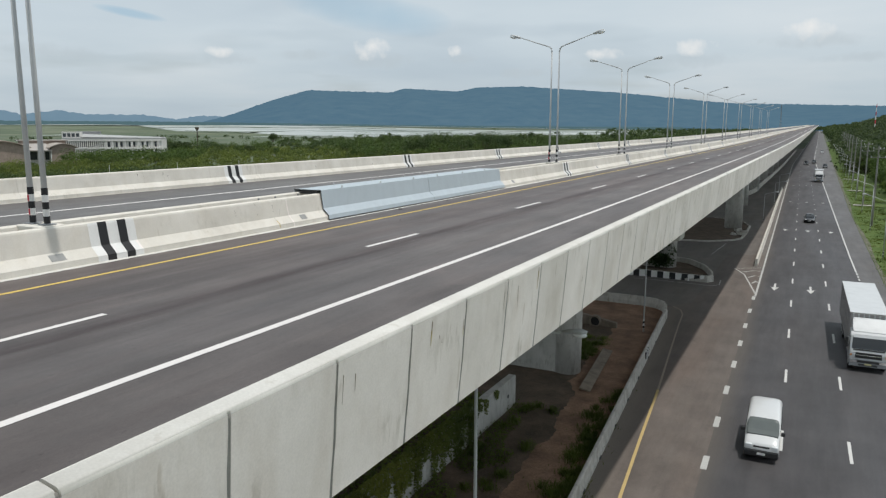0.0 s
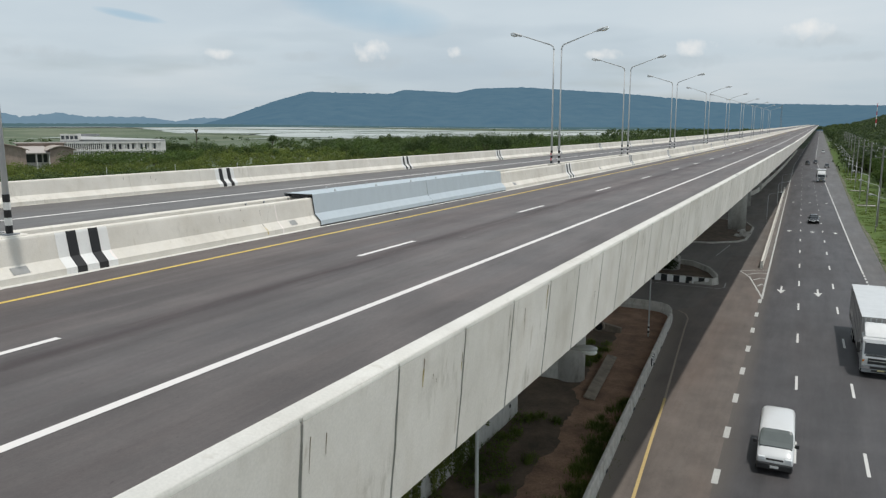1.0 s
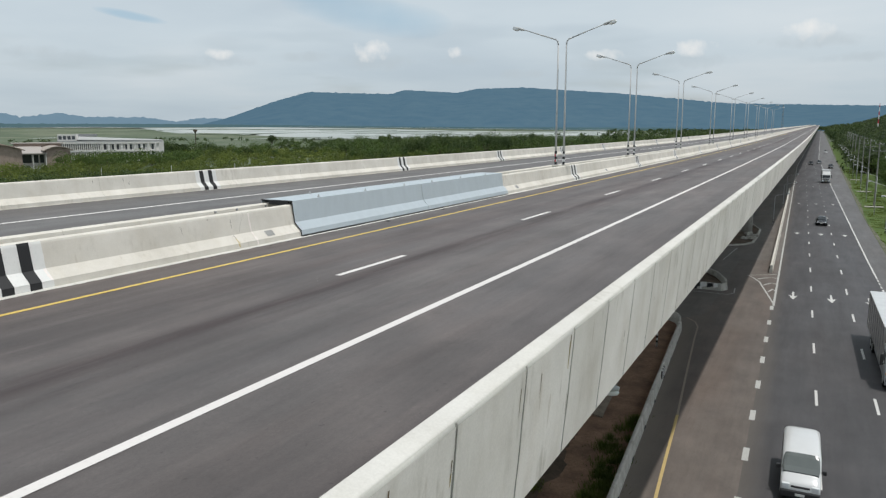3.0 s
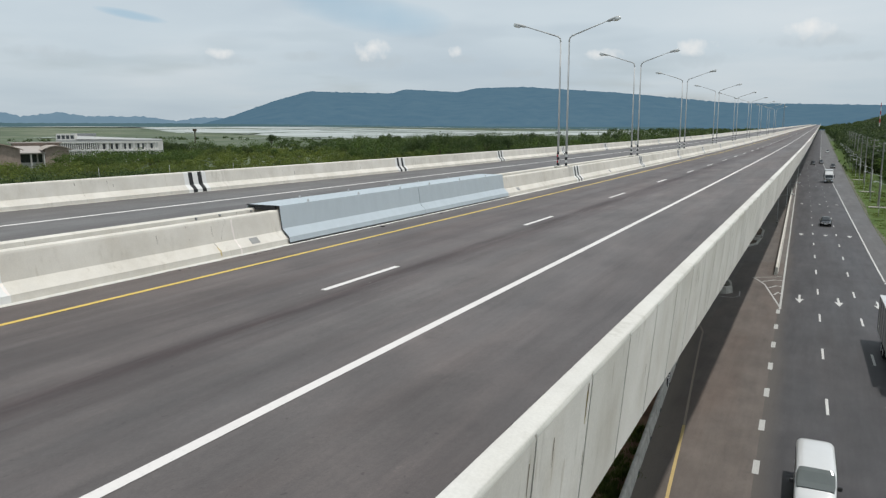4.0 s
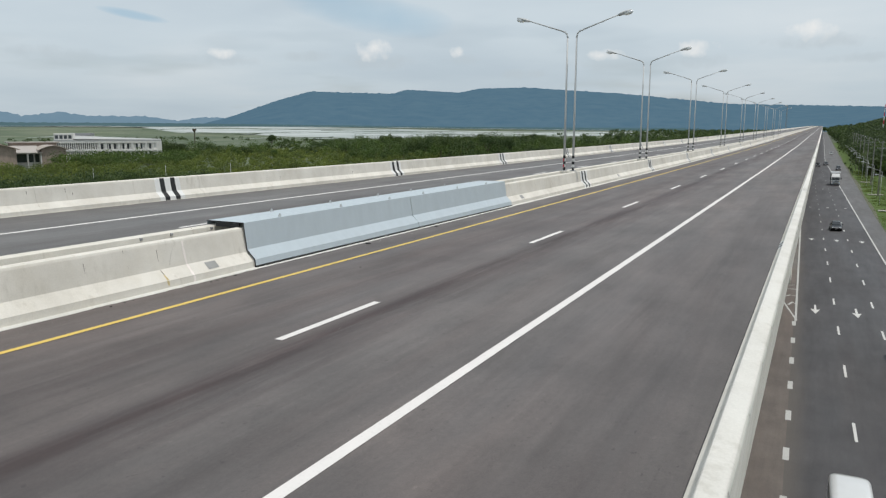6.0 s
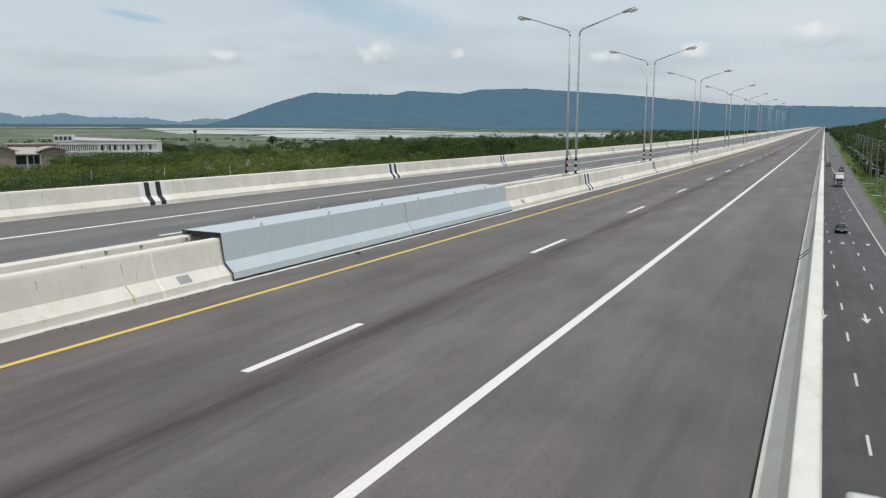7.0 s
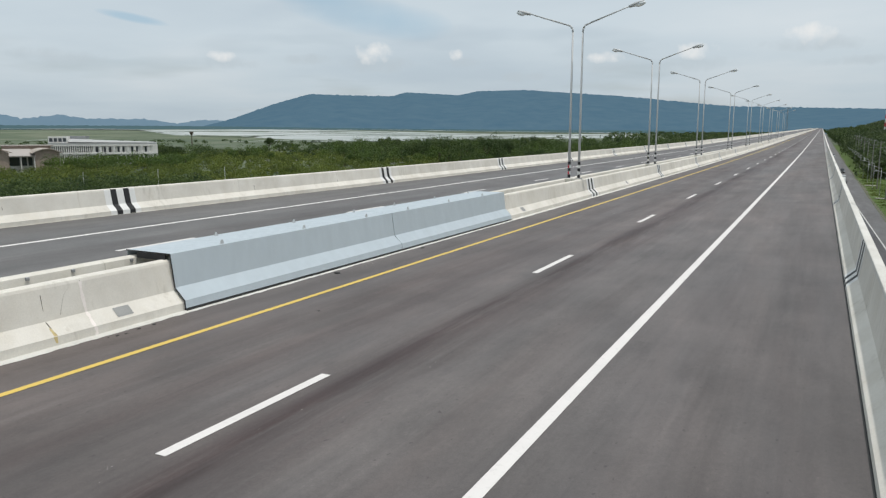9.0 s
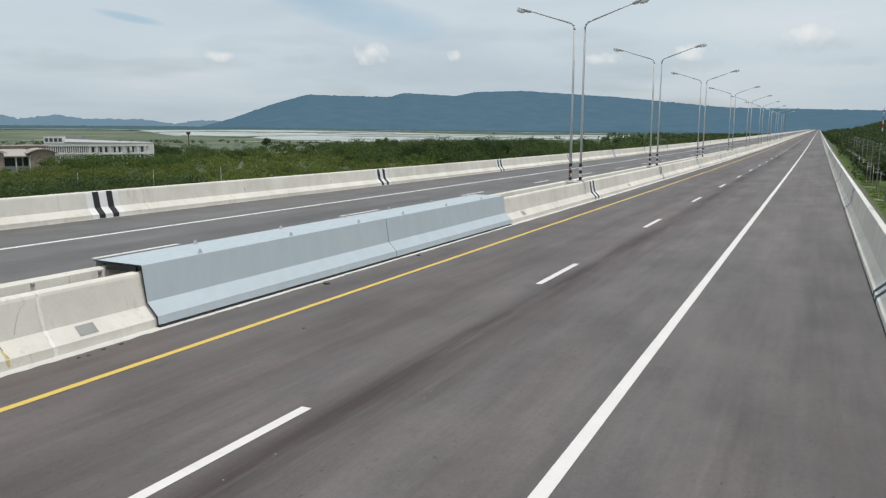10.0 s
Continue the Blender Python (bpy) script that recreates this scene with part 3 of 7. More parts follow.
tagged(part("ditch_bottom", mesh_of("ditch_bottom", mud_v, mud_f), M_MUD), "dark damp earth along the shaded retaining wall", "ditch", kind="structure")

# the lake between the scrub and the hills
lake_v, lake_f = [], []
AZ = [math.radians(12.5 + 1.3 * i) for i in range(42)]
for i, a in enumerate(AZ):
    d = math.degrees(a)
    near = 1130 + 45 * math.sin(d * 0.31 + 1) + 30 * math.sin(d * 0.9) + 380 * step01(36, 50, d) + 420 * step01(26, 6, d) + 900 * step01(47, 53, d)
    far = 1750 + 130 * math.sin(d * 0.22) + 350 * step01(30, 46, d) + 200 * step01(26, 6, d)
    for r, up in ((near - 25, -0.8), (near + 60, 1.8), (near * 0.6 + far * 0.4, 1.8), (max(near + 90, far), 1.8)):
        x, y = -math.sin(a) * r, math.cos(a) * r
        lake_v.append((x, y, land(x, y) + up))
for i in range(len(AZ) - 1):
    for k in range(3):
        lake_f.append((i * 4 + k, i * 4 + k + 1, i * 4 + k + 5, i * 4 + k + 4))
tagged(part("water", mesh_of("water", lake_v, lake_f), M_WATER), "pale lake lying before the hills", "lake", kind="structure")


# narrow backwaters behind and before it
for k, (a0, a1, r0_, r1_) in enumerate(((8, 40, 2350, 2520), (24, 44, 985, 1040), (54.5, 57.5, 1150, 1180))):
    v = []
    for i in range(25):
        a = a0 + (a1 - a0) * i / 24
        w = math.sin(math.pi * i / 24) ** 0.5 * (0.7 + 0.3 * math.sin(a * 1.7 + k))
        m_ = (r0_ + r1_) / 2 + 30 * math.sin(a * 0.8 + k)
        for r in (m_ - w * (r1_ - r0_) / 2, m_ + w * (r1_ - r0_) / 2):
            x, y = -math.sin(math.radians(a)) * r, math.cos(math.radians(a)) * r
            v.append((x, y, land(x, y) + 1.6))
    tagged(part("backwater", mesh_of("backwater", v, [(2 * i, 2 * i + 1, 2 * i + 3, 2 * i + 2) for i in range(24)]), M_WATER), "narrow pale strip of water", "water", kind="structure")


# long low banks of mud and grass lying in the lake
for k, (a0, a1, r0_, r1_) in enumerate(((28, 47, 1345, 1400), (12, 37, 1500, 1580), (31, 50, 1660, 1760), (6, 27, 1790, 1850), (18, 30, 1290, 1315))):
    v = []
    for i in range(25):
        a = a0 + (a1 - a0) * i / 24
        w = math.sin(math.pi * i / 24) ** 0.6 * (0.65 + 0.35 * math.sin(a * 2.1 + k))
        m_ = (r0_ + r1_) / 2 + 35 * math.sin(a * 0.7 + k)
        for r, up in ((m_ - w * (r1_ - r0_) / 2, 1.7), (m_, 2.4), (m_ + w * (r1_ - r0_) / 2, 1.7)):
            x, y = -math.sin(math.radians(a)) * r, math.cos(math.radians(a)) * r
            v.append((x, y, land(x, y) + up))
    tagged(part("mud_bank", mesh_of("mud_bank", v, [(3 * i + j, 3 * i + j + 1, 3 * i + j + 4, 3 * i + j + 3) for i in range(24) for j in range(2)]), M_LAND), "long low green bank lying in the lake", "bank", kind="structure")


def ridge(name, azel, r0, r1, r2, material, label, rough, seed, crag=5.0, step=0.2):
    """A range of hills: its crest over the azimuth, falling to a foot in front and down behind."""
    verts, faces, rows = [], [], 15
    azs = np.arange(azel[-1][0], azel[0][0] + 1e-6, step)
    crest = np.interp(azs, [a for a, _ in azel][::-1], [e for _, e in azel][::-1])
    for a, e in zip(azs, crest):
        ca, sa = math.cos(math.radians(a)), math.sin(math.radians(a))
        for k in range(rows + 1):
            u = k / rows
            r = r0 + (r1 - r0) * u
            p = Vector((-sa * r, ca * r, 0))
            base = land(-sa * r0, ca * r0) - 6 if k == 0 else 0
            top = 3.4 + e * r1
            foot = land(-sa * r0, ca * r0) - 4
            gully = noise.fractal(Vector((a * 0.55, u * 1.6, seed)), 1.0, 2.0, 5)
            h = foot + (top - foot) * (u ** 0.8) + gully * rough * math.sin(math.pi * u) * max(0.1, (top - foot) / 250)
            if k == rows:
                h = top + noise.fractal(Vector((a * 4.0, 0, seed)), 0.8, 2.0, 5) * crag
            verts.append((p.x, p.y, base if k == 0 else h))
        verts.append((-sa * r2, ca * r2, -60))
    n = rows + 2
    for i in range(len(azs) - 1):
        for k in range(n - 1):
            faces.append((i * n + k, i * n + k + 1, (i + 1) * n + k + 1, (i + 1) * n + k))
    ob = part(name, mesh_of(name, verts, faces), material, smooth=True)
    tagged(ob, label, "hills", kind="structure")


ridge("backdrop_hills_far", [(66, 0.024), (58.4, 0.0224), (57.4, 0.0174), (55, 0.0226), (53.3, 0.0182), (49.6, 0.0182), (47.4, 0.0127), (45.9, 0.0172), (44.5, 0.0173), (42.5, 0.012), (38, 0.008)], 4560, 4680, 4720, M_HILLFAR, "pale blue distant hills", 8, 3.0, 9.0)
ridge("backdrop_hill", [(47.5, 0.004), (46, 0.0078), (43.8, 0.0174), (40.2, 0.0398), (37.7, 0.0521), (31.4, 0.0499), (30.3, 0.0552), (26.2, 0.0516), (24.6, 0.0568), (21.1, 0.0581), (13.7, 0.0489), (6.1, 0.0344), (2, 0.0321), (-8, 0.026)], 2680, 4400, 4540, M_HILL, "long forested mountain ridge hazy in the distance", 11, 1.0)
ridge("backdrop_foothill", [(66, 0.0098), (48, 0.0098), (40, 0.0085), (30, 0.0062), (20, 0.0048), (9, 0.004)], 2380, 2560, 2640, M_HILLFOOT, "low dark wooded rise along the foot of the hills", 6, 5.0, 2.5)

# lower road
LOW = spread(-60.0, END, 5.0, 1.06, 60.0)


def strip(name, x0, x1, y0, y1, material, lift, label, category, zfun=road_rise, shift=skew, parent=None, step=6.0):
    ys_ = spread(y0, y1, step, 1.06, 60.0)
    verts, faces = [], []
    for y in ys_:
        dx, h = shift(y), Z0 + lift + zfun(y)
        verts += [(x0 + dx, y, h), (x1 + dx, y, h)]
    faces = [(2 * i, 2 * i + 1, 2 * i + 3, 2 * i + 2) for i in range(len(ys_) - 1)]
    ob = part(name, mesh_of(name, verts, faces), material, parent)
    if parent is None:
        tagged(ob, label, category, kind="structure")
    return ob




def road_line(y):
    """The white line along the right-hand edge of the lanes: it bends where the shoulder widens."""
    return 14.07 - 0.0139 * (y - 52.8) if y < 60 else 13.97 - 0.0246 * (y - 60) if y < 95 else 13.11 - 0.02 * (min(y, 420) - 95)


def road_edge(y):
    """The outer edge of the shoulder, where the verge begins."""
    return 16.2 if y < 70 else 16.2 - 0.0125 * (y - 70) if y < 150 else 15.2 - 0.002 * (min(y, 420) - 150)


road_v, road_f = [], []
for y in LOW:
    h = Z0 + road_rise(y)
    road_v += [(4.45 + skew(y), y, h), (road_edge(y) - 0.2, y, h), (road_edge(y), y, h - 0.12)]
for i in range(len(LOW) - 1):
    road_f += [(3 * i, 3 * i + 1, 3 * i + 4, 3 * i + 3), (3 * i + 1, 3 * i + 2, 3 * i + 5, 3 * i + 4)]
road = tagged(part("road", mesh_of("road", road_v, road_f), M_ROAD), "dark asphalt three-lane road running beside the viaduct", "road", kind="structure")


gravel_v = []
for i, y in enumerate(LOW):
    h = Z0 + road_rise(y) - 0.03
    e = road_edge(y) - 0.05
    gravel_v += [(e, y, h - 0.02), (e + 0.55 + 0.3 * math.sin(i * 1.7) + 0.2 * math.sin(i * 0.53), y, h - 0.03)]
tagged(part("gravel_strip", mesh_of("gravel_strip", gravel_v, [(2 * i, 2 * i + 1, 2 * i + 3, 2 * i + 2) for i in range(len(LOW) - 1)]), M_GRAVEL), "grey gravel strip along the road's edge", "road edge", kind="structure")


def slip_left(y):
    """Left edge of the slip lane: along the low wall, then across at the turning place."""
    return -0.75 - 0.0736 * (y - 11.85) if y < 55 else -2.0


slip_v, slip_f = [], []
slip_y = [-60, -40, -20, -8, 4] + [12 + 3 * i for i in range(27)]
for y in slip_y:
    h = Z0 + road_rise(y) - 0.004
    slip_v += [(min(1.0, slip_left(y)) if y > -8 else 0.7, y, h), (4.45 + skew(y), y, h)]
slip_f = [(2 * i, 2 * i + 1, 2 * i + 3, 2 * i + 2) for i in range(len(slip_y) - 1)]
tagged(part("road_slip", mesh_of("road_slip", slip_v, slip_f), M_SLIP), "brownish worn asphalt slip lane with a yellow edge line", "road", kind="structure")
cross_y = [54.2 + 4 * i for i in range(8)] + [87 + 9 * i for i in range(60)]
cross_v = []
for y in cross_y:
    h = Z0 + road_rise(y) - 0.012
    cross_v += [(-34, y, h), (-1.98 if y <= 83.5 else 4.45 + skew(y), y, h)]
tagged(part("road_turn", mesh_of("road_turn", cross_v, [(2 * i, 2 * i + 1, 2 * i + 3, 2 * i + 2) for i in range(len(cross_y) - 1)]), M_CROSS), "dark asphalt turning road in the shade under the viaduct", "road", kind="structure")

# viaduct decks: slab with edge beams, box girder below


def deck(name, x0, x1, material, label, girder):
    top = [(x0, deck_z(x0)), (x1, deck_z(x1))]
    low = [(x1, deck_z(x1) - 0.3), ((x0 + x1) / 2 + girder, -0.75), ((x0 + x1) / 2 - girder, -0.75), (x0, deck_z(x0) - 0.3)]
    ob = part(name, sweep(name, top + low, LONG, rise), [material, M_PIER])
    for p in ob.data.polygons:
        p.material_index = 0 if p.normal.z > 0.5 else 1
    tagged(ob, label, "viaduct deck", kind="structure")
    c = (x0 + x1) / 2
    bm = sweep("girder", [(c - girder, -0.7), (c + girder, -0.7), (c + girder - 0.9, -2.7), (c - girder + 0.9, -2.7)], LONG, rise)
    part("girder", bm, M_PIER, ob, "grey concrete box girder")
    return ob


deck_r = deck("viaduct_deck_east", -8.83, 3.53, M_DECK, "grey asphalt viaduct carriageway with tyre smears", 3.3)
deck_l = deck("viaduct_deck_west", -22.9, -10.83, M_DECK_FAR, "grey asphalt opposite viaduct carriageway", 3.3)


def deck_line(name, x, w, y0, y1, material, parent, step=6.0):
    ys_ = spread(y0, y1, step, 1.06, 40.0)
    v = []
    for y in ys_:
        h = rise(y) + 0.006
        v += [(x - w / 2, y, deck_z(x - w / 2) + h), (x + w / 2, y, deck_z(x + w / 2) + h)]
    part(name, mesh_of(name, v, [(2 * i, 2 * i + 1, 2 * i + 3, 2 * i + 2) for i in range(len(ys_) - 1)]), material, parent)


deck_line("edge_line", 0.008, 0.18, -45, END, M_WHITE, deck_r)
deck_line("yellow_line", -7.24, 0.15, -45, END, M_YELLOW, deck_r)
deck_line("edge_line", -19.3, 0.2, -45, END, M_WHITE, deck_l)
deck_line("yellow_line", -12.3, 0.15, -45, END, M_YELLOW, deck_l)


def dash_mesh(name, w, length):
    bm = bmesh.new()
    box(bm, (-w / 2, 0, 0), (w / 2, length, 0.004))
    me = bpy.data.meshes.new(name)
    bm.to_mesh(me)
    bm.free()
    return me


dash_me = dash_mesh("lane_dash", 0.16, 3.1)
dash_me.materials.append(M_WHITE)
for x, parent, y0 in ((-3.57, deck_r, 0.0), (-15.95, deck_l, 9.3)):
    for i in range(-3, 50):
        y = y0 + 12.08 * i
        ob = part("lane_dash", dash_me, M_WHITE, parent)
        ob.matrix_basis = Matrix.Translation((x, y, deck_z(x) + rise(y) + 0.004)) @ Matrix.Rotation(math.atan((rise(y + 3) - rise(y)) / 3), 4, "X") @ Matrix.Rotation(-math.atan(0.02 if parent is deck_r else -0.0285), 4, "Y")

# barriers: one profile of the foot, the slope and the face, drawn along the deck
# (distance from the foot line outwards, height over the deck)
FACE = [(0.0, 0.0), (0.01, 0.17), (0.26, 0.41), (0.36, 0.98), (0.38, 1.03), (0.42, 1.055)]


def barrier_profile(foot, side, base, cap, back, drop):
    """side -1: the face looks towards +x and the body lies at lower x; cap: width of the top; back, drop: how the rear goes down."""
    pts = [(foot + side * d, base + z) for d, z in FACE]
    tx = foot + side * 0.42
    pts += [(tx + side * cap * 0.7, base + 1.055), (tx + side * cap, base + 1.02), (tx + side * (cap + back), base - drop)]
    return pts


def pieces(name, profile, length, y0, count, material, parent, gap=0.014):
    """A row of equal castings, each its own part, on one shared mesh."""
    bm = sweep(name, profile, [gap / 2, length - gap / 2], lambda y: 0.0)
    bmesh.ops.recalc_face_normals(bm, faces=bm.faces)
    if material is M_PANEL:         # the shutter boards bent a little: joints waver
        for v in bm.verts:
            if v.co.x > 3.86 and v.co.z < 1.05:
                v.co.y += 0.014 * math.sin(2.6 * v.co.z + 0.6) + 0.006 * math.sin(9 * v.co.z) + (0.005 * math.sin(6 * v.co.z + 2) if v.co.y > 0.7 else 0)
    me = bpy.data.meshes.new(name)
    bm.to_mesh(me)
    bm.free()
    me.materials.append(material)
    # cap and shaded inner side get darker concretes: part of the shading is colour
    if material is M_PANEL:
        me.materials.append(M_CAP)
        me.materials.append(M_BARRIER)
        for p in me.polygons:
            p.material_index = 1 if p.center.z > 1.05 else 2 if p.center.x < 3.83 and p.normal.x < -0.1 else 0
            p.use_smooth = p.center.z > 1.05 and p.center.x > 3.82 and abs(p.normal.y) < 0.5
    for i in range(count):
        y = y0 + i * length
        ob = part(name, me, material, parent)
        ob.matrix_basis = Matrix.Translation((0, y, rise(y))) @ Matrix.Rotation(math.atan((rise(y + length) - rise(y)) / length), 4, "X")
    return y0 + count * length


def barrier(name, profile, length, y0, count, material, label, core, gap=0.014):
    holder = thing(name, Matrix(), label, "concrete barrier", kind="structure")
    end = pieces("segment", profile, length, y0, count, material, holder, gap)
    far = part("far_run", sweep("far_run", profile, [y for y in spread(end + 0.006, END, 12, 1.06, 60)], rise), material, holder)
    tagged(far, kind="stuff")
    cx = sum(x for x, _ in profile) / len(profile)
    inner = [(cx + (x - cx) * 0.93, z - 0.03 if z > 0.5 else z) for x, z in profile]
    part("joint_seal", sweep("joint_seal", inner, spread(y0 + 0.01, end, 10, 1.0, 10), rise), core, holder)
    return holder


ROADSIDE = [(0.0, 0.0), (0.01, 0.1), (0.22, 0.30), (0.302, 0.98), (0.306, 1.02)]     # its inner face: from the foot outwards, over the deck


def outer_face(z):
    """The parapet's outer face leans outwards as it rises."""
    return 4.0 - 0.085 * (1.0 - z)


TOP = [(3.797, 1.09), (3.802, 1.108), (3.812, 1.116), (3.83, 1.118), (3.90, 1.106), (3.948, 1.098), (3.976, 1.09), (3.991, 1.076)]
PANEL = [(3.49 + d, 0.07 + z) for d, z in ROADSIDE[:-1]] + TOP
PANEL += [(outer_face(z), z) for z in (1.04, 0.9, 0.72, 0.54, 0.37, 0.25, 0.05, -0.15, -0.33, -0.47)] + [(3.75, -0.52), (3.45, -0.2)]
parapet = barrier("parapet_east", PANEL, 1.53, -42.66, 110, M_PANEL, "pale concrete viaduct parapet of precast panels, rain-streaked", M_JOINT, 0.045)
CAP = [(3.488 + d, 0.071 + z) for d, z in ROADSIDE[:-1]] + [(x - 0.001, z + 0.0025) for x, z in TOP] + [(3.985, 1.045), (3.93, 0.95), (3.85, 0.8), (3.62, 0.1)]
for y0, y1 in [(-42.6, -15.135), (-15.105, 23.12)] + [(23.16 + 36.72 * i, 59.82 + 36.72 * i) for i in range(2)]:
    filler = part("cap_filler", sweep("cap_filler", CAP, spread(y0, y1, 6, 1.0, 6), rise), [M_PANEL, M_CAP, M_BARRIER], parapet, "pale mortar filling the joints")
    # same split by side: the inner, shaded faces are coloured darker
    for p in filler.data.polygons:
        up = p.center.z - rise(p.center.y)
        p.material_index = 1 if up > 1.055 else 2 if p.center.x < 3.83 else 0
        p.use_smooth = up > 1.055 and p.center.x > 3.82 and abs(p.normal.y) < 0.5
MED_R = barrier_profile(-8.85, -1, deck_z(-8.85), 0.2, 0.16, 0.25)
median_r = barrier("median_barrier_east", MED_R, 6.8, -37.6, 22, M_BARRIER, "cream concrete median barrier with sloping foot", M_DRAIN, 0.007)
MED_L = barrier_profile(-10.83, 1, deck_z(-10.83), 0.2, 0.16, 0.25)
median_l = barrier("median_barrier_west", MED_L, 6.8, -36.3, 22, M_BARRIER, "cream concrete median barrier of the opposite carriageway", M_DRAIN, 0.007)
OUT_L = barrier_profile(-22.85, -1, deck_z(-22.85), 0.2, 0.05, 0.4)
outer_l = barrier("parapet_west", OUT_L, 6.8, -38.9, 26, M_BARRIER, "cream concrete outer parapet of the opposite carriageway", M_DRAIN, 0.007)
floor_bm = sweep("median_floor", [(-9.55, -0.1), (-9.3, -0.35), (-10.4, -0.35), (-10.15, -0.1)], LONG, rise)
tagged(part("median_floor", floor_bm, M_PIER), "grey concrete channel floor between the median barriers", "median", kind="structure")

# grey mortar line at the foot of the median barrier
mortar_y = [-40 + 0.16 * i for i in range(600)] + [56 + 6 * i for i in range(42)]
mortar_v = []
for y in mortar_y:
    e = -8.665 + 0.075 * (0.5 + 0.5 * noise.noise(Vector((0.0, y * 0.9, 2.0)))) + 0.05 * noise.noise(Vector((5.0, y * 4.1, 2.0)))
    mortar_v += [(-8.86, y, deck_z(-8.86) + rise(y) + 0.012), (e, y, deck_z(e) + rise(y) + 0.004)]
part("foot_joint", mesh_of("foot_joint", mortar_v, [(2 * i, 2 * i + 1, 2 * i + 3, 2 * i + 2) for i in range(len(mortar_y) - 1)]), M_CAP, deck_r, "ragged pale mortar along the barrier's foot")
deck_line("foot_joint", -22.8, 0.1, -45, 300, M_WALL, deck_l)
deck_line("foot_joint", 3.474, 0.028, -45, 200, M_SEAL, deck_r)


def face_strip(bm, foot, side, base, y0, y1, proud, lean=0.0, face=FACE[:-1]):
    """A strip that lies on a barrier's face from foot to top."""
    ring = []
    for d, z in face:
        k = d - proud
        ring.append((foot + side * k, base + z + (proud if z > 1.0 else 0), lean * (1 - z)))
    lo = [bm.verts.new((x, y0 + s, z + rise(y0))) for x, z, s in ring]
    hi = [bm.verts.new((x, y1 + s, z + rise(y1))) for x, z, s in ring]
    for i in range(len(ring) - 1):
        bm.faces.new((lo[i], lo[i + 1], hi[i + 1], hi[i]))
    return bm


def band(foot, side, base, y, parent, w=1.5, face=FACE[:-1]):
    part("white_band", face_strip(bmesh.new(), foot, side, base, y - w / 2, y + w / 2, 0.005, face=face), M_BANDWHITE, parent)
    for k in (-0.31, 0.32):
        part("black_stripe", face_strip(bmesh.new(), foot, side, base, y + k - 0.14, y + k + 0.14, 0.009, face=face), M_BLACK, parent)


for i in range(-1, 16):
    y = -4.18 + 20.4 * i
    if i != 1:
        band(-8.85, -1, deck_z(-8.85), y - (0.13 if i == 0 else 0), median_r)
    band(-22.85, -1, deck_z(-22.85), 15.3 + 20.45 * i + (0.5 if i == 1 else 0), outer_l)
for i in range(-1, 8):
    band(3.49, 1, 0.07, 13.3 + 20.4 * i, parapet, face=ROADSIDE)

# upright slits in the face, and a rust run below one at the foot
for y, z0, z1, w in ((2.4, 0.42, 0.70, 0.012), (0.5, 0.47, 0.68, 0.01), (1.5, 0.74, 0.82, 0.009), (1.56, 0.40, 0.45, 0.009), (-9.3, 0.4, 0.66, 0.012), (27.6, 0.45, 0.68, 0.012), (33.9, 0.5, 0.7, 0.01)):
    bm = bmesh.new()
    b = deck_z(-8.85)
    x0, x1 = [-8.85 - (0.26 + 0.1 * (z - b - 0.41) / 0.57) + 0.004 for z in (z0, z1)]
    bm.faces.new([bm.verts.new(p) for p in ((x0, y - w * 0.2, z0), (x0, y + w * 0.2, z0), (x1, y + w * 0.6, z1), (x1, y - w * 0.6, z1))])
    part("slit", bm, M_DULLDRIP, median_r, "dark narrow upright slit")
b = deck_z(-8.85)
for name, mat, pts in (("slit", M_DULLDRIP, ((0.14, 0.295, 0.006), (0.25, 0.395, 0.012))), ("rust_stain", M_RUST, ((0.004, 0.05, 0.02), (0.012, 0.165, 0.035))), ("rust_stain", M_RUST, ((0.02, 0.178, 0.034), (0.15, 0.302, 0.016)))):
    bm = bmesh.new()
    (d0, z0, w0), (d1, z1, w1) = pts
    bm.faces.new([bm.verts.new(p) for p in ((-8.85 - d0 + 0.004, 2.42 - w0, b + z0 + 0.004), (-8.85 - d0 + 0.004, 2.42 + w0, b + z0 + 0.004), (-8.85 - d1 + 0.004, 2.40 + w1, b + z1 + 0.004), (-8.85 - d1 + 0.004, 2.40 - w1, b + z1 + 0.004))])
    part(name, bm, mat, median_r, "yellow-brown rust stain" if name == "rust_stain" else "dark narrow slit")
# pale mortar smeared over the joints of the median barrier
for k in range(4, 8):
    y, row = -37.6 + 6.8 * k, []
    bm = bmesh.new()
    for j in range(15):
        i = min(2, j // 5)
        (d0, z0), (d1, z1) = FACE[i], FACE[i + 1]
        f = (j - 5 * i) / (5 if i < 2 else 4)
        d, z = d0 + (d1 - d0) * f, z0 + (z1 - z0) * f
        w = 0.03 + 0.011 * math.sin(2.3 * j + k)
        mid = y + 0.012 * math.sin(0.9 * j + 2 * k)
        row.append([bm.verts.new((-8.846 - d, mid + q, b + z + 0.003 + rise(y))) for q in (-w, w)])
    for (a, c), (e, g) in zip(row, row[1:]):
        bm.faces.new((a, c, g, e))
    part("joint_mortar", bm, M_PANEL, median_r, "pale grey mortar smeared along a joint")
# a curved hairline crack beside one joint
bm = bmesh.new()
row = []
for j in range(9):
    f = j / 8
    z, y = 0.74 - 0.45 * f, 2.95 - 0.25 * f ** 0.6
    x = -8.85 - (0.26 + 0.1 * (z - b - 0.41) / 0.57) + 0.004
    row.append([bm.verts.new((x, y + q, z)) for q in (-0.003 - 0.005 * f, 0.003 + 0.005 * f)])
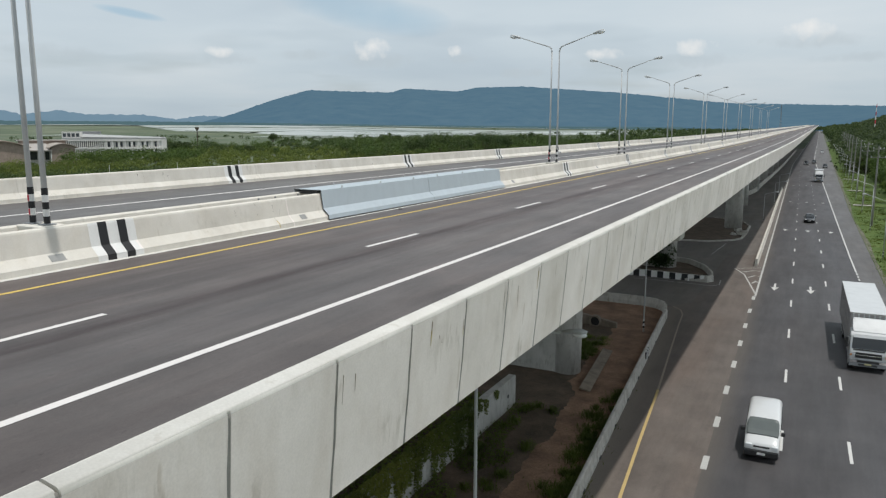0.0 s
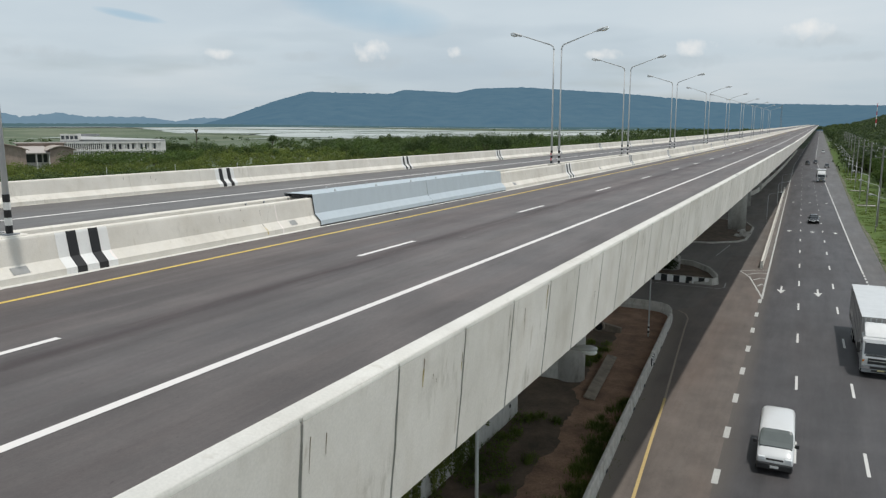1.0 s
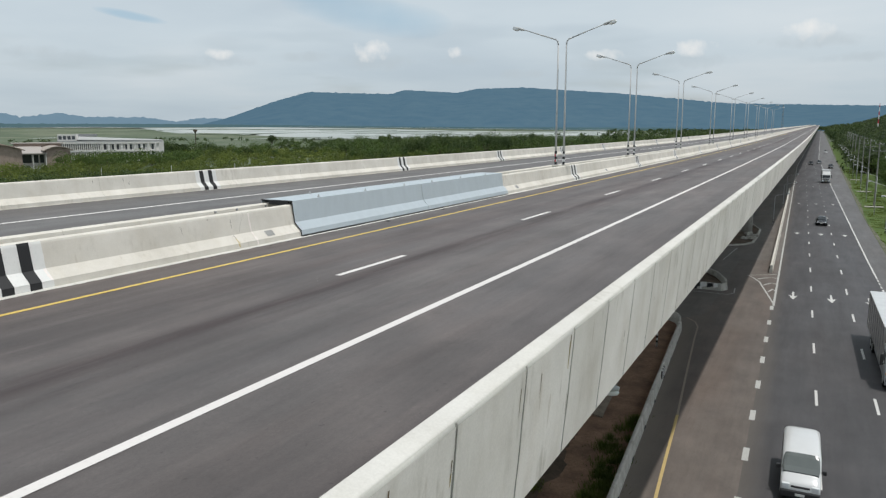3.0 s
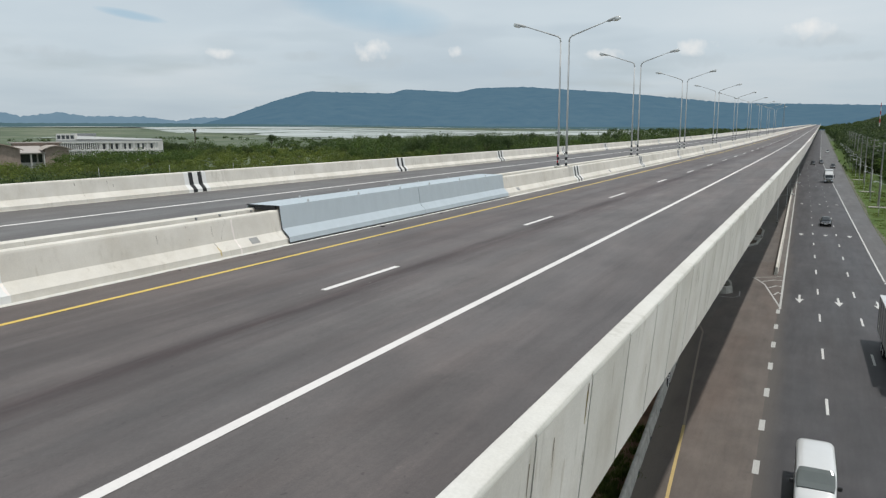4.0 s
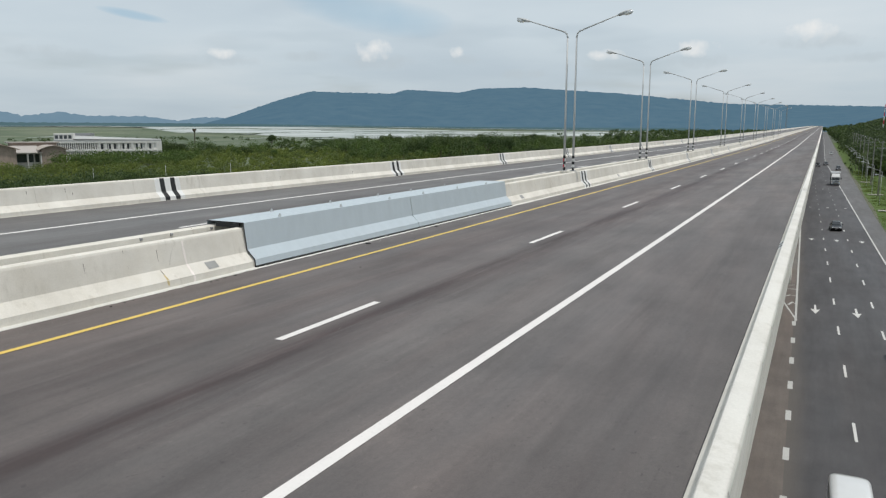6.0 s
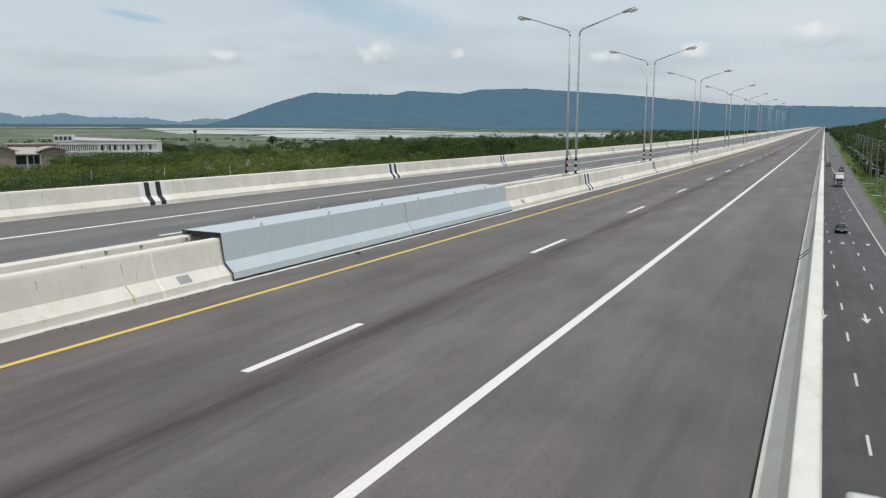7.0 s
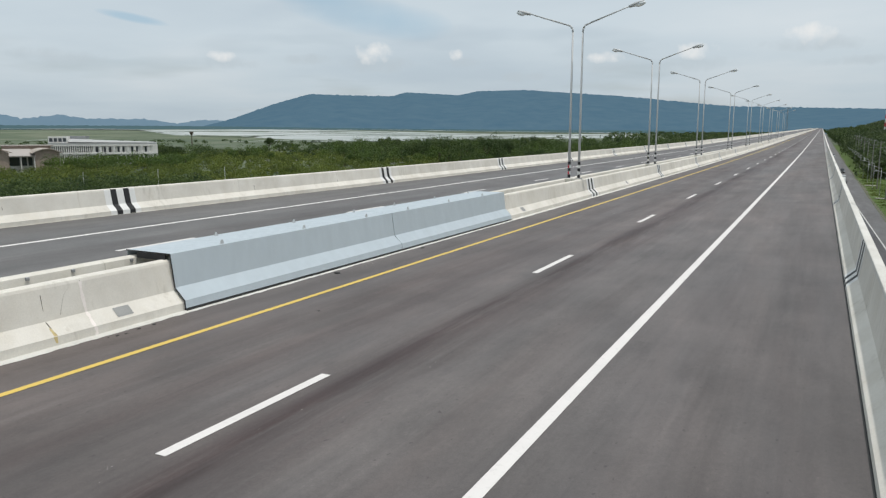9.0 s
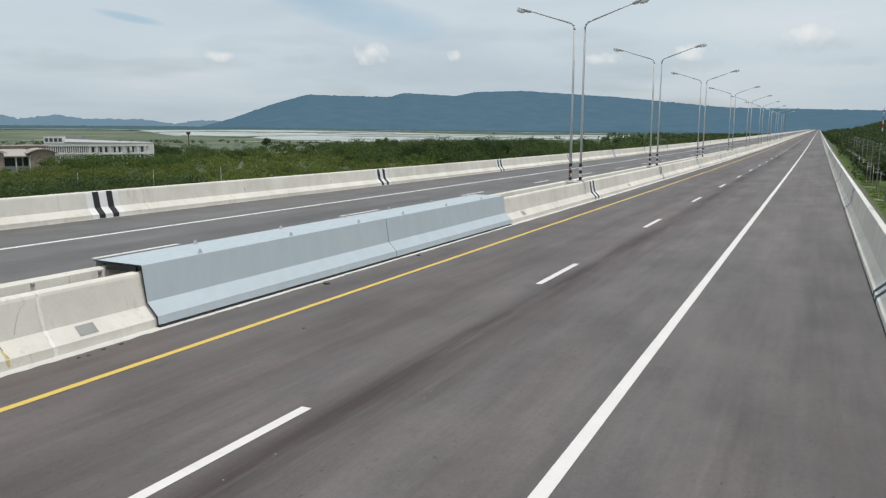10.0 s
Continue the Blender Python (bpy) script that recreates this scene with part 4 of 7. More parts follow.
for (a, c), (e, g) in zip(row, row[1:]):
    bm.faces.new((a, c, g, e))
part("crack", bm, M_STAIN, median_r, "curved brownish crack line")
# dark steel ties on the rear of the opposite barrier
for y in (2.83, 3.77, 5.15):
    part("tie_plate", box(bmesh.new(), (-10.215, y - 0.035, b + 0.965), (-10.165, y + 0.035, b + 1.03), 0.008), M_DULL, median_l, "small dark steel tie")
for y, z0, z1 in ((10.0, 0.92, 1.08), (10.3, 0.78, 0.9), (8.35, 0.96, 1.08), (23.4, 0.62, 0.86), (30.7, 0.6, 0.8)):
    bm, o = bmesh.new(), deck_z(-22.85)
    x0, x1 = [-22.85 - (0.26 + 0.1 * (z - o - 0.41) / 0.57) + 0.004 for z in (z0, z1)]
    bm.faces.new([bm.verts.new(p) for p in ((x0, y - 0.006, z0), (x0, y + 0.006, z0), (x1, y + 0.014, z1), (x1, y - 0.014, z1))])
    part("slit", bm, M_DULLDRIP, outer_l, "dark narrow upright slit")
# short brown drips on the outer face, each from a rusting tie
drip_rng = random.Random(5)
for k in range(20):
    y, z1 = drip_rng.uniform(-14, 30), drip_rng.choice((0.9, 0.86, 0.62, 0.35, 0.55)) + drip_rng.uniform(-0.05, 0.05)
    z0, w = z1 - drip_rng.uniform(0.08, 0.34), drip_rng.uniform(0.005, 0.012)
    bm = bmesh.new()
    xo = [outer_face(z) + 0.003 for z in (z0, z1)]
    bm.faces.new([bm.verts.new(p) for p in ((xo[0], y - w * 0.4, z0 + rise(y)), (xo[0], y + w * 0.4, z0 + rise(y)), (xo[1], y + w, z1 + rise(y)), (xo[1], y - w, z1 + rise(y)))])
    part("drip_stain", bm, M_DRIP, parapet, "brown drip stain")
for y, z0, z1, w, mat_ in ((-10.01, 0.80, 0.98, 0.011, M_DRIP), (-9.05, 0.61, 0.78, 0.009, M_DRIP), (-7.01, 0.59, 0.86, 0.008, M_DRIP), (-6.07, 0.70, 1.02, 0.012, M_DRIP), (-10.01, 0.66, 0.86, 0.02, M_RUST), (-6.07, 0.62, 0.95, 0.026, M_RUST), (-9.05, 0.55, 0.66, 0.014, M_RUST), (-9.78, 0.68, 0.74, 0.006, M_DRIP), (-9.70, 0.60, 0.66, 0.006, M_DRIP)):
    bm = bmesh.new()
    p = 0.005 if mat_ is M_DRIP else 0.003
    bm.faces.new([bm.verts.new(q) for q in ((outer_face(z0) + p, y - w * 0.3, z0), (outer_face(z0) + p, y + w * 0.3, z0), (outer_face(z1) + p, y + w, z1), (outer_face(z1) + p, y - w, z1))])
    part("rust_stain", bm, mat_, parapet, "brown rust run")
# hairline cracks on the inner face: up the slope, then up the wall
for y in (-1.2, 3.4, 5.15, 9.2, 16.8, 25.0):
    bm = bmesh.new()
    pts = [(3.494, 0.08), (3.704, 0.372), (3.785, 1.0)]
    lean = (0.0, 0.16, 0.34)
    row = [(bm.verts.new((x - 0.004, y + k - 0.006, z + rise(y) + 0.003)), bm.verts.new((x - 0.004, y + k + 0.006, z + rise(y) + 0.003))) for (x, z), k in zip(pts, lean)]
    for (a, b_), (c, d) in zip(row, row[1:]):
        bm.faces.new((a, b_, d, c))
    part("crack", bm, M_DRAIN, parapet, "thin dark crack line")
# mortar patches over the drain inlets in the barrier's foot
for y, w in ((-6.15, 0.42), (3.9, 0.36), (25.2, 0.4), (45.0, 0.4)):
    bm = bmesh.new()
    b = deck_z(-8.85)
    v = [bm.verts.new((-8.85 - d + 0.005, yy, b + z + 0.005 + rise(y))) for d, z, yy in ((0.055, 0.213, y - w / 2), (0.055, 0.213, y + w / 2), (0.215, 0.367, y + w / 2), (0.215, 0.367, y - w / 2))]
    bm.faces.new(v)
    part("mortar_patch", bm, M_DRAIN, median_r, "grey rough mortar patch")

# ---- piers and what lies under the viaduct ----


def pier(x, y, w, d, label, web=0.0):
    base = land(x, y) - 0.4
    h = thing("pier", Matrix.Translation((x, y, base)), label, "bridge pier", "viaduct piers")
    top = -3.6 + rise(y) - base
    bm, r, n = bmesh.new(), d / 2 - 0.05, 12
    ring = [(w / 2 - r + r * math.cos(a), r * math.sin(a)) for a in [-math.pi / 2 + math.pi * i / n for i in range(n + 1)]]
    ring += [(-p, -q) for p, q in ring]
    lo, hi = [bm.verts.new((p, q, 0)) for p, q in ring], [bm.verts.new((p, q, top)) for p, q in ring]
    for i in range(len(ring)):
        bm.faces.new((lo[i], lo[(i + 1) % len(ring)], hi[(i + 1) % len(ring)], hi[i])).smooth = True
    bm.faces.new(lo[::-1])
    bm.faces.new(hi)
    part("column", bm, M_PIER, h)
    if web:
        part("pier_web", box(bmesh.new(), (-w / 2 - web, -d / 2 + 0.3, 0), (-w / 2 + 0.6, d / 2 - 0.3, top - 0.02), 0.03), M_PIER, h)
    bm = box(bmesh.new(), (-11.5 - x, -d / 2 + 0.1, top - 0.2), (0.6 - x, d / 2 - 0.1, top + 0.95), 0.08, 2)
    part("pier_head", bm, M_PIER, h)


pier(-7.02, 31.55, 2.0, 2.05, "grey concrete viaduct pier with a rounded end and a recessed web", 3.9)
for x, y, w, d in ((-8.9, 75.4, 4.4, 2.4), (-4.1, 117, 2.9, 1.9), (-6.4, 160, 2.4, 1.9), (-7.0, 203, 2.4, 1.9), (-7.4, 246, 2.4, 1.9), (-7.8, 289, 2.4, 1.9), (-8.0, 332, 2.4, 1.9)):
    pier(x, y, w, d, "tall grey concrete viaduct pier with rounded edges")
for x, y in ((-16.5, 30.6), (-17.0, 75.4), (-16.8, 117), (-17, 160)):
    h = thing("pier", Matrix.Translation((x, y, land(x, y) - 0.4)), "grey concrete pier carrying the opposite carriageway", "bridge pier", "viaduct piers")
    part("column", box(bmesh.new(), (-1.7, -1.1, 0), (1.7, 1.1, -2.7 + rise(y) - land(x, y) + 0.4), 0.4, 4), M_PIER, h)


def wall_run(name, pts, height, thick, material, label, category, closed_cap=True):
    """A low concrete wall along a line of points, with a rounded top."""
    bm = bmesh.new()
    prof = [(-thick / 2 - 0.06, 0), (-thick / 2 - 0.06, height * 0.3), (-thick / 2, height * 0.5), (-thick / 2, height - 0.06), (-thick / 2 + 0.05, height), (thick / 2 - 0.05, height), (thick / 2, height - 0.06), (thick / 2, height * 0.5), (thick / 2 + 0.06, height * 0.3), (thick / 2 + 0.06, 0)]
    rings = []
    for i, (x, y) in enumerate(pts):
        a, b = Vector(pts[max(0, i - 1)]), Vector(pts[min(len(pts) - 1, i + 1)])
        t = (b - a).normalized()
        nrm = Vector((t.y, -t.x))
        z = Z0 + road_rise(y) - 0.12
        rings.append([bm.verts.new((x + nrm.x * o, y + nrm.y * o, z + hh + (0.12 if hh else 0))) for o, hh in prof])
    for r0, r1 in zip(rings, rings[1:]):
        for j in range(len(prof) - 1):
            bm.faces.new((r0[j], r0[j + 1], r1[j + 1], r1[j]))
    bm.faces.new(rings[0])
    bm.faces.new(rings[-1][::-1])
    ob = part(name, bm, material)
    return tagged(ob, label, category, kind="structure")


wall_pts = [(2.6, -40), (1.2, -15), (-0.62 - 0.0707 * (5 - 11.85), 5)] + [(-0.62 - 0.0707 * (y - 11.85), y) for y in (11.85, 18, 24, 30, 36, 42, 47, 49.5)]
wall_pts += [(-3.55, 51.2), (-4.0, 52.5), (-4.9, 53.4), (-6.2, 53.8), (-9, 53.9), (-14, 53.9), (-22, 53.9)]
low_wall = wall_run("low_wall", wall_pts, 0.85, 0.22, M_WALL, "weathered low concrete wall round the earth strip", "wall")
# drain holes at its foot, their darkness put in as dark blocks, and a faded painted band
for y in (14, 18, 22.5, 27, 31.5, 36.5, 41, 45.5):
    x = -0.62 - 0.0707 * (y - 11.85)
    bm = box(bmesh.new(), (x + 0.12, y - 0.2, Z0 - 0.02), (x + 0.2, y + 0.2, Z0 + 0.16), 0.02)
    part("drain_hole", bm, M_SEAL, low_wall, "dark drain hole")
for k in range(5):
    y = 35.4 + 0.3 * k
    x = -0.62 - 0.0707 * (y - 11.85)
    part("black_stripe" if k % 2 == 0 else "white_stripe", box(bmesh.new(), (x + 0.105, y - 0.14, Z0 + 0.28), (x + 0.178, y + 0.14, Z0 + 0.84), 0.005), M_BLACK if k % 2 == 0 else M_BANDWHITE, low_wall)

# painted kerb of the island on the turning place
kerb_pts = [(-12, 68.6), (-8, 68.5), (-4, 68.1), (-2.0, 67.9), (-1.6, 68.6), (-1.9, 71), (-3.2, 75), (-5.5, 78.5), (-9, 80)]
kerb = wall_run("island_kerb", kerb_pts, 0.75, 0.3, M_WALL, "island kerb painted in black and white blocks", "kerb")
for i in range(14):
    x = -11.5 + 0.7 * i
    y0 = 68.6 - 0.07 * max(0, x + 8) - 0.26
    part("painted_block", box(bmesh.new(), (x - 0.35, y0 - 0.16, Z0 + 0.02), (x + 0.35, y0 + 0.30, Z0 + 0.79), 0.02), M_BANDWHITE if i % 2 else M_BLACK, kerb)
isl = bmesh.new()
iv = [isl.verts.new((x, y, Z0 + road_rise(y) + 0.12)) for x, y in kerb_pts + [(-14, 78), (-14, 70)]]
isl.faces.new(iv)
tagged(part("island", isl, M_MUD), "earth island inside the painted kerb", "traffic island", kind="structure")
far_pts = [(-12, 99), (-6, 99.5), (-2.6, 102.5), (-1.7, 105), (-1.55, 112), (-1.75, 121), (-3.5, 128), (-9, 131)]
far_kerb = wall_run("far_island_kerb", far_pts, 0.22, 0.3, M_WALL, "low grey kerb round the earth island with the pier", "kerb")
isl = bmesh.new()
iv = [isl.verts.new((x, y, Z0 + road_rise(y) + 0.2)) for x, y in far_pts + [(-14, 129), (-14, 101)]]
isl.faces.new(iv)
tagged(part("island", isl, M_MUD), "dark brown earth island round the pier", "traffic island", kind="structure")

# broken concrete dumped at the island's edge
heap = thing("rubble_heap", Matrix.Translation((-2.6, 110.0, Z0 + road_rise(110) + 0.2)), "small heap of broken pale concrete on the island", "rubble")
heap_rng = random.Random(3)
for k in range(9):
    bm = bmesh.new()
    bmesh.ops.create_cube(bm, size=1.0)
    bmesh.ops.bevel(bm, geom=list(bm.edges), offset=0.12, segments=1, affect="EDGES")
    for v in bm.verts:
        v.co = Vector((v.co.x * 0.9, v.co.y * 0.6, v.co.z * 0.35)) * heap_rng.uniform(0.8, 1.2)
    lump = part("lump", bm, M_WALL, heap)
    lump.matrix_basis = pose(heap_rng.uniform(-0.9, 0.9), heap_rng.uniform(-2.5, 2.5), 0.12 + 0.1 * (k % 3), heap_rng.uniform(-15, 15), heap_rng.uniform(-15, 15), heap_rng.uniform(0, 180))

# long double barrier between road and turning place
for off, hgt, mat_, lab in ((0.0, 0.95, M_BARRIER, "long pale concrete barrier beside the road"),):
    wall_run("road_barrier", [(3.72 + skew(y) + off, y) for y in [81 + 9 * i for i in range(15)]], hgt, 0.28, mat_, lab, "concrete barrier")
wall_run("ramp_wall", [(-12.5, 181), (-10, 181.5), (-8.2, 184), (-7.0, 189), (-6.4, 198), (-6.25, 229), (-5.9, 259), (-5.6, 307), (-5.4, 366), (-5.6, 430), (-5.8, 552)], 1.0, 0.4, M_BARRIER, "pale concrete ramp wall curving in under the viaduct", "wall")

# earth bank with slabs, pipe and wall in the strip
slab = thing("concrete_slab", pose(-5.05, 32.5, Z0 - 0.05, 1, 12, 5.2), "tilted broken concrete slab lying on the earth", "concrete slab")
part("slab", box(bmesh.new(), (-0.38, -4.6, 0), (0.38, 4.6, 0.1), 0.02), M_SLAB, slab)
culvert = thing("culvert", Matrix.Translation((-8.9, 44.7, Z0 - 0.7)), "mossy concrete culvert mouth with a round pipe", "culvert")
bm = box(bmesh.new(), (-2.2, -0.15, 0), (2.3, 0.25, 1.75), 0.05)
for v in bm.verts:
    if v.co.x > 1.5 and v.co.z > 1.0:          # the end of the wall slopes down to the earth
        v.co.z -= 0.75
part("headwall", bm, M_SLAB, culvert)
bm = bmesh.new()
for a0 in range(16):
    a, b = 2 * math.pi * a0 / 16, 2 * math.pi * (a0 + 1) / 16
    q = []
    for r, yy in ((0.42, -0.5), (0.55, -0.5), (0.55, 0.0), (0.42, 0.0)):
        q.append((r, yy))
    for (r0, y0), (r1, y1) in zip(q, q[1:] + q[:1]):
        bm.faces.new([bm.verts.new((0.4 + r * math.cos(t), yy, 1.0 + r * math.sin(t))) for r, yy, t in ((r0, y0, a), (r1, y1, a), (r1, y1, b), (r0, y0, b))])
bmesh.ops.remove_doubles(bm, verts=bm.verts, dist=1e-4)
part("pipe", bm, M_SLAB, culvert)
# black disc gives the pipe its unlit inside by colour
bm = bmesh.new()
rod(bm, (0.4, -0.2, 1.0), (0.4, -0.155, 1.0), 0.42, 0.42, 16)
part("pipe_mouth", bm, M_SEAL, culvert, "dark pipe opening")
box_wall = thing("retaining_wall", Matrix.Translation((-8.2, 8.2, Z0 - 0.35)), "stained pale concrete retaining wall in the shade", "wall")
part("wall_face", box(bmesh.new(), (-0.25, -14, 0), (0.25, 15.5, 2.1), 0.03), M_PIER, box_wall)
# the hole's dark inside is a dark disc on the wall
bm = bmesh.new()
rod(bm, (0.24, 14.2, 1.1), (0.27, 14.2, 1.1), 0.12, 0.12, 12)
part("drain_hole", bm, M_SEAL, box_wall, "small dark drain hole")

# ---- lower road markings ----


def low_line(name, a, w, y0, y1, material, parent=road):
    strip(name, a - w / 2, a + w / 2, y0, y1, material, 0.006, "", "", parent=parent)


near_y = [-50, -20, 10, 30, 45, 57, 60, 67, 74, 82.3, 88, 95] + [110 + 16 * i for i in range(20)] + [450 + 60 * i for i in range(36)]
for name, a, b_, lift, mat_, lab in (("shoulder", 0.05, None, 0.003, M_SHOULDER, "paler dusty asphalt shoulder"), ("edge_line", -0.09, 0.09, 0.007, M_MIDWHITE, "")):
    v = []
    for y in near_y:
        h = Z0 + road_rise(y) + lift
        v += [(road_line(y) + a, y, h), (road_edge(y) - 0.2 if b_ is None else road_line(y) + b_, y, h)]
    broken = [] if b_ is None else [i for i in range(len(near_y) - 1) if 57 <= near_y[i] < 82]
    part(name, mesh_of(name, v, [(2 * i, 2 * i + 1, 2 * i + 3, 2 * i + 2) for i in range(len(near_y) - 1) if i not in broken]), mat_, road, lab)
low_line("edge_line", 4.62, 0.2, 63, 900, M_OLDWHITE)


def low_marks(name, mesh, rows, material):
    for x, y in rows:
        ob = part(name, mesh, material, road)
        ob.matrix_basis = Matrix.Translation((x + skew(y), y, Z0 + road_rise(y) + 0.004)) @ Matrix.Rotation(-LEAN, 4, "Z")


short_dash = dash_mesh("edge_dash", 0.18, 1.0)
short_dash.materials.append(M_MIDWHITE)
low_marks("edge_dash", short_dash, [(road_line(y) - skew(y), y) for y in (57.7 + 1.92 * i for i in range(13))], M_MIDWHITE)
low_dash = dash_mesh("lane_dash", 0.17, 3.0)
low_dash.materials.append(M_MIDWHITE)
low_marks("lane_dash", low_dash, [(a, -0.6 + 12.05 * i) for a in (8.03, 11.42) for i in range(-2, 34)], M_OLDWHITE)
block = dash_mesh("slip_dash", 0.32, 1.7)
block.materials.append(M_OLDWHITE)
low_marks("slip_dash", block, [(4.5, 13.3 + 5.98 * i) for i in range(-4, 9)], M_OLDWHITE)

def arrow_mesh():
    bm = bmesh.new()
    out = [(0, 0), (0.42, 2.0), (0.1, 1.75), (0.09, 5.0), (-0.09, 5.0), (-0.1, 1.75), (-0.42, 2.0)]
    f = bm.faces.new([bm.verts.new((x, y, 0)) for x, y in out])
    r = bmesh.ops.extrude_face_region(bm, geom=[f])
    bmesh.ops.translate(bm, verts=[v for v in r["geom"] if isinstance(v, bmesh.types.BMVert)], vec=(0, 0, 0.004))
    bmesh.ops.recalc_face_normals(bm, faces=bm.faces)
    me = bpy.data.meshes.new("lane_arrow")
    bm.to_mesh(me)
    bm.free()
    me.materials.append(M_MIDWHITE)
    return me


arrow_me = arrow_mesh()
low_marks("lane_arrow", arrow_me, [(a, y) for y in (66.8, 118.5, 172, 226) for a in (6.3, 9.85, 13.3)], M_OLDWHITE)


def flat_path(name, pts, w, material, parent, lift=0.008):
    bm = bmesh.new()
    rings = []
    for i, (x, y) in enumerate(pts):
        a, b = Vector(pts[max(0, i - 1)]), Vector(pts[min(len(pts) - 1, i + 1)])
        t = (b - a).normalized()
        z = Z0 + road_rise(y) + lift
        rings.append((bm.verts.new((x + t.y * w / 2, y - t.x * w / 2, z)), bm.verts.new((x - t.y * w / 2, y + t.x * w / 2, z))))
    for (a, b), (c, d) in zip(rings, rings[1:]):
        bm.faces.new((a, c, d, b))
    part(name, bm, material, parent)


flat_path("yellow_line", [(3.4, -40), (2.1, 0), (1.05, 14.3), (0.42, 22), (-0.18, 30)], 0.16, M_OLDYELLOW, road)
flat_path("faded_line", [(-0.18, 30.05), (-1.0, 39), (-1.75, 47.5), (-2.05, 51.5), (-2.5, 53.2), (-3.4, 54.4)], 0.14, M_FADED, road)
flat_path("gore_edge", [(3.5, 63.4), (1.4, 74.6), (0.6, 76.8), (-0.1, 78.2), (2.9, 80.2)], 0.16, M_OLDWHITE, road)
for k, (x, y) in enumerate(((2.6, 69.6), (1.9, 73), (1.0, 76.2))):
    flat_path("gore_stripe", [(x, y), (x + 0.5 * (3.3 - x), y + 1.5), (3.3 - 0.02 * k, y + 0.6 + k * 0.5)], 0.22, M_OLDWHITE, road)
flat_path("faded_line", [(-10, 66.6), (-4, 66.4), (-1.2, 66.2), (-0.6, 67.2), (-0.75, 69.8)], 0.12, M_OLDWHITE, road)
flat_path("faded_line", [(-4.0, 88), (-3.3, 99)], 0.12, M_OLDWHITE, road)

# ---- steel cover over the gap in the median barrier ----
cover = thing("median_cover", Matrix(), "pale blue sheet-steel cover bridging the median gap", "barrier cover")
cb = deck_z(-8.85)
for k, (y0, y1) in enumerate(((5.3, 14.19), (14.21, 23.4))):
    o = 0.03 + 0.004 * k
    right = [(-8.85 + o + (0.02 if i < 1 else 0) - d, cb + z + (0.06 if i < 1 else 0.03)) for i, (d, z) in enumerate(((0.0, 0.0), (0.01, 0.19), (0.27, 0.44), (0.37, 1.15)))]
    left = [(-19.68 - x, z) for x, z in right[::-1]]
    outline = right + left
    inner = [(x * 0.985 - 9.84 * 0.015, z - 0.012) for x, z in outline][::-1]
    bm = sweep("sheet", outline + inner, [y0, y1], rise)
    part("sheet", bm, M_COVER, cover)
bm = box(bmesh.new(), (-10.15, 5.26, 0.86), (-9.3, 5.3, 0.98), 0.004)
part("end_lip", bm, M_BLACK, cover, "dark rubber end lip")
bm = box(bmesh.new(), (-8.86, 5.3, cb - 0.005), (-8.765, 23.4, cb + 0.035))
part("foot_seal", bm, M_SEAL, cover, "black strip along the foot")
edge_bm = bmesh.new()
for (xa, za), (xb, zb) in zip(((-8.80, cb + 0.02), (-8.82, cb + 0.22), (-9.08, cb + 0.47), (-9.18, cb + 1.18)), ((-8.82, cb + 0.22), (-9.08, cb + 0.47), (-9.18, cb + 1.18), (-10.5, cb + 1.18))):
    rod(edge_bm, (xa, 5.285, za), (xb, 5.285, zb), 0.012, 0.012, 6)
part("edge_seal", edge_bm, M_BLACK, cover, "black edge seal")
for i in range(6):
    for x, s in ((-9.30, 0.0), (-10.37, 0.9)):
        y = 6.9 + 3.0 * i + s - 0.5 * (i > 2)
        bm = bmesh.new()
        zt = cb + 1.18
        f = bm.faces.new([bm.verts.new((x, y + a, zt + b)) for a, b in ((-0.065, 0), (0.065, 0), (0.022, 0.095), (-0.022, 0.095))])
        r = bmesh.ops.extrude_face_region(bm, geom=[f])
        bmesh.ops.translate(bm, verts=[v for v in r["geom"] if isinstance(v, bmesh.types.BMVert)], vec=(0.02, 0, 0))
        part("lifting_lug", bm, M_STEEL, cover)

# ---- lamps on the viaduct ----


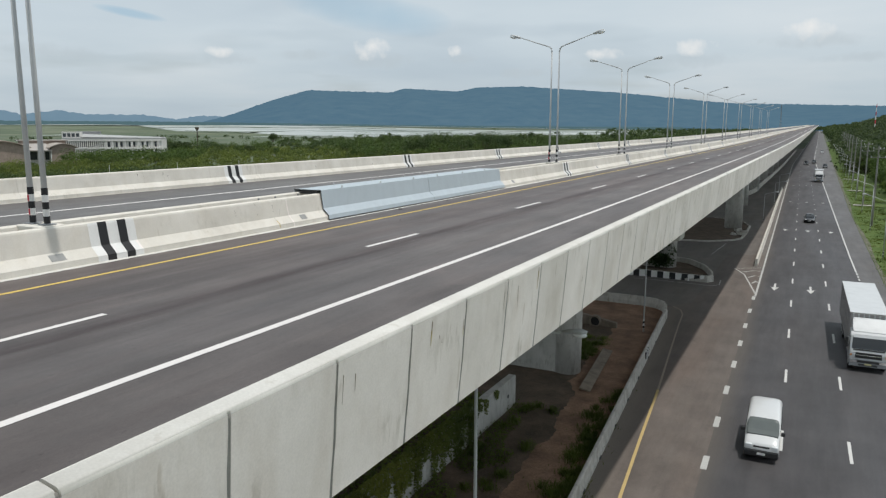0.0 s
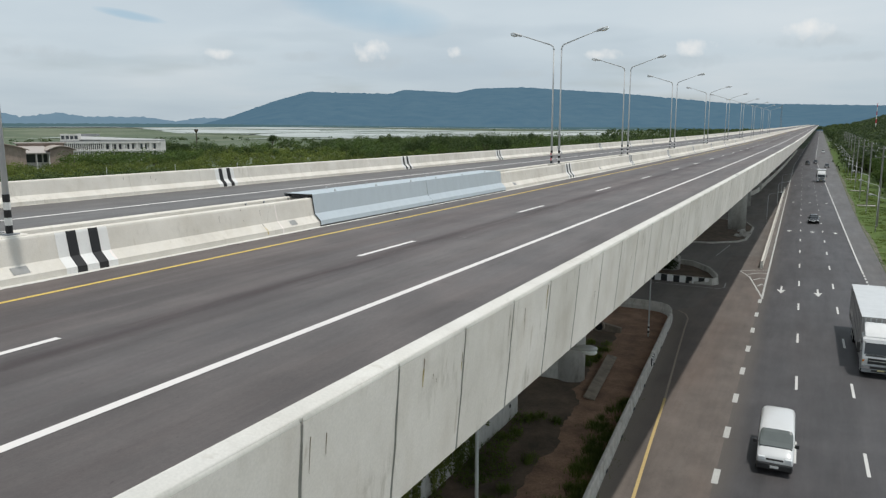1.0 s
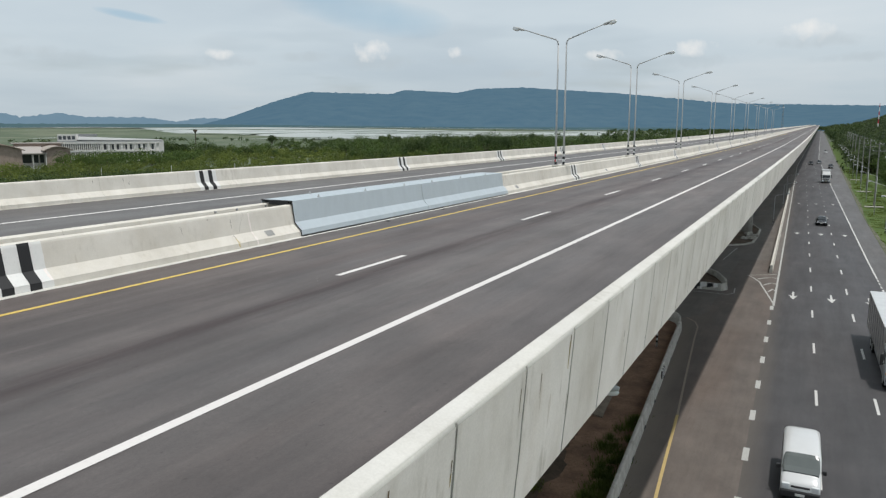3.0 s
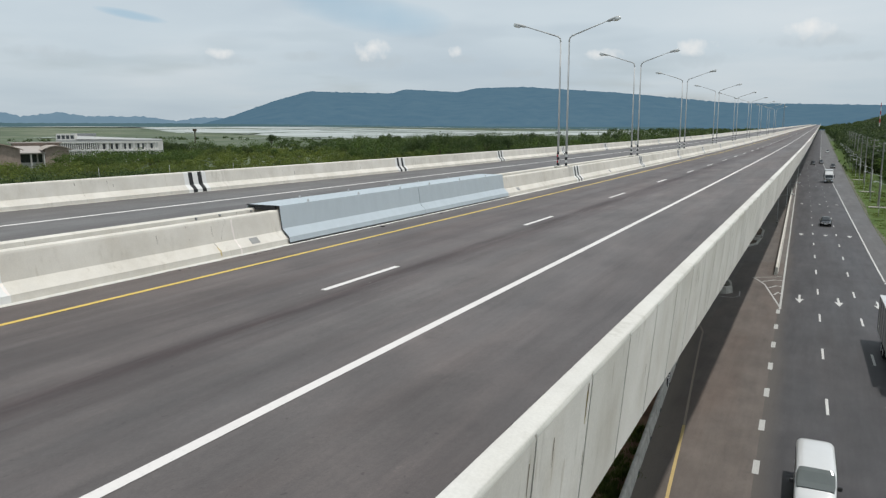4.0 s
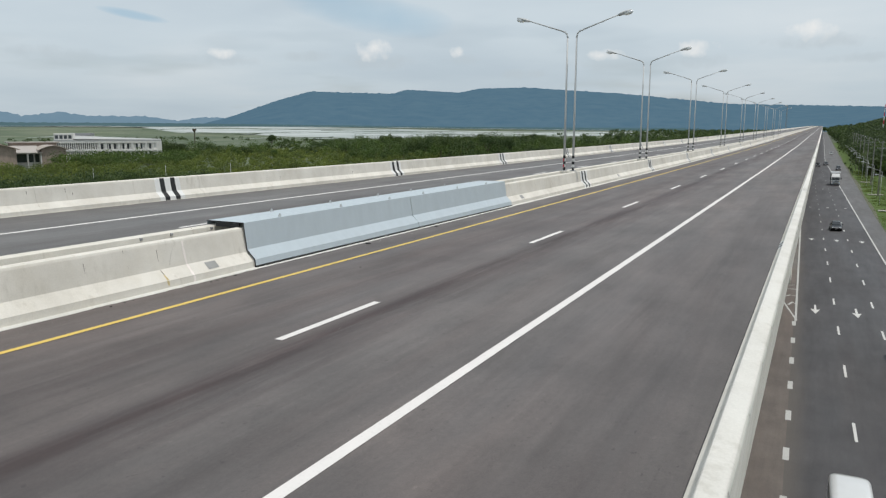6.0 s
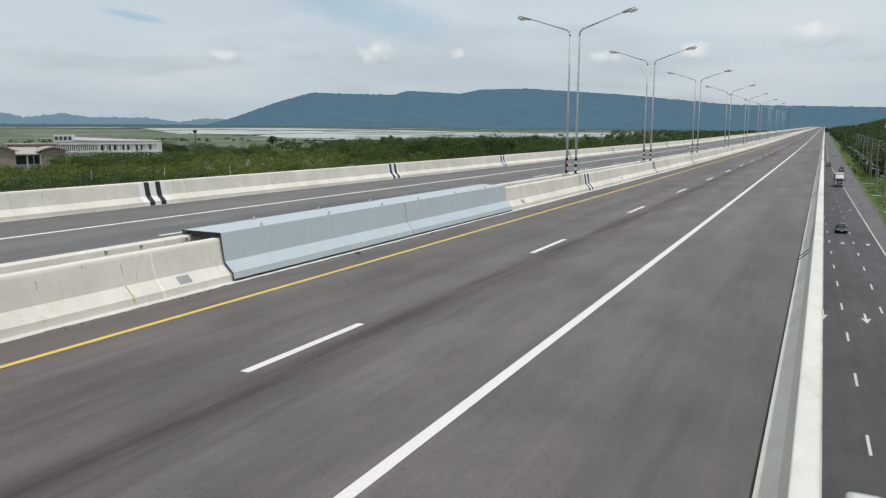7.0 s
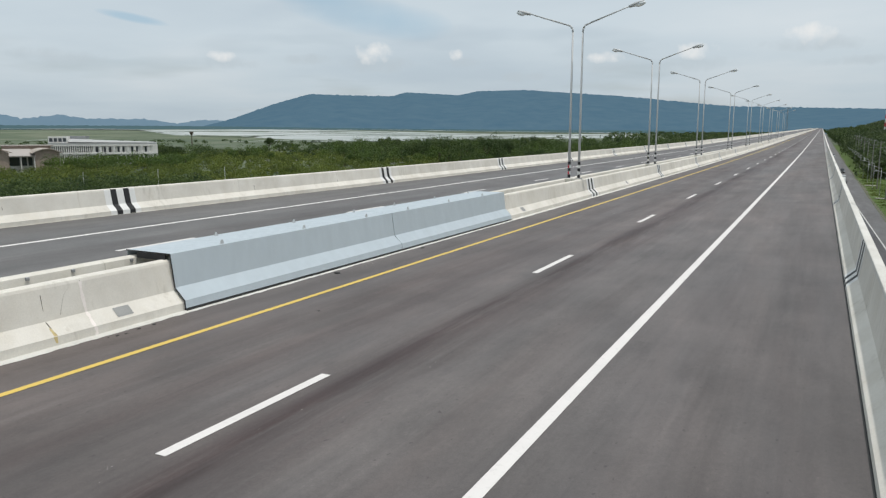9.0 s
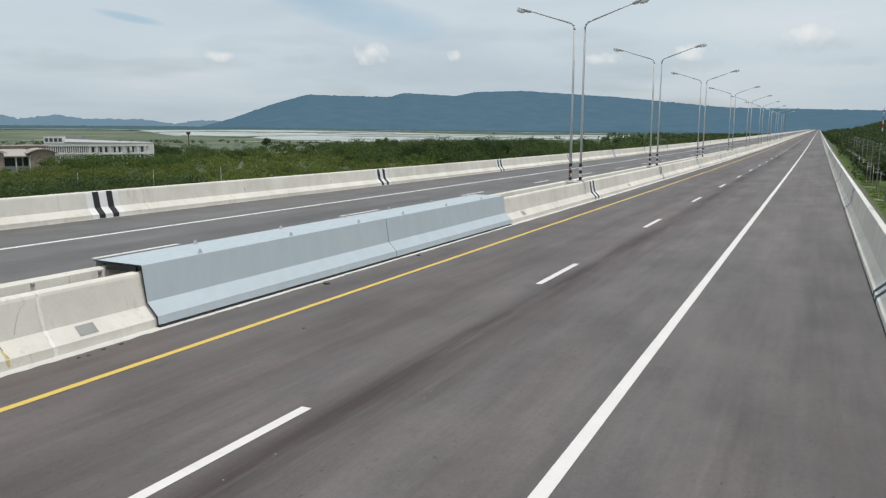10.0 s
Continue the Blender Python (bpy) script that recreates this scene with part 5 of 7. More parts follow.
def deck_lamp(y, reds):
    h = thing("street_lamp", Matrix.Translation((-9.78, y, -0.35 + rise(y))), "twin-pole galvanised street lamp with " + ("black, white and red" if reds else "black and white") + " foot bands", "street lamp", "lamps on the viaduct")
    zb, zt = 1.35, 9.80
    for s in (-1, 1):
        x = 0.29 * s
        bm = bmesh.new()
        rod(bm, (x, 0, 0.1), (x, 0, zt - 0.35), 0.078, 0.05, 12)
        pts = [(x, 0, zt - 0.35), (x + s * 0.03, 0, zt - 0.15), (x + s * 0.15, 0, zt), (x + s * 0.4, 0, zt + 0.09), (x + s * 2.55, 0, zt + 0.82)]
        pipe(bm, pts, [0.055, 0.052, 0.05, 0.045, 0.032], 10)
        pole = part("pole", bm, M_STEEL, h, smooth=True)
        for k in range(5):
            z0 = zb - 0.04 + 0.185 * k
            b = bmesh.new()
            rod(b, (x, 0, z0), (x, 0, z0 + 0.185), 0.081, 0.08, 12)
            part("foot_band", b, M_BLACK if k % 2 == 0 else M_BANDWHITE, pole)
            if reds and s < 0 and k % 2 == 1:
                b = bmesh.new()
                arc = [radians(150 + 13 * q) for q in range(12)]
                lo = [b.verts.new((x + 0.084 * math.cos(a), 0.084 * math.sin(a), z0 + 0.01)) for a in arc]
                hi = [b.verts.new((x + 0.084 * math.cos(a), 0.084 * math.sin(a), z0 + 0.175)) for a in arc]
                for q in range(11):
                    b.faces.new((lo[q], lo[q + 1], hi[q + 1], hi[q]))
                part("reflector", b, M_RED, pole, "red reflective sheet")
        b = box(bmesh.new(), (x - 0.16, -0.16, 1.27), (x + 0.16, 0.16, 1.30), 0.01)
        part("base_plate", b, M_DULL, pole)
        b = bmesh.new()
        hx, hz = x + s * 2.5, zt + 0.8
        sec = [(0.0, 0.05, 0.05), (0.1, 0.1, 0.09), (0.3, 0.13, 0.11), (0.55, 0.15, 0.1), (0.8, 0.11, 0.06)]
        rings = []
        for d, wy, wz in sec:
            c = Vector((hx + s * d, 0, hz + d * 0.28))
            rings.append([b.verts.new(c + Vector((0, wy * math.cos(a), wz * math.sin(a)))) for a in [2 * math.pi * q / 10 for q in range(10)]])
        for r0, r1 in zip(rings, rings[1:]):
            for q in range(10):
                b.faces.new((r0[q], r0[(q + 1) % 10], r1[(q + 1) % 10], r1[q]))
        b.faces.new(rings[0])
        b.faces.new(rings[-1])
        head = part("lamp_head", b, M_STEEL, h, smooth=True)
        b = bmesh.new()
        bmesh.ops.create_uvsphere(b, u_segments=12, v_segments=6, radius=1.0, matrix=Matrix.Translation((hx + s * 0.62, 0, hz + 0.10)) @ Matrix.Rotation(-s * 0.27, 4, "Y") @ Matrix.Diagonal((0.3, 0.155, 0.135, 1)))
        part("lamp_glass", b, M_LENS, head, "clear glass lamp bowl", smooth=True)
    b = box(bmesh.new(), (-0.5, -0.35, 0.0), (0.5, 0.35, 1.27), 0.03)
    part("plinth", b, M_BARRIER, h, "concrete plinth between the barriers")
    return h


copy_thing(deck_lamp(-6.0, True), Matrix.Translation((-9.78, 35.3, -0.35 + rise(35.3))))
lamp0 = deck_lamp(57.0, False)
for y in ( 83.5, 115.5, 146.3, 178.0, 212, 248, 286):
    copy_thing(lamp0, Matrix.Translation((-9.78, y, -0.35 + rise(y))))

# ---- street lamps and poles by the lower road ----


def road_lamp(x, y, reach, height, label, group, droop=0.3):
    z = land(x, y)
    h = thing("street_lamp", Matrix.Translation((x, y, z)), label, "street lamp", group)
    bm = bmesh.new()
    s = -1 if reach < 0 else 1
    pipe(bm, [(0, 0, 0), (0, 0, height - droop - 0.2), (s * 0.08, 0, height + 0.08 - droop), (s * 0.25, 0, height + 0.2 - droop), (reach, 0, height + 0.3)], [0.07, 0.05, 0.045, 0.04, 0.03], 8)
    part("pole", bm, M_STEEL, h, smooth=True)
    for k in range(4):
        b = bmesh.new()
        rod(b, (0, 0, 0.35 + 0.2 * k), (0, 0, 0.55 + 0.2 * k), 0.075, 0.074, 8)
        part("foot_band", b, M_BANDWHITE if k % 2 else M_BLACK, h)
    b, rings = bmesh.new(), []
    for d, wy, up, dn in ((-0.28, 0.04, 0.04, 0.04), (-0.15, 0.08, 0.07, 0.05), (0.08, 0.12, 0.1, 0.06), (0.28, 0.13, 0.09, 0.06), (0.42, 0.08, 0.04, 0.04)):
        rings.append([b.verts.new((reach + s * d, wy * math.cos(a), height + 0.3 + 0.1 * d + (up if math.sin(a) > 0 else dn) * math.sin(a))) for a in [2 * math.pi * q / 10 for q in range(10)]])
    for r0, r1 in zip(rings, rings[1:]):
        for q in range(10):
            b.faces.new((r0[q], r0[(q + 1) % 10], r1[(q + 1) % 10], r1[q]))
    b.faces.new(rings[0])
    b.faces.new(rings[-1])
    head = part("lamp_head", b, M_STEEL, h, "pale lamp head", smooth=True)
    b = bmesh.new()
    bmesh.ops.create_uvsphere(b, u_segments=10, v_segments=6, radius=1.0, matrix=Matrix.Translation((reach + s * 0.22, 0, height + 0.25)) @ Matrix.Diagonal((0.22, 0.1, 0.09, 1)))
    part("lamp_glass", b, M_LENS, head, smooth=True)
    return h


base_lamp = road_lamp(17.15, 155.0, -2.7, 8.4, "galvanised street lamp on the grass verge", "lamps on the verge", 0.75)
for y in (95, 125, 185, 215, 245, 275, 305, 335, 365, 395):
    x = 17.15 + 0.002 * (y - 155)
    copy_thing(base_lamp, Matrix.Translation((x, y, land(x, y))))
under = road_lamp(-4.25, 44.6, 3.5, 11.0, "slim galvanised lamp pole under the viaduct edge", "lamps under the viaduct")
road_lamp(-0.29, 0.76, 2.85, 11.55, "tall galvanised lamp reaching past the viaduct edge", "lamps under the viaduct")
short = road_lamp(-0.15, 131.0, 2.0, 5.4, "short galvanised lamp beside the road barrier", "lamps under the viaduct")
for x, y in ((0.2, 161.0), (-0.3, 192.0)):
    copy_thing(short, Matrix.Translation((x, y, land(x, y))))


POLE_Y = [133 + 39 * i for i in range(10)]


def utility_pole(x, y, height):
    h = thing("utility_pole", Matrix.Translation((x, y, land(x, y))), "tall concrete utility pole with crossarms among trees", "utility pole", "poles on the verge")
    part("pole", rod(bmesh.new(), (0, 0, 0), (0, 0, height), 0.2, 0.12, 8), M_TIMBER, h)
    for k, w in ((0.5, 0.9), (2.0, 1.2)):
        part("crossarm", box(bmesh.new(), (-w, -0.06, height - k - 0.06), (w, 0.06, height - k + 0.06)), M_TIMBER, h)
        for xx in (-w + 0.1, 0.25, w - 0.1):
            part("insulator", rod(bmesh.new(), (xx, 0, height - k + 0.05), (xx, 0, height - k + 0.3), 0.06, 0.04, 6), M_LENS, h)
    return h


up = utility_pole(17.75, 133, 14.3)
for y in POLE_Y[1:]:
    x = 17.75 + 0.009 * (y - 133)
    copy_thing(up, Matrix.Translation((x, y, land(x, y))))
# wires strung from pole to pole
for k in range(3):
    bm = bmesh.new()
    py = POLE_Y
    dx = (-1.1, 0.25, 1.1)[k]
    for a, b in zip(py, py[1:]):
        pa = [17.75 + 0.009 * (q - 133) + dx for q in (a, b)]
        za = [land(pa[i] - dx, q) + 12.6 for i, q in enumerate((a, b))]
        pts = [(pa[0] + (pa[1] - pa[0]) * u, a + (b - a) * u, za[0] + (za[1] - za[0]) * u - 2.0 * u * (1 - u)) for u in [i / 6 for i in range(7)]]
        pipe(bm, pts, [0.018] * 7, 4)
    tagged(part("overhead_wire", bm, M_SEAL), "thin dark overhead wire strung between poles", "wire")
mast = thing("radio_mast", Matrix.Translation((52.5, 760, land(52.5, 760))), "thin red and white lattice mast on the wooded hill", "mast")
for k in range(8):
    part("mast_section", rod(bmesh.new(), (0, 0, 3.6 * k), (0, 0, 3.6 * (k + 1)), 0.7 - 0.06 * k, 0.64 - 0.06 * k, 4), M_RED if k % 2 else M_BANDWHITE, mast)

mx, my = -34.0, 930.0
far_mast = thing("radio_mast", Matrix.Translation((mx, my, land(mx, my))), "thin grey lattice mast far beside the viaduct", "mast")
for k in range(6):
    bm = bmesh.new()
    a, b, z0, z1 = 1.3 - 0.18 * k, 1.12 - 0.18 * k, 7.0 * k, 7.0 * (k + 1)
    for s, t in ((-1, -1), (1, -1), (1, 1), (-1, 1)):
        rod(bm, (a * s, a * t, z0), (b * s, b * t, z1), 0.13, 0.13, 5)
        rod(bm, (a * s, a * t, z0), (-b * s if s == t else b * s, b * t if s == t else -b * t, z1), 0.07, 0.07, 4)
    part("mast_section", bm, M_DULL, far_mast)

# ---- scraps on the deck ----
for i, (x, y, s) in enumerate(((-8.4, 10.1, 0.07), (-8.45, 14.9, 0.05), (-8.5, 4.2, 0.022), (-8.5, 0.9, 0.02), (-8.48, 0.55, 0.018), (-8.5, 3.85, 0.02), (-8.5, 3.17, 0.014), (-8.46, 3.33, 0.02), (-8.43, 3.5, 0.014), (-8.52, 1.15, 0.015), (-6.2, 6.4, 0.02))):
    bm = bmesh.new()
    bmesh.ops.create_icosphere(bm, subdivisions=1, radius=s)
    for v in bm.verts:
        v.co = Vector((v.co.x * 1.5, v.co.y * (1.0 + 0.8 * (i % 3)), v.co.z * 0.35)) * (0.75 + 0.5 * abs(math.sin(i * 7.1 + v.index * 2.3)))
    ob = part("debris", bm, M_SEAL)
    ob.location = (x, y, deck_z(x) + s * 0.25)
    tagged(ob, "small dark scrap lying on the asphalt", "debris", "scraps on the deck")

# clusters of pale grit and dark crumbs
grit_rng = random.Random(11)
for mat_, count, lab in ((M_CHIP, 24, "pale grit scattered in small clusters on the asphalt"), (M_SEAL, 22, "dark crumbs scattered on the asphalt")):
    gv, gf = [], []
    for _ in range(count):
        cx, cy, n = grit_rng.choice((grit_rng.uniform(-8.2, 2.8), -8.42)), grit_rng.uniform(-2, 30), grit_rng.randint(4, 12)
        for _ in range(n):
            x, y, s = cx + grit_rng.gauss(0, 0.22), cy + grit_rng.gauss(0, 0.3), grit_rng.uniform(0.003, 0.008)
            a, z, o = grit_rng.uniform(0, 6.28), deck_z(x) + rise(y) + 0.002, len(gv)
            gv += [(x + s * k * math.cos(a + q), y + s * k * math.sin(a + q), z) for q, k in ((0, 1.4), (1.7, 0.8), (3.1, 1.2), (4.7, 0.9))] + [(x, y, z + s * 0.7)]
            gf += [(o + i, o + (i + 1) % 4, o + 4) for i in range(4)]
    tagged(part("grit", mesh_of("grit", gv, gf), mat_), lab, "grit", kind="stuff")

# pale slabs bridging the roadside ditch
for y, w in ((171, 1.6), (213.5, 1.4), (262, 1.8)):
    ob = part("ditch_slab", box(bmesh.new(), (16.2, y - w / 2, land(19, y) + 0.02), (19.8, y + w / 2, land(19, y) + 0.2), 0.03), M_WALL)
    tagged(ob, "pale concrete slab crossing the grass verge", "slab", "slabs on the verge")

# ---- vehicles ----


def loft(bm, sections, n=16):
    """sections: (y, half width, z low, z high, squareness, centre x)."""
    rings = []
    for y, w, z0, z1, q in sections:
        ring = []
        for k in range(n):
            a = 2 * math.pi * (k + 0.5) / n
            c, s = math.cos(a), math.sin(a)
            ring.append(bm.verts.new((w * math.copysign(abs(c) ** q, c), y, (z0 + z1) / 2 + (z1 - z0) / 2 * math.copysign(abs(s) ** q, s))))
        rings.append(ring)
    for r0, r1 in zip(rings, rings[1:]):
        for k in range(n):
            bm.faces.new((r0[k], r0[(k + 1) % n], r1[(k + 1) % n], r1[k]))
    bm.faces.new(rings[0][::-1])
    bm.faces.new(rings[-1])
    return bm


def wheel(parent, x, y, r, w):
    bm = bmesh.new()
    rod(bm, (x - w / 2, y, r), (x + w / 2, y, r), r, r, 20)
    bmesh.ops.bevel(bm, geom=[e for e in bm.edges if abs(e.verts[0].co.x - e.verts[1].co.x) < 1e-5], offset=0.03, segments=1, affect="EDGES")
    wh = part("wheel", bm, M_TYRE, parent)
    s = 1 if x > 0 else -1
    part("rim", rod(bmesh.new(), (x + s * (w / 2 - 0.02), y, r), (x + s * (w / 2 + 0.015), y, r), r * 0.62, r * 0.55, 14), M_STEEL, wh)


def lorry(m, label, box_len=7.2):
    """Box lorry, its front at y = 0, driving towards -y."""
    h = thing("lorry", m, label, "truck", "traffic on the road")
    part("chassis", box(bmesh.new(), (-0.45, 0.4, 0.62), (0.45, 2.1 + box_len, 0.95), 0.03), M_PLASTIC, h)
    bm = bmesh.new()
    prof = [(0.0, 0.55), (-0.03, 1.35), (0.05, 1.62), (0.34, 2.62), (0.5, 2.78), (1.9, 2.8), (1.9, 0.55)]
    lo = [bm.verts.new((-1.2, y, z)) for y, z in prof]
    hi = [bm.verts.new((1.2, y, z)) for y, z in prof]
    n = len(prof)
    for i in range(n):
        bm.faces.new((lo[i], lo[(i + 1) % n], hi[(i + 1) % n], hi[i]))
    bm.faces.new(lo[::-1])
    bm.faces.new(hi)
    bmesh.ops.bevel(bm, geom=list(bm.edges), offset=0.05, segments=2, affect="EDGES")
    cab = part("cab", bm, M_TRUCK, h)

    def on_front(name, x0, x1, y0, z0, y1, z1, material, parent, label="", out=0.02):
        b = bmesh.new()
        vs = [b.verts.new(p) for p in ((x0, y0 - out, z0), (x1, y0 - out, z0), (x1 * 0.97, y1 - out, z1), (x0 * 0.97, y1 - out, z1))]
        f = b.faces.new(vs)
        r = bmesh.ops.extrude_face_region(b, geom=[f])
        bmesh.ops.translate(b, verts=[v for v in r["geom"] if isinstance(v, bmesh.types.BMVert)], vec=(0, 0.04, 0))
        return part(name, b, material, parent, label)

    on_front("windscreen", -1.08, 1.08, 0.07, 1.68, 0.31, 2.52, M_GLASS, cab)
    on_front("grille", -0.85, 0.85, -0.03, 1.02, -0.025, 1.42, M_PLASTIC, cab, "dark grille")
    on_front("sun_visor", -1.05, 1.05, 0.22, 2.5, 0.3, 2.66, M_TRUCK, cab, "white sun visor", 0.16)
    on_front("windscreen_base", -1.0, 1.0, 0.03, 1.56, 0.06, 1.66, M_PLASTIC, cab)
    on_front("air_intake", -0.6, 0.6, -0.1, 0.48, -0.08, 0.62, M_PLASTIC, h, "dark slot in the bumper")
    on_front("trim_bar", -0.8, 0.8, -0.05, 1.22, -0.045, 1.27, M_CHROME, cab)
    on_front("bumper", -1.2, 1.2, -0.06, 0.42, -0.04, 0.9, M_SILVER, h, "silver-grey bumper")
    on_front("lower_grille", -0.7, 0.7, -0.1, 0.70, -0.09, 0.86, M_PLASTIC, h, "dark slot above the plate")
    on_front("number_plate", -0.22, 0.22, -0.09, 0.52, -0.09, 0.66, M_PLATE, h)
    for s in (-1, 1):
        on_front("headlight", s * 0.88 - 0.26, s * 0.88 + 0.26, -0.08, 0.68, -0.065, 0.86, M_CHROME, cab)
        on_front("indicator", s * 1.12 - 0.06, s * 1.12 + 0.06, -0.01, 1.15, -0.01, 1.3, M_AMBER, cab)
        part("side_window", box(bmesh.new(), (s * 1.205 - 0.012, 0.45, 1.72), (s * 1.205 + 0.012, 1.35, 2.45), 0.01), M_GLASS, cab)
        b = bmesh.new()
        rod(b, (s * 1.2, 0.3, 2.5), (s * 1.45, 0.12, 2.5), 0.02, 0.02, 6)
        rod(b, (s * 1.2, 0.3, 1.8), (s * 1.45, 0.12, 1.85), 0.02, 0.02, 6)
        box(b, (s * 1.45 - 0.1, 0.05, 1.72), (s * 1.45 + 0.1, 0.17, 2.5), 0.03)
        part("mirror", b, M_PLASTIC, h)
        part("door_line", box(bmesh.new(), (s * 1.2 - 0.006, 1.45, 0.9), (s * 1.2 + 0.006, 1.47, 2.5)), M_SEAL, cab)
        for y in (1.0, 2.6 + box_len * 0.55, 2.6 + box_len * 0.55 + 1.25):
            wheel(h, s * 1.05, y, 0.48, 0.3)
    b = bmesh.new()
    pr = [(0.55, 2.78), (1.75, 2.8), (1.75, 3.62), (1.45, 3.55), (0.9, 3.1)]
    lo = [b.verts.new((-1.08, y, z)) for y, z in pr]
    hi = [b.verts.new((1.08, y, z)) for y, z in pr]
    for i in range(5):
        b.faces.new((lo[i], lo[(i + 1) % 5], hi[(i + 1) % 5], hi[i]))
    b.faces.new(lo[::-1])
    b.faces.new(hi)
    bmesh.ops.bevel(b, geom=list(b.edges), offset=0.06, segments=2, affect="EDGES")
    part("roof_deflector", b, M_TRUCK, h)
    bx = part("cargo_box", box(bmesh.new(), (-1.24, 2.05, 1.0), (1.24, 2.05 + box_len, 3.85), 0.03), M_TRUCKSIDE, h, "grey-sided cargo box")
    part("box_roof", box(bmesh.new(), (-1.26, 2.03, 3.852), (1.26, 2.07 + box_len, 3.9), 0.015), M_TRUCK, bx, "white box roof")
    for k in range(7):
        x = -1.02 + 0.34 * k
        part("front_rib", box(bmesh.new(), (x - 0.05, 2.0, 1.1), (x + 0.05, 2.055, 3.8), 0.015), M_TRUCK, bx)
    for s in (-1, 1):
        for k in range(9):
            y = 2.5 + k * (box_len - 0.8) / 8
            part("side_post", box(bmesh.new(), (s * 1.25 - 0.02, y - 0.03, 1.05), (s * 1.25 + 0.02, y + 0.03, 3.8)), M_DULL, bx)
        part("side_guard", box(bmesh.new(), (s * 1.1 - 0.03, 2.4, 0.5), (s * 1.1 + 0.03, 2.4 + box_len * 0.5, 0.85), 0.01), M_DULL, h)
    return h


def van(m):
    h = thing("van", m, "white delivery van with black bumper on the road", "van", "traffic on the road")
    b = bmesh.new()
    loft(b, [(0.0, 0.78, 0.42, 0.85, 0.4), (0.12, 0.84, 0.36, 1.02, 0.35), (0.55, 0.86, 0.34, 1.18, 0.35), (0.75, 0.86, 0.34, 1.3, 0.35), (1.35, 0.86, 0.33, 1.92, 0.3), (1.6, 0.86, 0.33, 2.0, 0.3), (4.5, 0.86, 0.34, 2.0, 0.3), (4.85, 0.84, 0.36, 1.92, 0.35)], 20)
    body = part("body", b, M_VAN, h, smooth=True)
    b = bmesh.new()
    loft(b, [(0.64, 0.76, 1.16, 1.29, 0.4), (0.86, 0.8, 1.22, 1.47, 0.3), (1.2, 0.78, 1.44, 1.83, 0.3), (1.36, 0.74, 1.5, 1.95, 0.35)], 20)
    part("windscreen", b, M_SCREEN, body, "grey-green windscreen")
    for s in (-1, 1):
        part("side_window", box(bmesh.new(), (s * 0.85 - 0.02, 1.35, 1.25), (s * 0.85 + 0.02, 2.3, 1.72), 0.02), M_GLASS, body)
        part("rear_side_window", box(bmesh.new(), (s * 0.85 - 0.02, 2.4, 1.25), (s * 0.85 + 0.02, 4.2, 1.72), 0.02), M_GLASS, body)
        part("headlight", box(bmesh.new(), (s * 0.62 - 0.17, -0.03, 0.74), (s * 0.62 + 0.17, 0.2, 0.95), 0.04, 2), M_LENS, body)
        b = bmesh.new()
        box(b, (s * 0.98 - 0.1, 0.95, 1.2), (s * 0.98 + 0.1, 1.07, 1.42), 0.03)
        rod(b, (s * 0.84, 1.05, 1.25), (s * 0.95, 1.02, 1.28), 0.025, 0.025, 6)
        part("mirror", b, M_PLASTIC, h)
        for y in (0.85, 3.6):
            wheel(h, s * 0.74, y, 0.32, 0.2)
    bp = part("bumper", box(bmesh.new(), (-0.84, -0.07, 0.3), (0.84, 0.25, 0.66), 0.07, 2), M_PLASTIC, h, "black bumper")
    part("number_plate", box(bmesh.new(), (-0.2, -0.09, 0.42), (0.2, -0.06, 0.54)), M_BANDWHITE, bp)
    part("grille", box(bmesh.new(), (-0.4, -0.02, 0.78), (0.4, 0.1, 0.88), 0.02), M_PLASTIC, body)
    part("wiper", rod(bmesh.new(), (-0.5, 0.62, 1.24), (0.2, 0.72, 1.3), 0.012, 0.012, 5), M_PLASTIC, body)
    return h


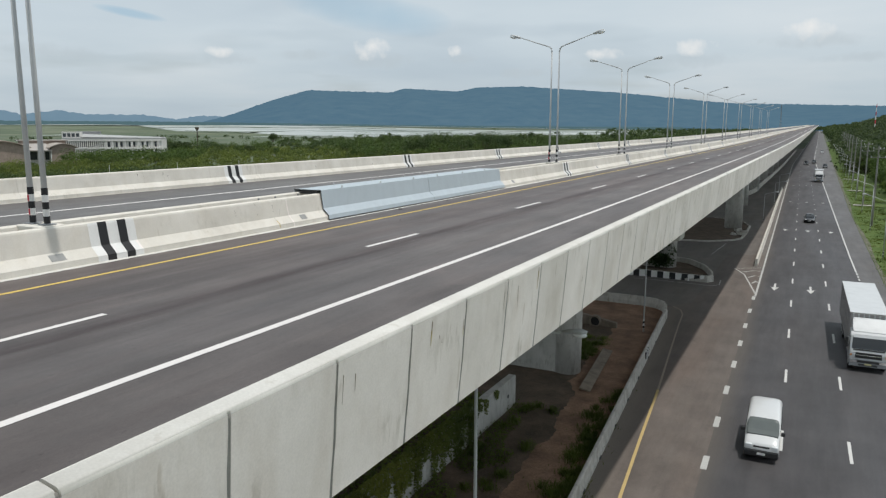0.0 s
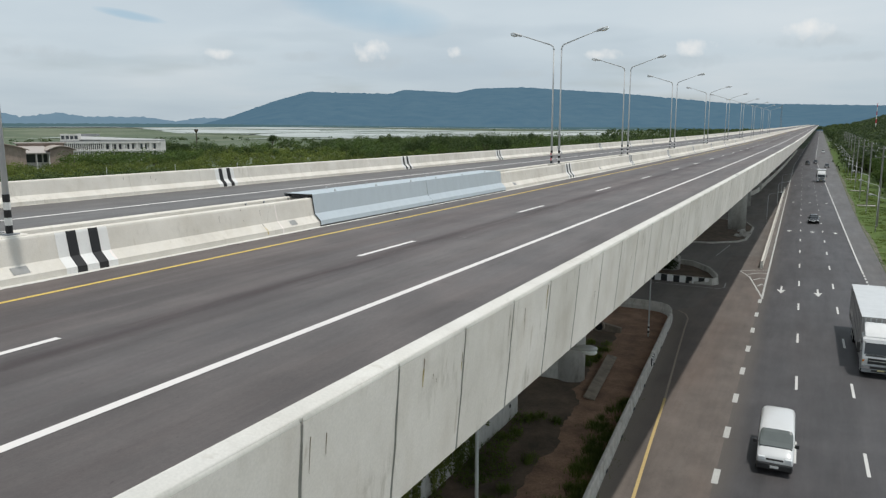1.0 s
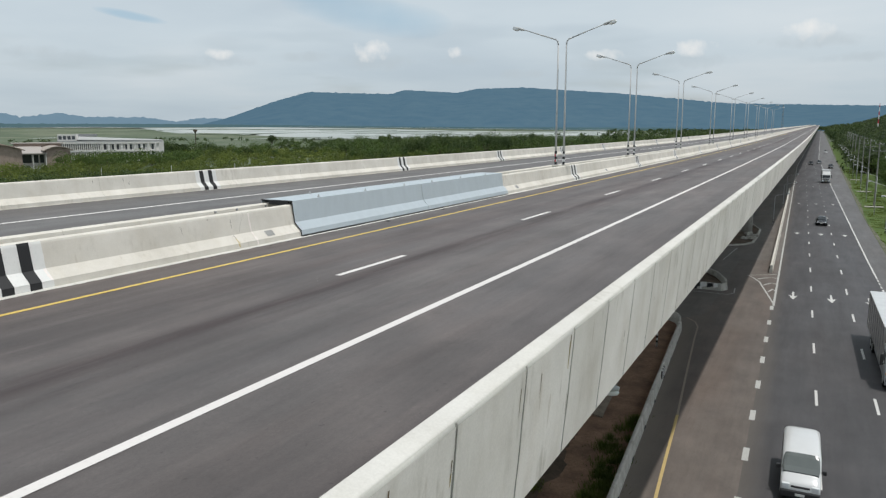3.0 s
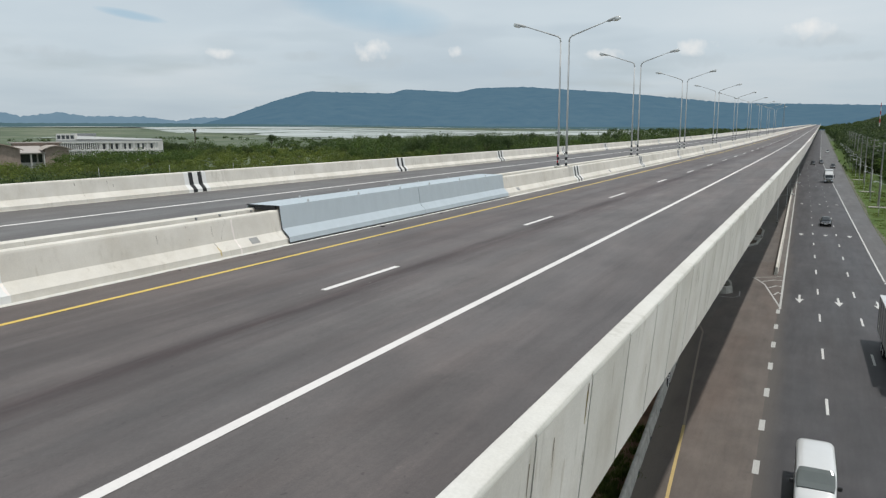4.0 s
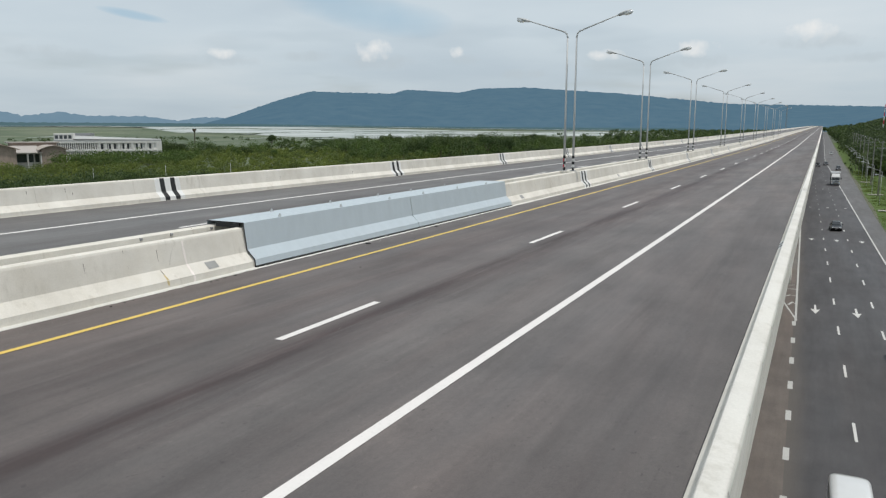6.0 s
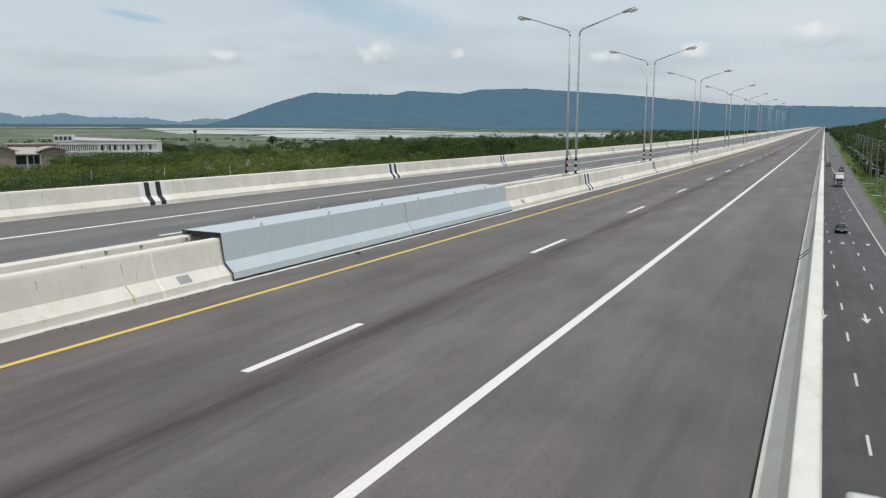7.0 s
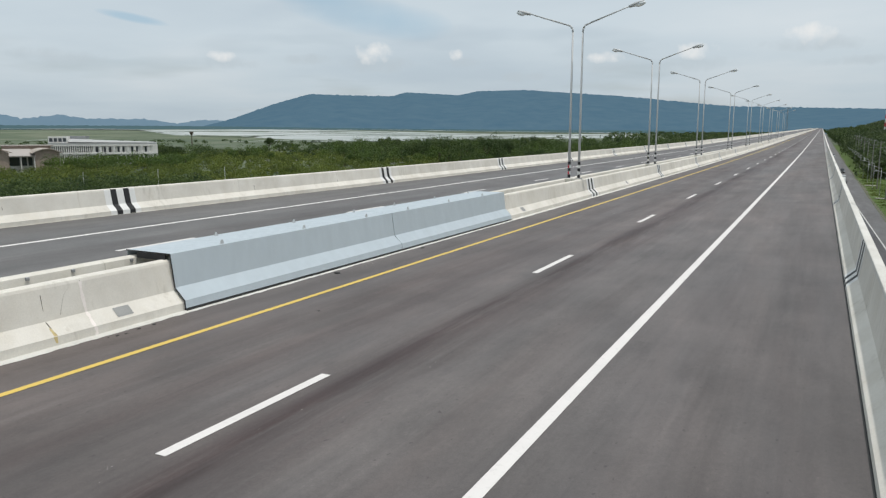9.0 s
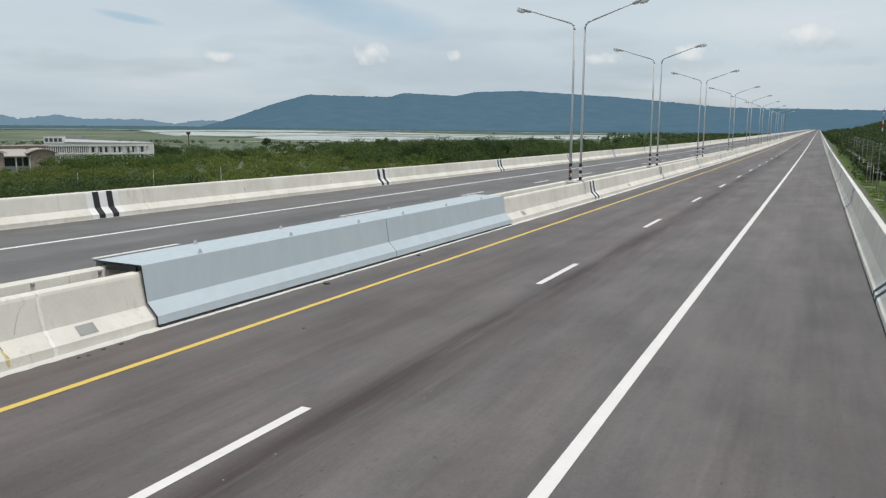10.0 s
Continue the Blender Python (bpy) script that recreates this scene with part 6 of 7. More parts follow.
def car(m, material, label, tall=0.0, name="car"):
    h = thing(name, m, label, "car", "traffic on the road")
    b = bmesh.new()
    t = tall
    loft(b, [(0.0, 0.72, 0.36, 0.62, 0.5), (0.12, 0.84, 0.27, 0.74 + t * 0.3, 0.42), (0.6, 0.9, 0.22, 0.84 + t * 0.4, 0.4), (1.35, 0.91, 0.2, 0.95 + t * 0.5, 0.4), (3.4, 0.91, 0.2, 0.98 + t * 0.5, 0.4), (4.3, 0.89, 0.24, 0.98 + t * 0.5, 0.42), (4.65, 0.8, 0.34, 0.9 + t * 0.4, 0.5)], 20)
    body = part("body", b, material, h, smooth=True)
    b = bmesh.new()
    loft(b, [(1.15, 0.72, 0.86 + t * 0.5, 0.96 + t * 0.5, 0.5), (1.5, 0.74, 0.86 + t * 0.5, 1.16 + t * 0.7, 0.45), (2.0, 0.7, 0.86 + t * 0.5, 1.39 + t, 0.42), (2.9, 0.69, 0.86 + t * 0.5, 1.42 + t, 0.42), (3.6, 0.68, 0.86 + t * 0.5, 1.27 + t, 0.45), (4.1, 0.66, 0.86 + t * 0.5, 1.0 + t * 0.6, 0.5)], 20)
    part("glasshouse", b, M_GLASS, body, "dark glass windows", smooth=True)
    b = bmesh.new()
    loft(b, [(1.95, 0.62, 1.34 + t, 1.405 + t, 0.5), (2.2, 0.64, 1.36 + t, 1.44 + t, 0.45), (2.9, 0.63, 1.38 + t, 1.445 + t, 0.45), (3.5, 0.6, 1.26 + t, 1.33 + t, 0.5)], 16)
    part("roof", b, material, body, smooth=True)
    for s in (-1, 1):
        part("headlight", box(bmesh.new(), (s * 0.62 - 0.17, -0.02, 0.55 + t * 0.3), (s * 0.62 + 0.17, 0.3, 0.7 + t * 0.3), 0.05, 2), M_LENS, body)
        part("mirror", box(bmesh.new(), (s * 0.97 - 0.1, 1.5, 0.92 + t * 0.5), (s * 0.97 + 0.1, 1.66, 1.06 + t * 0.5), 0.04, 2), material, body)
        for y in (0.85, 3.65):
            wheel(h, s * 0.8, y, 0.32, 0.21)
    part("grille", box(bmesh.new(), (-0.4, -0.03, 0.5), (0.4, 0.12, 0.66), 0.02), M_CHROME, body)
    part("number_plate", box(bmesh.new(), (-0.22, -0.05, 0.38), (0.22, -0.02, 0.49)), M_BANDWHITE, body)
    return h


def at_lane(a, y):
    return Matrix.Translation((a + skew(y), y, Z0 + road_rise(y) + 0.006)) @ Matrix.Rotation(-LEAN, 4, "Z")


lorry(at_lane(13.25, 40.5), "white box lorry with grey sides driving on the road", 12.4)
van(at_lane(7.1, 21.5))
car(at_lane(10.15, 131.5), M_SEDAN, "black saloon car on the lower road", 0.05)
lorry(at_lane(13.5, 243.0), "white box lorry far along the road", 6.0)
car(at_lane(10.0, 357.0), M_DARKCAR, "dark grey pickup far along the road", 0.35)
car(at_lane(13.3, 371.0), M_DARKCAR, "dark car far along the road beside a pickup", 0.25)
car(at_lane(16.9, 520.0), M_VAN, "white car stopped on the shoulder far away", 0.4)
car(at_lane(17.4, 331.0), M_DARKCAR, "dark pickup stopped on the road's shoulder", 0.4)

# ---- buildings beyond the scrub ----


def polar(az, r):
    return -math.sin(math.radians(az)) * r + 8.2, math.cos(math.radians(az)) * r - 17.8


def hall(az, r, yaw, w, d, wall_h, roof_h, label, roof):
    x, y = polar(az, r)
    h = thing("hall", Matrix.Translation((x, y, land(x, y) + 3.5)) @ Matrix.Rotation(radians(yaw), 4, "Z"), label, "building")
    n = 14
    bm = bmesh.new()
    arch = [(w / 2 * (-1 + 2 * i / n), wall_h - 0.3 + roof_h * math.cos((-1 + 2 * i / n) * 1.1) - roof_h * math.cos(1.15)) for i in range(n + 1)]
    outline = [(-w / 2, -5)] + arch + [(w / 2, -5)]
    lo = [bm.verts.new((a, -d / 2, b)) for a, b in outline]
    hi = [bm.verts.new((a, d / 2, b)) for a, b in outline]
    for i in range(len(outline)):
        bm.faces.new((lo[i], lo[(i + 1) % len(outline)], hi[(i + 1) % len(outline)], hi[i]))
    bm.faces.new(lo[::-1])
    bm.faces.new(hi)
    part("wall", bm, M_CLAD, h, "brown rendered gable wall")
    bm = bmesh.new()
    for i in range(n + 1):
        u = -1 + 2 * i / n
        z = wall_h + roof_h * math.cos(u * 1.15) - roof_h * math.cos(1.15)
        for yy, dz in ((-d / 2 - 1, 0), (d / 2 + 1, 0), (d / 2 + 1, -0.35), (-d / 2 - 1, -0.35)):
            bm.verts.new((u * (w / 2 + 1.2), yy, z + dz))
    bm.verts.ensure_lookup_table()
    for i in range(n):
        for k in range(4):
            bm.faces.new([bm.verts[j] for j in (i * 4 + k, i * 4 + (k + 1) % 4, i * 4 + 4 + (k + 1) % 4, i * 4 + 4 + k)])
    bm.faces.new([bm.verts[j] for j in (0, 1, 2, 3)])
    bm.faces.new([bm.verts[j] for j in (n * 4, n * 4 + 1, n * 4 + 2, n * 4 + 3)])
    part("roof", bm, roof, h, "pale brown curved sheet roof")
    return h


def school(az, r, yaw):
    """Long pale building: a wing of narrow bays, a wing bent back in an arc, and a shallow vaulted roof."""
    x, y = polar(az, r)
    h = thing("office_building", Matrix.Translation((x, y, land(x, y) + 2.2)) @ Matrix.Rotation(radians(yaw), 4, "Z"), "long pale three-storey building with fins and vaulted roof", "building")

    def front(u):
        """Line of the front: straight on the left, bending back on the right."""
        return -7.0 + 0.012 * max(0.0, u + 2.0) ** 2

    us = [-20.0 + 47.0 * i / 28 for i in range(29)]

    def ribbon(name, z0, z1, out, deep, material, label="", u0=-99, u1=99):
        bm = bmesh.new()
        rings = []
        for u in us:
            if u0 <= u <= u1:
                rings.append([bm.verts.new((u, front(u) + yy, zz)) for yy, zz in ((-out, z0), (deep, z0), (deep, z1), (-out, z1))])
        for r0, r1 in zip(rings, rings[1:]):
            for k in range(4):
                bm.faces.new((r0[k], r0[(k + 1) % 4], r1[(k + 1) % 4], r1[k]))
        bm.faces.new(rings[0][::-1])
        bm.faces.new(rings[-1])
        return part(name, bm, material, h, label)

    ribbon("wall", -4.5, 8.2, 0.0, 13.0, M_BUILD)
    # flat dark strips on the wall darken the gaps between the fins
    for z in (-0.2, 4.4):
        ribbon("dark_band", z, z + 2.9, 0.05, 0.2, M_WINDOW, "dark band on the wall behind the fins", -21, 1.2)
    for z in (3.4, 7.4):
        ribbon("floor_band", z, z + 0.8, 0.9, 0.3, M_BUILD)
    ribbon("parapet", 8.2, 8.9, 0.7, 12.0, M_ROOFGREY)
    bm = bmesh.new()
    rings = []
    for u in us[2:]:
        rings.append([bm.verts.new((u, front(u) + yy, 8.9 + (2.6 - 0.045 * (u + 20)) * math.sin(math.pi * (k + 0.4) / 9.4) ** 0.7)) for k, yy in enumerate([1.0 + 1.25 * q for q in range(10)])])
    for r0, r1 in zip(rings, rings[1:]):
        for k in range(9):
            bm.faces.new((r0[k], r0[k + 1], r1[k + 1], r1[k]))
    bm.faces.new(rings[0])
    bm.faces.new(rings[-1])
    part("vaulted_roof", bm, M_ROOFGREY, h, "pale grey vaulted sheet roof", smooth=True)
    frame_ = part("roof_frame", box(bmesh.new(), (-20.2, -6.4, 8.9), (-11.2, -2.6, 12.2), 0.05), M_BUILD, h)
    for k in range(4):
        part("opening", box(bmesh.new(), (-19.6 + 2.1 * k, -6.5, 9.6), (-18.1 + 2.1 * k, -5.5, 11.4)), M_WINDOW, frame_)
    part("plant_room", box(bmesh.new(), (-15, 0, 11.0), (-4, 5, 12.4), 0.05), M_DULL, h)
    for k in range(46):
        u = -19.8 + k
        left = u < 1.0
        if left or k % 3 == 0:
            w = 0.22 if left else 0.55
            part("fin", box(bmesh.new(), (u - w, front(u) - 0.75, -4.5 if left else 3.4), (u + w, front(u) + 0.1, 8.2), 0.02), M_BUILD, h)
    for k in range(23):
        u = -19.2 + 1.95 * k
        for z0, z1 in ((-0.2, 2.9), (4.4, 7.1)):
            part("window", box(bmesh.new(), (u - 0.75, front(u) - 0.12, z0), (u + 0.75, front(u) + 0.5, z1)), M_WINDOW, h)
    return h


school(52.0, 425, 38)
hall(58.9, 360, 62, 22, 26, 5.2, 4.6, "brown curved-roof hall beyond the trees", M_CLAD)
annexed = hall(55.05, 380, 62, 9.5, 24, 4.4, 3.2, "brown arched hall with a pale lean-to porch", M_ROOF)
part("rear_wall", box(bmesh.new(), (-15.0, 12.2, -5), (4.2, 19, 7.0), 0.05), M_CLAD, annexed, "brown rear block")
part("flat_roof", box(bmesh.new(), (-16.2, 11.4, 7.0), (5.2, 20, 7.55), 0.06), M_ROOFPALE, annexed, "pale flat roof behind")
bm = bmesh.new()
q = [bm.verts.new(p) for p in ((-15.2, -12.6, 3.3), (-4.3, -12.6, 3.3), (-4.3, 11.9, 5.9), (-15.2, 11.9, 5.9))]
q += [bm.verts.new((v.co.x, v.co.y, v.co.z - 0.35)) for v in q]
for f in ((0, 1, 2, 3), (7, 6, 5, 4), (0, 4, 5, 1), (1, 5, 6, 2), (2, 6, 7, 3), (3, 7, 4, 0)):
    bm.faces.new([q[k] for k in f])
part("porch_roof", bm, M_ROOFPALE, annexed, "pale sloping porch roof")
part("porch_wall", box(bmesh.new(), (-14.6, -8.5, -5), (-4.75, 11.9, 3.2), 0.04), M_BUILD, annexed, "white porch wall")
# openings as dark blocks on the wall: their unlit depth is colour only
for x0, x1 in ((-14.0, -10.2), (-9.4, -7.6), (-7.0, -5.4)):
    part("porch_opening", box(bmesh.new(), (x0, -8.56, -1.0), (x1, -8.3, 2.6)), M_WINDOW, annexed, "dark porch opening")
for x in (-14.9, -10.0, -5.0):
    part("porch_column", box(bmesh.new(), (x - 0.2, -12.2, -5), (x + 0.2, -11.8, 3.2), 0.03), M_BUILD, annexed)
tx, ty = polar(45.88, 580)
tower = thing("water_tower", Matrix.Translation((tx, ty, land(tx, ty))), "thin dark water tower above the trees", "water tower")
part("shaft", rod(bmesh.new(), (0, 0, 0), (0, 0, 14.2), 0.42, 0.34, 10), M_BARK, tower)
bm = bmesh.new()
rod(bm, (0, 0, 13.6), (0, 0, 15.2), 0.4, 1.55, 12)
rod(bm, (0, 0, 15.2), (0, 0, 16.2), 1.55, 1.4, 12)
part("tank", bm, M_BARK, tower)
for az, r in ((52.0, 215), (47.4, 225), (43.0, 235)):
    x, y = polar(az, r)
    p = thing("marker_post", Matrix.Translation((x, y, land(x, y))), "thin pale post standing in the scrub", "post", "posts in the scrub")
    part("post", rod(bmesh.new(), (0, 0, 0), (0, 0, 7.2), 0.07, 0.06, 6), M_BANDWHITE, p)

# ---- plants ----
rng = np.random.default_rng(7)


def leaf_mesh(name, centres, sizes, material, flat=0.5, out=None):
    """Many small four-cornered leaves or clumps, each turned its own way or loosely outwards."""
    n = len(centres)
    nrm = rng.normal(size=(n, 3))
    if out is None:
        nrm[:, 2] = np.abs(nrm[:, 2]) + flat
    else:
        nrm = nrm * 0.6 + out * 1.2
    nrm /= np.linalg.norm(nrm, axis=1)[:, None]
    t = np.cross(nrm, rng.normal(size=(n, 3)))
    t /= np.linalg.norm(t, axis=1)[:, None]
    b = np.cross(nrm, t)
    s = sizes[:, None]
    k = rng.uniform(0.55, 1.0, size=(n, 1))
    v = np.stack([centres - t * s, centres - b * s * k, centres + t * s * 0.9, centres + b * s * k * 0.9], axis=1).reshape(-1, 3)
    me = bpy.data.meshes.new(name)
    me.vertices.add(4 * n)
    me.vertices.foreach_set("co", v.astype(np.float32).ravel())
    me.loops.add(4 * n)
    me.loops.foreach_set("vertex_index", np.arange(4 * n, dtype=np.int32))
    me.polygons.add(n)
    me.polygons.foreach_set("loop_start", np.arange(0, 4 * n, 4, dtype=np.int32))
    me.update(calc_edges=True)
    me.materials.append(material)
    return me


def crown_points(x, y, z, height, width, n, lobes=6):
    """Leaf places of one tree: several lobes round a stem, denser outside."""
    c = np.stack([rng.normal(0, width * 0.2, lobes), rng.normal(0, width * 0.2, lobes), height * rng.uniform(0.36, 0.78, lobes)], axis=1)
    r = width * rng.uniform(0.24, 0.4, lobes)
    pick = rng.integers(0, lobes, n)
    d = rng.normal(size=(n, 3))
    d[:, 2] += 0.25
    d /= np.linalg.norm(d, axis=1)[:, None]
    p = c[pick] + d * (r[pick] * rng.uniform(0.6, 1.05, n))[:, None] * np.array([1, 1, 0.8])
    p[:, 2] = np.maximum(p[:, 2], height * 0.12)
    return p + np.array([x, y, z]), d


def stem_mesh(rows):
    """Stems as three-sided tapered prisms: (x, y, z, height, radius)."""
    v, f = [], []
    for x, y, z, hh, r in rows:
        o = len(v)
        for zz, rr in ((z - 0.2, r), (z + hh, r * 0.35)):
            v += [(x + rr * math.cos(a), y + rr * math.sin(a), zz) for a in (0.0, 2.09, 4.19)]
        f += [(o + i, o + (i + 1) % 3, o + 3 + (i + 1) % 3, o + 3 + i) for i in range(3)]
    return mesh_of("stems", v, f)


def wood(name, sites, per, leaf, material, label):
    """One stand of scrub or trees: sites are (x, y, height, width)."""
    pts, outs, sz, stems = [], [], [], []
    for x, y, hh, w in sites:
        z = land(x, y)
        places, ways = crown_points(x, y, z, hh, w, per)
        pts.append(places)
        outs.append(ways)
        sz.append(rng.uniform(0.6, 1.25, per) * leaf)
        stems.append((x, y, z, hh * 0.7, 0.09 + hh * 0.012))
    ob = part(name, leaf_mesh(name, np.concatenate(pts), np.concatenate(sz), material, 0.5, np.concatenate(outs)), material)
    tagged(ob, label, "trees", kind="stuff")
    st = part("stems", stem_mesh(stems), M_BARK, ob)
    tagged(st, kind="stuff")


def sites(r0, r1, az0, az1, gap, hts, keep=1.0, wide=(0.8, 1.25)):
    out = []
    area = 0.5 * math.radians(az1 - az0) * (r1 * r1 - r0 * r0)
    for _ in range(int(area / gap ** 2 * keep)):
        r, az = math.sqrt(rng.uniform(r0 * r0, r1 * r1)), rng.uniform(az0, az1)
        x, y = polar(az, r)
        if x > -62 - 0.02 * y:
            continue
        lush = 0.5 + 0.5 * noise.noise(Vector((x * 0.012, y * 0.012, 3.0)))
        hh = hts[0] + (hts[1] - hts[0]) * min(1.0, max(0.0, lush + rng.normal(0, 0.22)))
        ok = True
        for baz, br, bw in ((51.9, 425, 4.4), (58.6, 360, 3.4), (55.6, 395, 3.2)):
            if abs(az - baz) < bw and br - 22 < r < br + 20:
                ok = False
        if ok:
            out.append((x, y, hh, hh * rng.uniform(*wide)))
    return out


def mixed(r0, r1, az0, az1, gap, low, high, wide, keep=1.0):
    """Trees of very uneven height: many low, a few tall."""
    out = []
    for x, y, hh, w in sites(r0, r1, az0, az1, gap, (1.0, 1.0), keep):
        h = low + (high - low) * rng.uniform(0, 1) ** 2.4
        out.append((x, y, h, h * rng.uniform(*wide)))
    return out


wood("young_trees", sites(165, 222, 44, 66, 4.6, (5.2, 7.2), 1.0, (0.95, 1.3)), 300, 0.24, M_LEAFDARK, "rounded dark young trees standing close together")
wood("scrub", mixed(110, 330, 20, 45, 4.4, 1.6, 4.8, (1.0, 1.8)) + mixed(222, 340, 45, 66, 4.6, 1.6, 4.8, (1.0, 1.8)), 150, 0.25, M_LEAF, "dense bright green scrub below the viaduct")
wood("pale_scrub", mixed(100, 190, 22, 45, 4.0, 1.0, 2.4, (1.4, 2.4)), 130, 0.2, M_LEAFPALE, "low yellowish-green scrub beside the viaduct")
wood("scrub_middle", mixed(330, 540, 4, 66, 6.0, 1.6, 5.0, (1.2, 2.0)), 90, 0.36, M_LEAF, "green scrub and small trees on the plain")
wood("trees_before_building", mixed(345, 400, 46, 61, 5.6, 5.5, 8.0, (1.0, 1.5)), 170, 0.34, M_LEAFYOUNG, "green trees standing close before the buildings")
wood("woods_far", mixed(600, 900, 2, 40, 13, 2.0, 6.0, (1.4, 2.4), 0.5), 70, 0.7, M_LEAFDARK, "scattered dark trees on the flat field")
tall = mixed(360, 600, 5, 34, 9.5, 4.5, 13.5, (0.9, 1.4)) + mixed(430, 600, 34, 49, 10, 2.8, 10.0, (1.1, 1.6), 0.5) + mixed(450, 600, 55, 66, 14, 4.0, 7.0, (1.1, 1.6))
wood("tall_trees", tall[::2], 420, 0.34, M_LEAFDARK, "taller dark round-crowned trees standing out of the scrub")
wood("green_trees", tall[1::2], 420, 0.34, M_LEAFYOUNG, "taller mid-green trees standing out of the scrub")
shore = []
for _ in range(110):
    az, r = rng.uniform(1, 58), rng.uniform(900, 1080)
    x, y = polar(az, r)
    shore.append((x, y, rng.uniform(1.5, 4.0), rng.uniform(5, 10)))
wood("shore_trees", shore, 30, 1.0, M_LEAFDARK, "low trees scattered along the lake shore")

# tall woods left of the viaduct far ahead, and those that close the view where the road ends
belt = []
for _ in range(620):
    y = rng.uniform(480, 2500)
    x = -38 - 0.03 * y - abs(rng.normal(0, 1)) * (40 + 0.06 * y)
    hh = (6 + 9 * rng.uniform(0, 1) ** 1.8) if y < 1400 else rng.uniform(5, 10)
    belt.append((x, y, hh, hh * rng.uniform(0.8, 1.2)))
wood("woods_beside_viaduct", belt, 150, 0.75, M_LEAFDARK, "dark tall trees beside the viaduct far ahead")
end = []
for _ in range(420):
    y = rng.uniform(900, 2560)
    end.append((20 + abs(rng.normal(0, 1)) * 18, y, rng.uniform(8, 13), rng.uniform(8, 12)))
for _ in range(90):
    end.append((rng.uniform(-60, 50), rng.uniform(2605, 2680), rng.uniform(11, 17), rng.uniform(10, 15)))
wood("woods_at_the_end", end, 130, 0.9, M_LEAFDARK, "dark trees closing in where the road ends")

# trees and bushes on the right-hand verge and the hill behind
near = []
for _ in range(300):
    y = rng.uniform(70, 420)
    x = 25.6 + abs(rng.normal(0, 7.0)) + 0.002 * y
    near.append((x, y, rng.uniform(5.0, 10.5), rng.uniform(5.0, 9.0)))
wood("verge_trees", near, 300, 0.36, M_LEAFYOUNG, "green trees and bushes behind the grass verge")
hill = []
for _ in range(2300):
    y = 300 + 1500 * rng.uniform(0, 1) ** 1.3
    x = 20 + (0.115 * y) * rng.uniform(0, 1)
    hill.append((x, y, rng.uniform(6, 11), rng.uniform(7, 11)))
wood("hill_trees", hill, 110, 0.7, M_LEAFHILL, "dense dark trees covering the hillside")


def tree(m, height, width, leaves, leaf, material, label, group):
    """One tree: a bent tapered trunk that forks into limbs, and a crown of leaf clumps in uneven lobes."""
    h = thing("tree", m, label, "tree", group)
    bm = bmesh.new()
    fork = height * rng.uniform(0.28, 0.38)
    bend = rng.normal(0, 0.02 * height, 2)
    r0 = 0.022 * height
    pipe(bm, [(0, 0, -0.3), (bend[0] * 0.4, bend[1] * 0.4, fork * 0.55), (bend[0], bend[1], fork)], [r0 * 1.25, r0, r0 * 0.8], 7)
    tips = []
    for k in range(5):
        a = k * 1.257 + rng.uniform(-0.4, 0.4)
        q = width * rng.uniform(0.16, 0.3)
        tip = Vector((bend[0] + q * math.cos(a), bend[1] + q * math.sin(a), height * rng.uniform(0.5, 0.76)))
        mid = Vector((bend[0], bend[1], fork)).lerp(tip, 0.5) + Vector((0, 0, 0.04 * height))
        pipe(bm, [(bend[0], bend[1], fork), mid, tip], [r0 * 0.6, r0 * 0.4, r0 * 0.15], 6)
        tips.append(tip)
    tips.append(Vector((bend[0], bend[1], height * 0.8)))
    part("trunk", bm, M_BARK, h)
    c = np.array([tuple(t) for t in tips])
    r = width * rng.uniform(0.2, 0.32, len(tips))
    pick = rng.integers(0, len(tips), leaves)
    d = rng.normal(size=(leaves, 3))
    d[:, 2] += 0.2
    d /= np.linalg.norm(d, axis=1)[:, None]
    p = c[pick] + d * (r[pick] * rng.uniform(0.55, 1.08, leaves))[:, None] * np.array([1, 1, 0.82])
    part("crown", leaf_mesh("crown", p, rng.uniform(0.6, 1.25, leaves) * leaf, material, 0.5, d), material, h)
    return h


# the trees that stand out of the scrub, and the nearest on the verge
stand = ((48.6, 455, 8.5, 11), (48.0, 470, 9.0, 12), (47.3, 460, 8.4, 11), (46.7, 480, 7.5, 10), (40.4, 560, 13.0, 9), (32.0, 520, 12.5, 10), (31.4, 530, 13.5, 11), (30.8, 525, 12.0, 10), (24.6, 560, 13.5, 11), (21.2, 500, 13, 12), (20.4, 505, 14, 13), (19.6, 510, 12.5, 12), (14.0, 560, 13, 10),
         (29.4, 400, 11.5, 13), (28.5, 415, 13.0, 14), (27.5, 395, 14.0, 15), (26.6, 410, 14.5, 15), (25.6, 400, 13.5, 14), (24.0, 405, 14.0, 16), (23.0, 415, 13.0, 15), (22.2, 400, 12.5, 13))
for az, r, hh, w in stand:
    x, y = polar(az, r)
    tree(Matrix.Translation((x, y, land(x, y))), hh, w, 1300, 0.36, M_LEAFDARK, "dark round-crowned tree rising out of the scrub", "trees in the scrub")
for k in range(22):
    y = 74 + 9.5 * k + rng.uniform(-3, 3)
    x = 24.0 + rng.uniform(0, 5.0)
    hh = rng.uniform(5.5, 9.5)
    tree(Matrix.Translation((x, y, land(x, y))), hh, hh * rng.uniform(0.8, 1.1), 1100, 0.24, M_LEAFYOUNG, "green broad-leaved tree behind the grass verge", "trees on the verge")


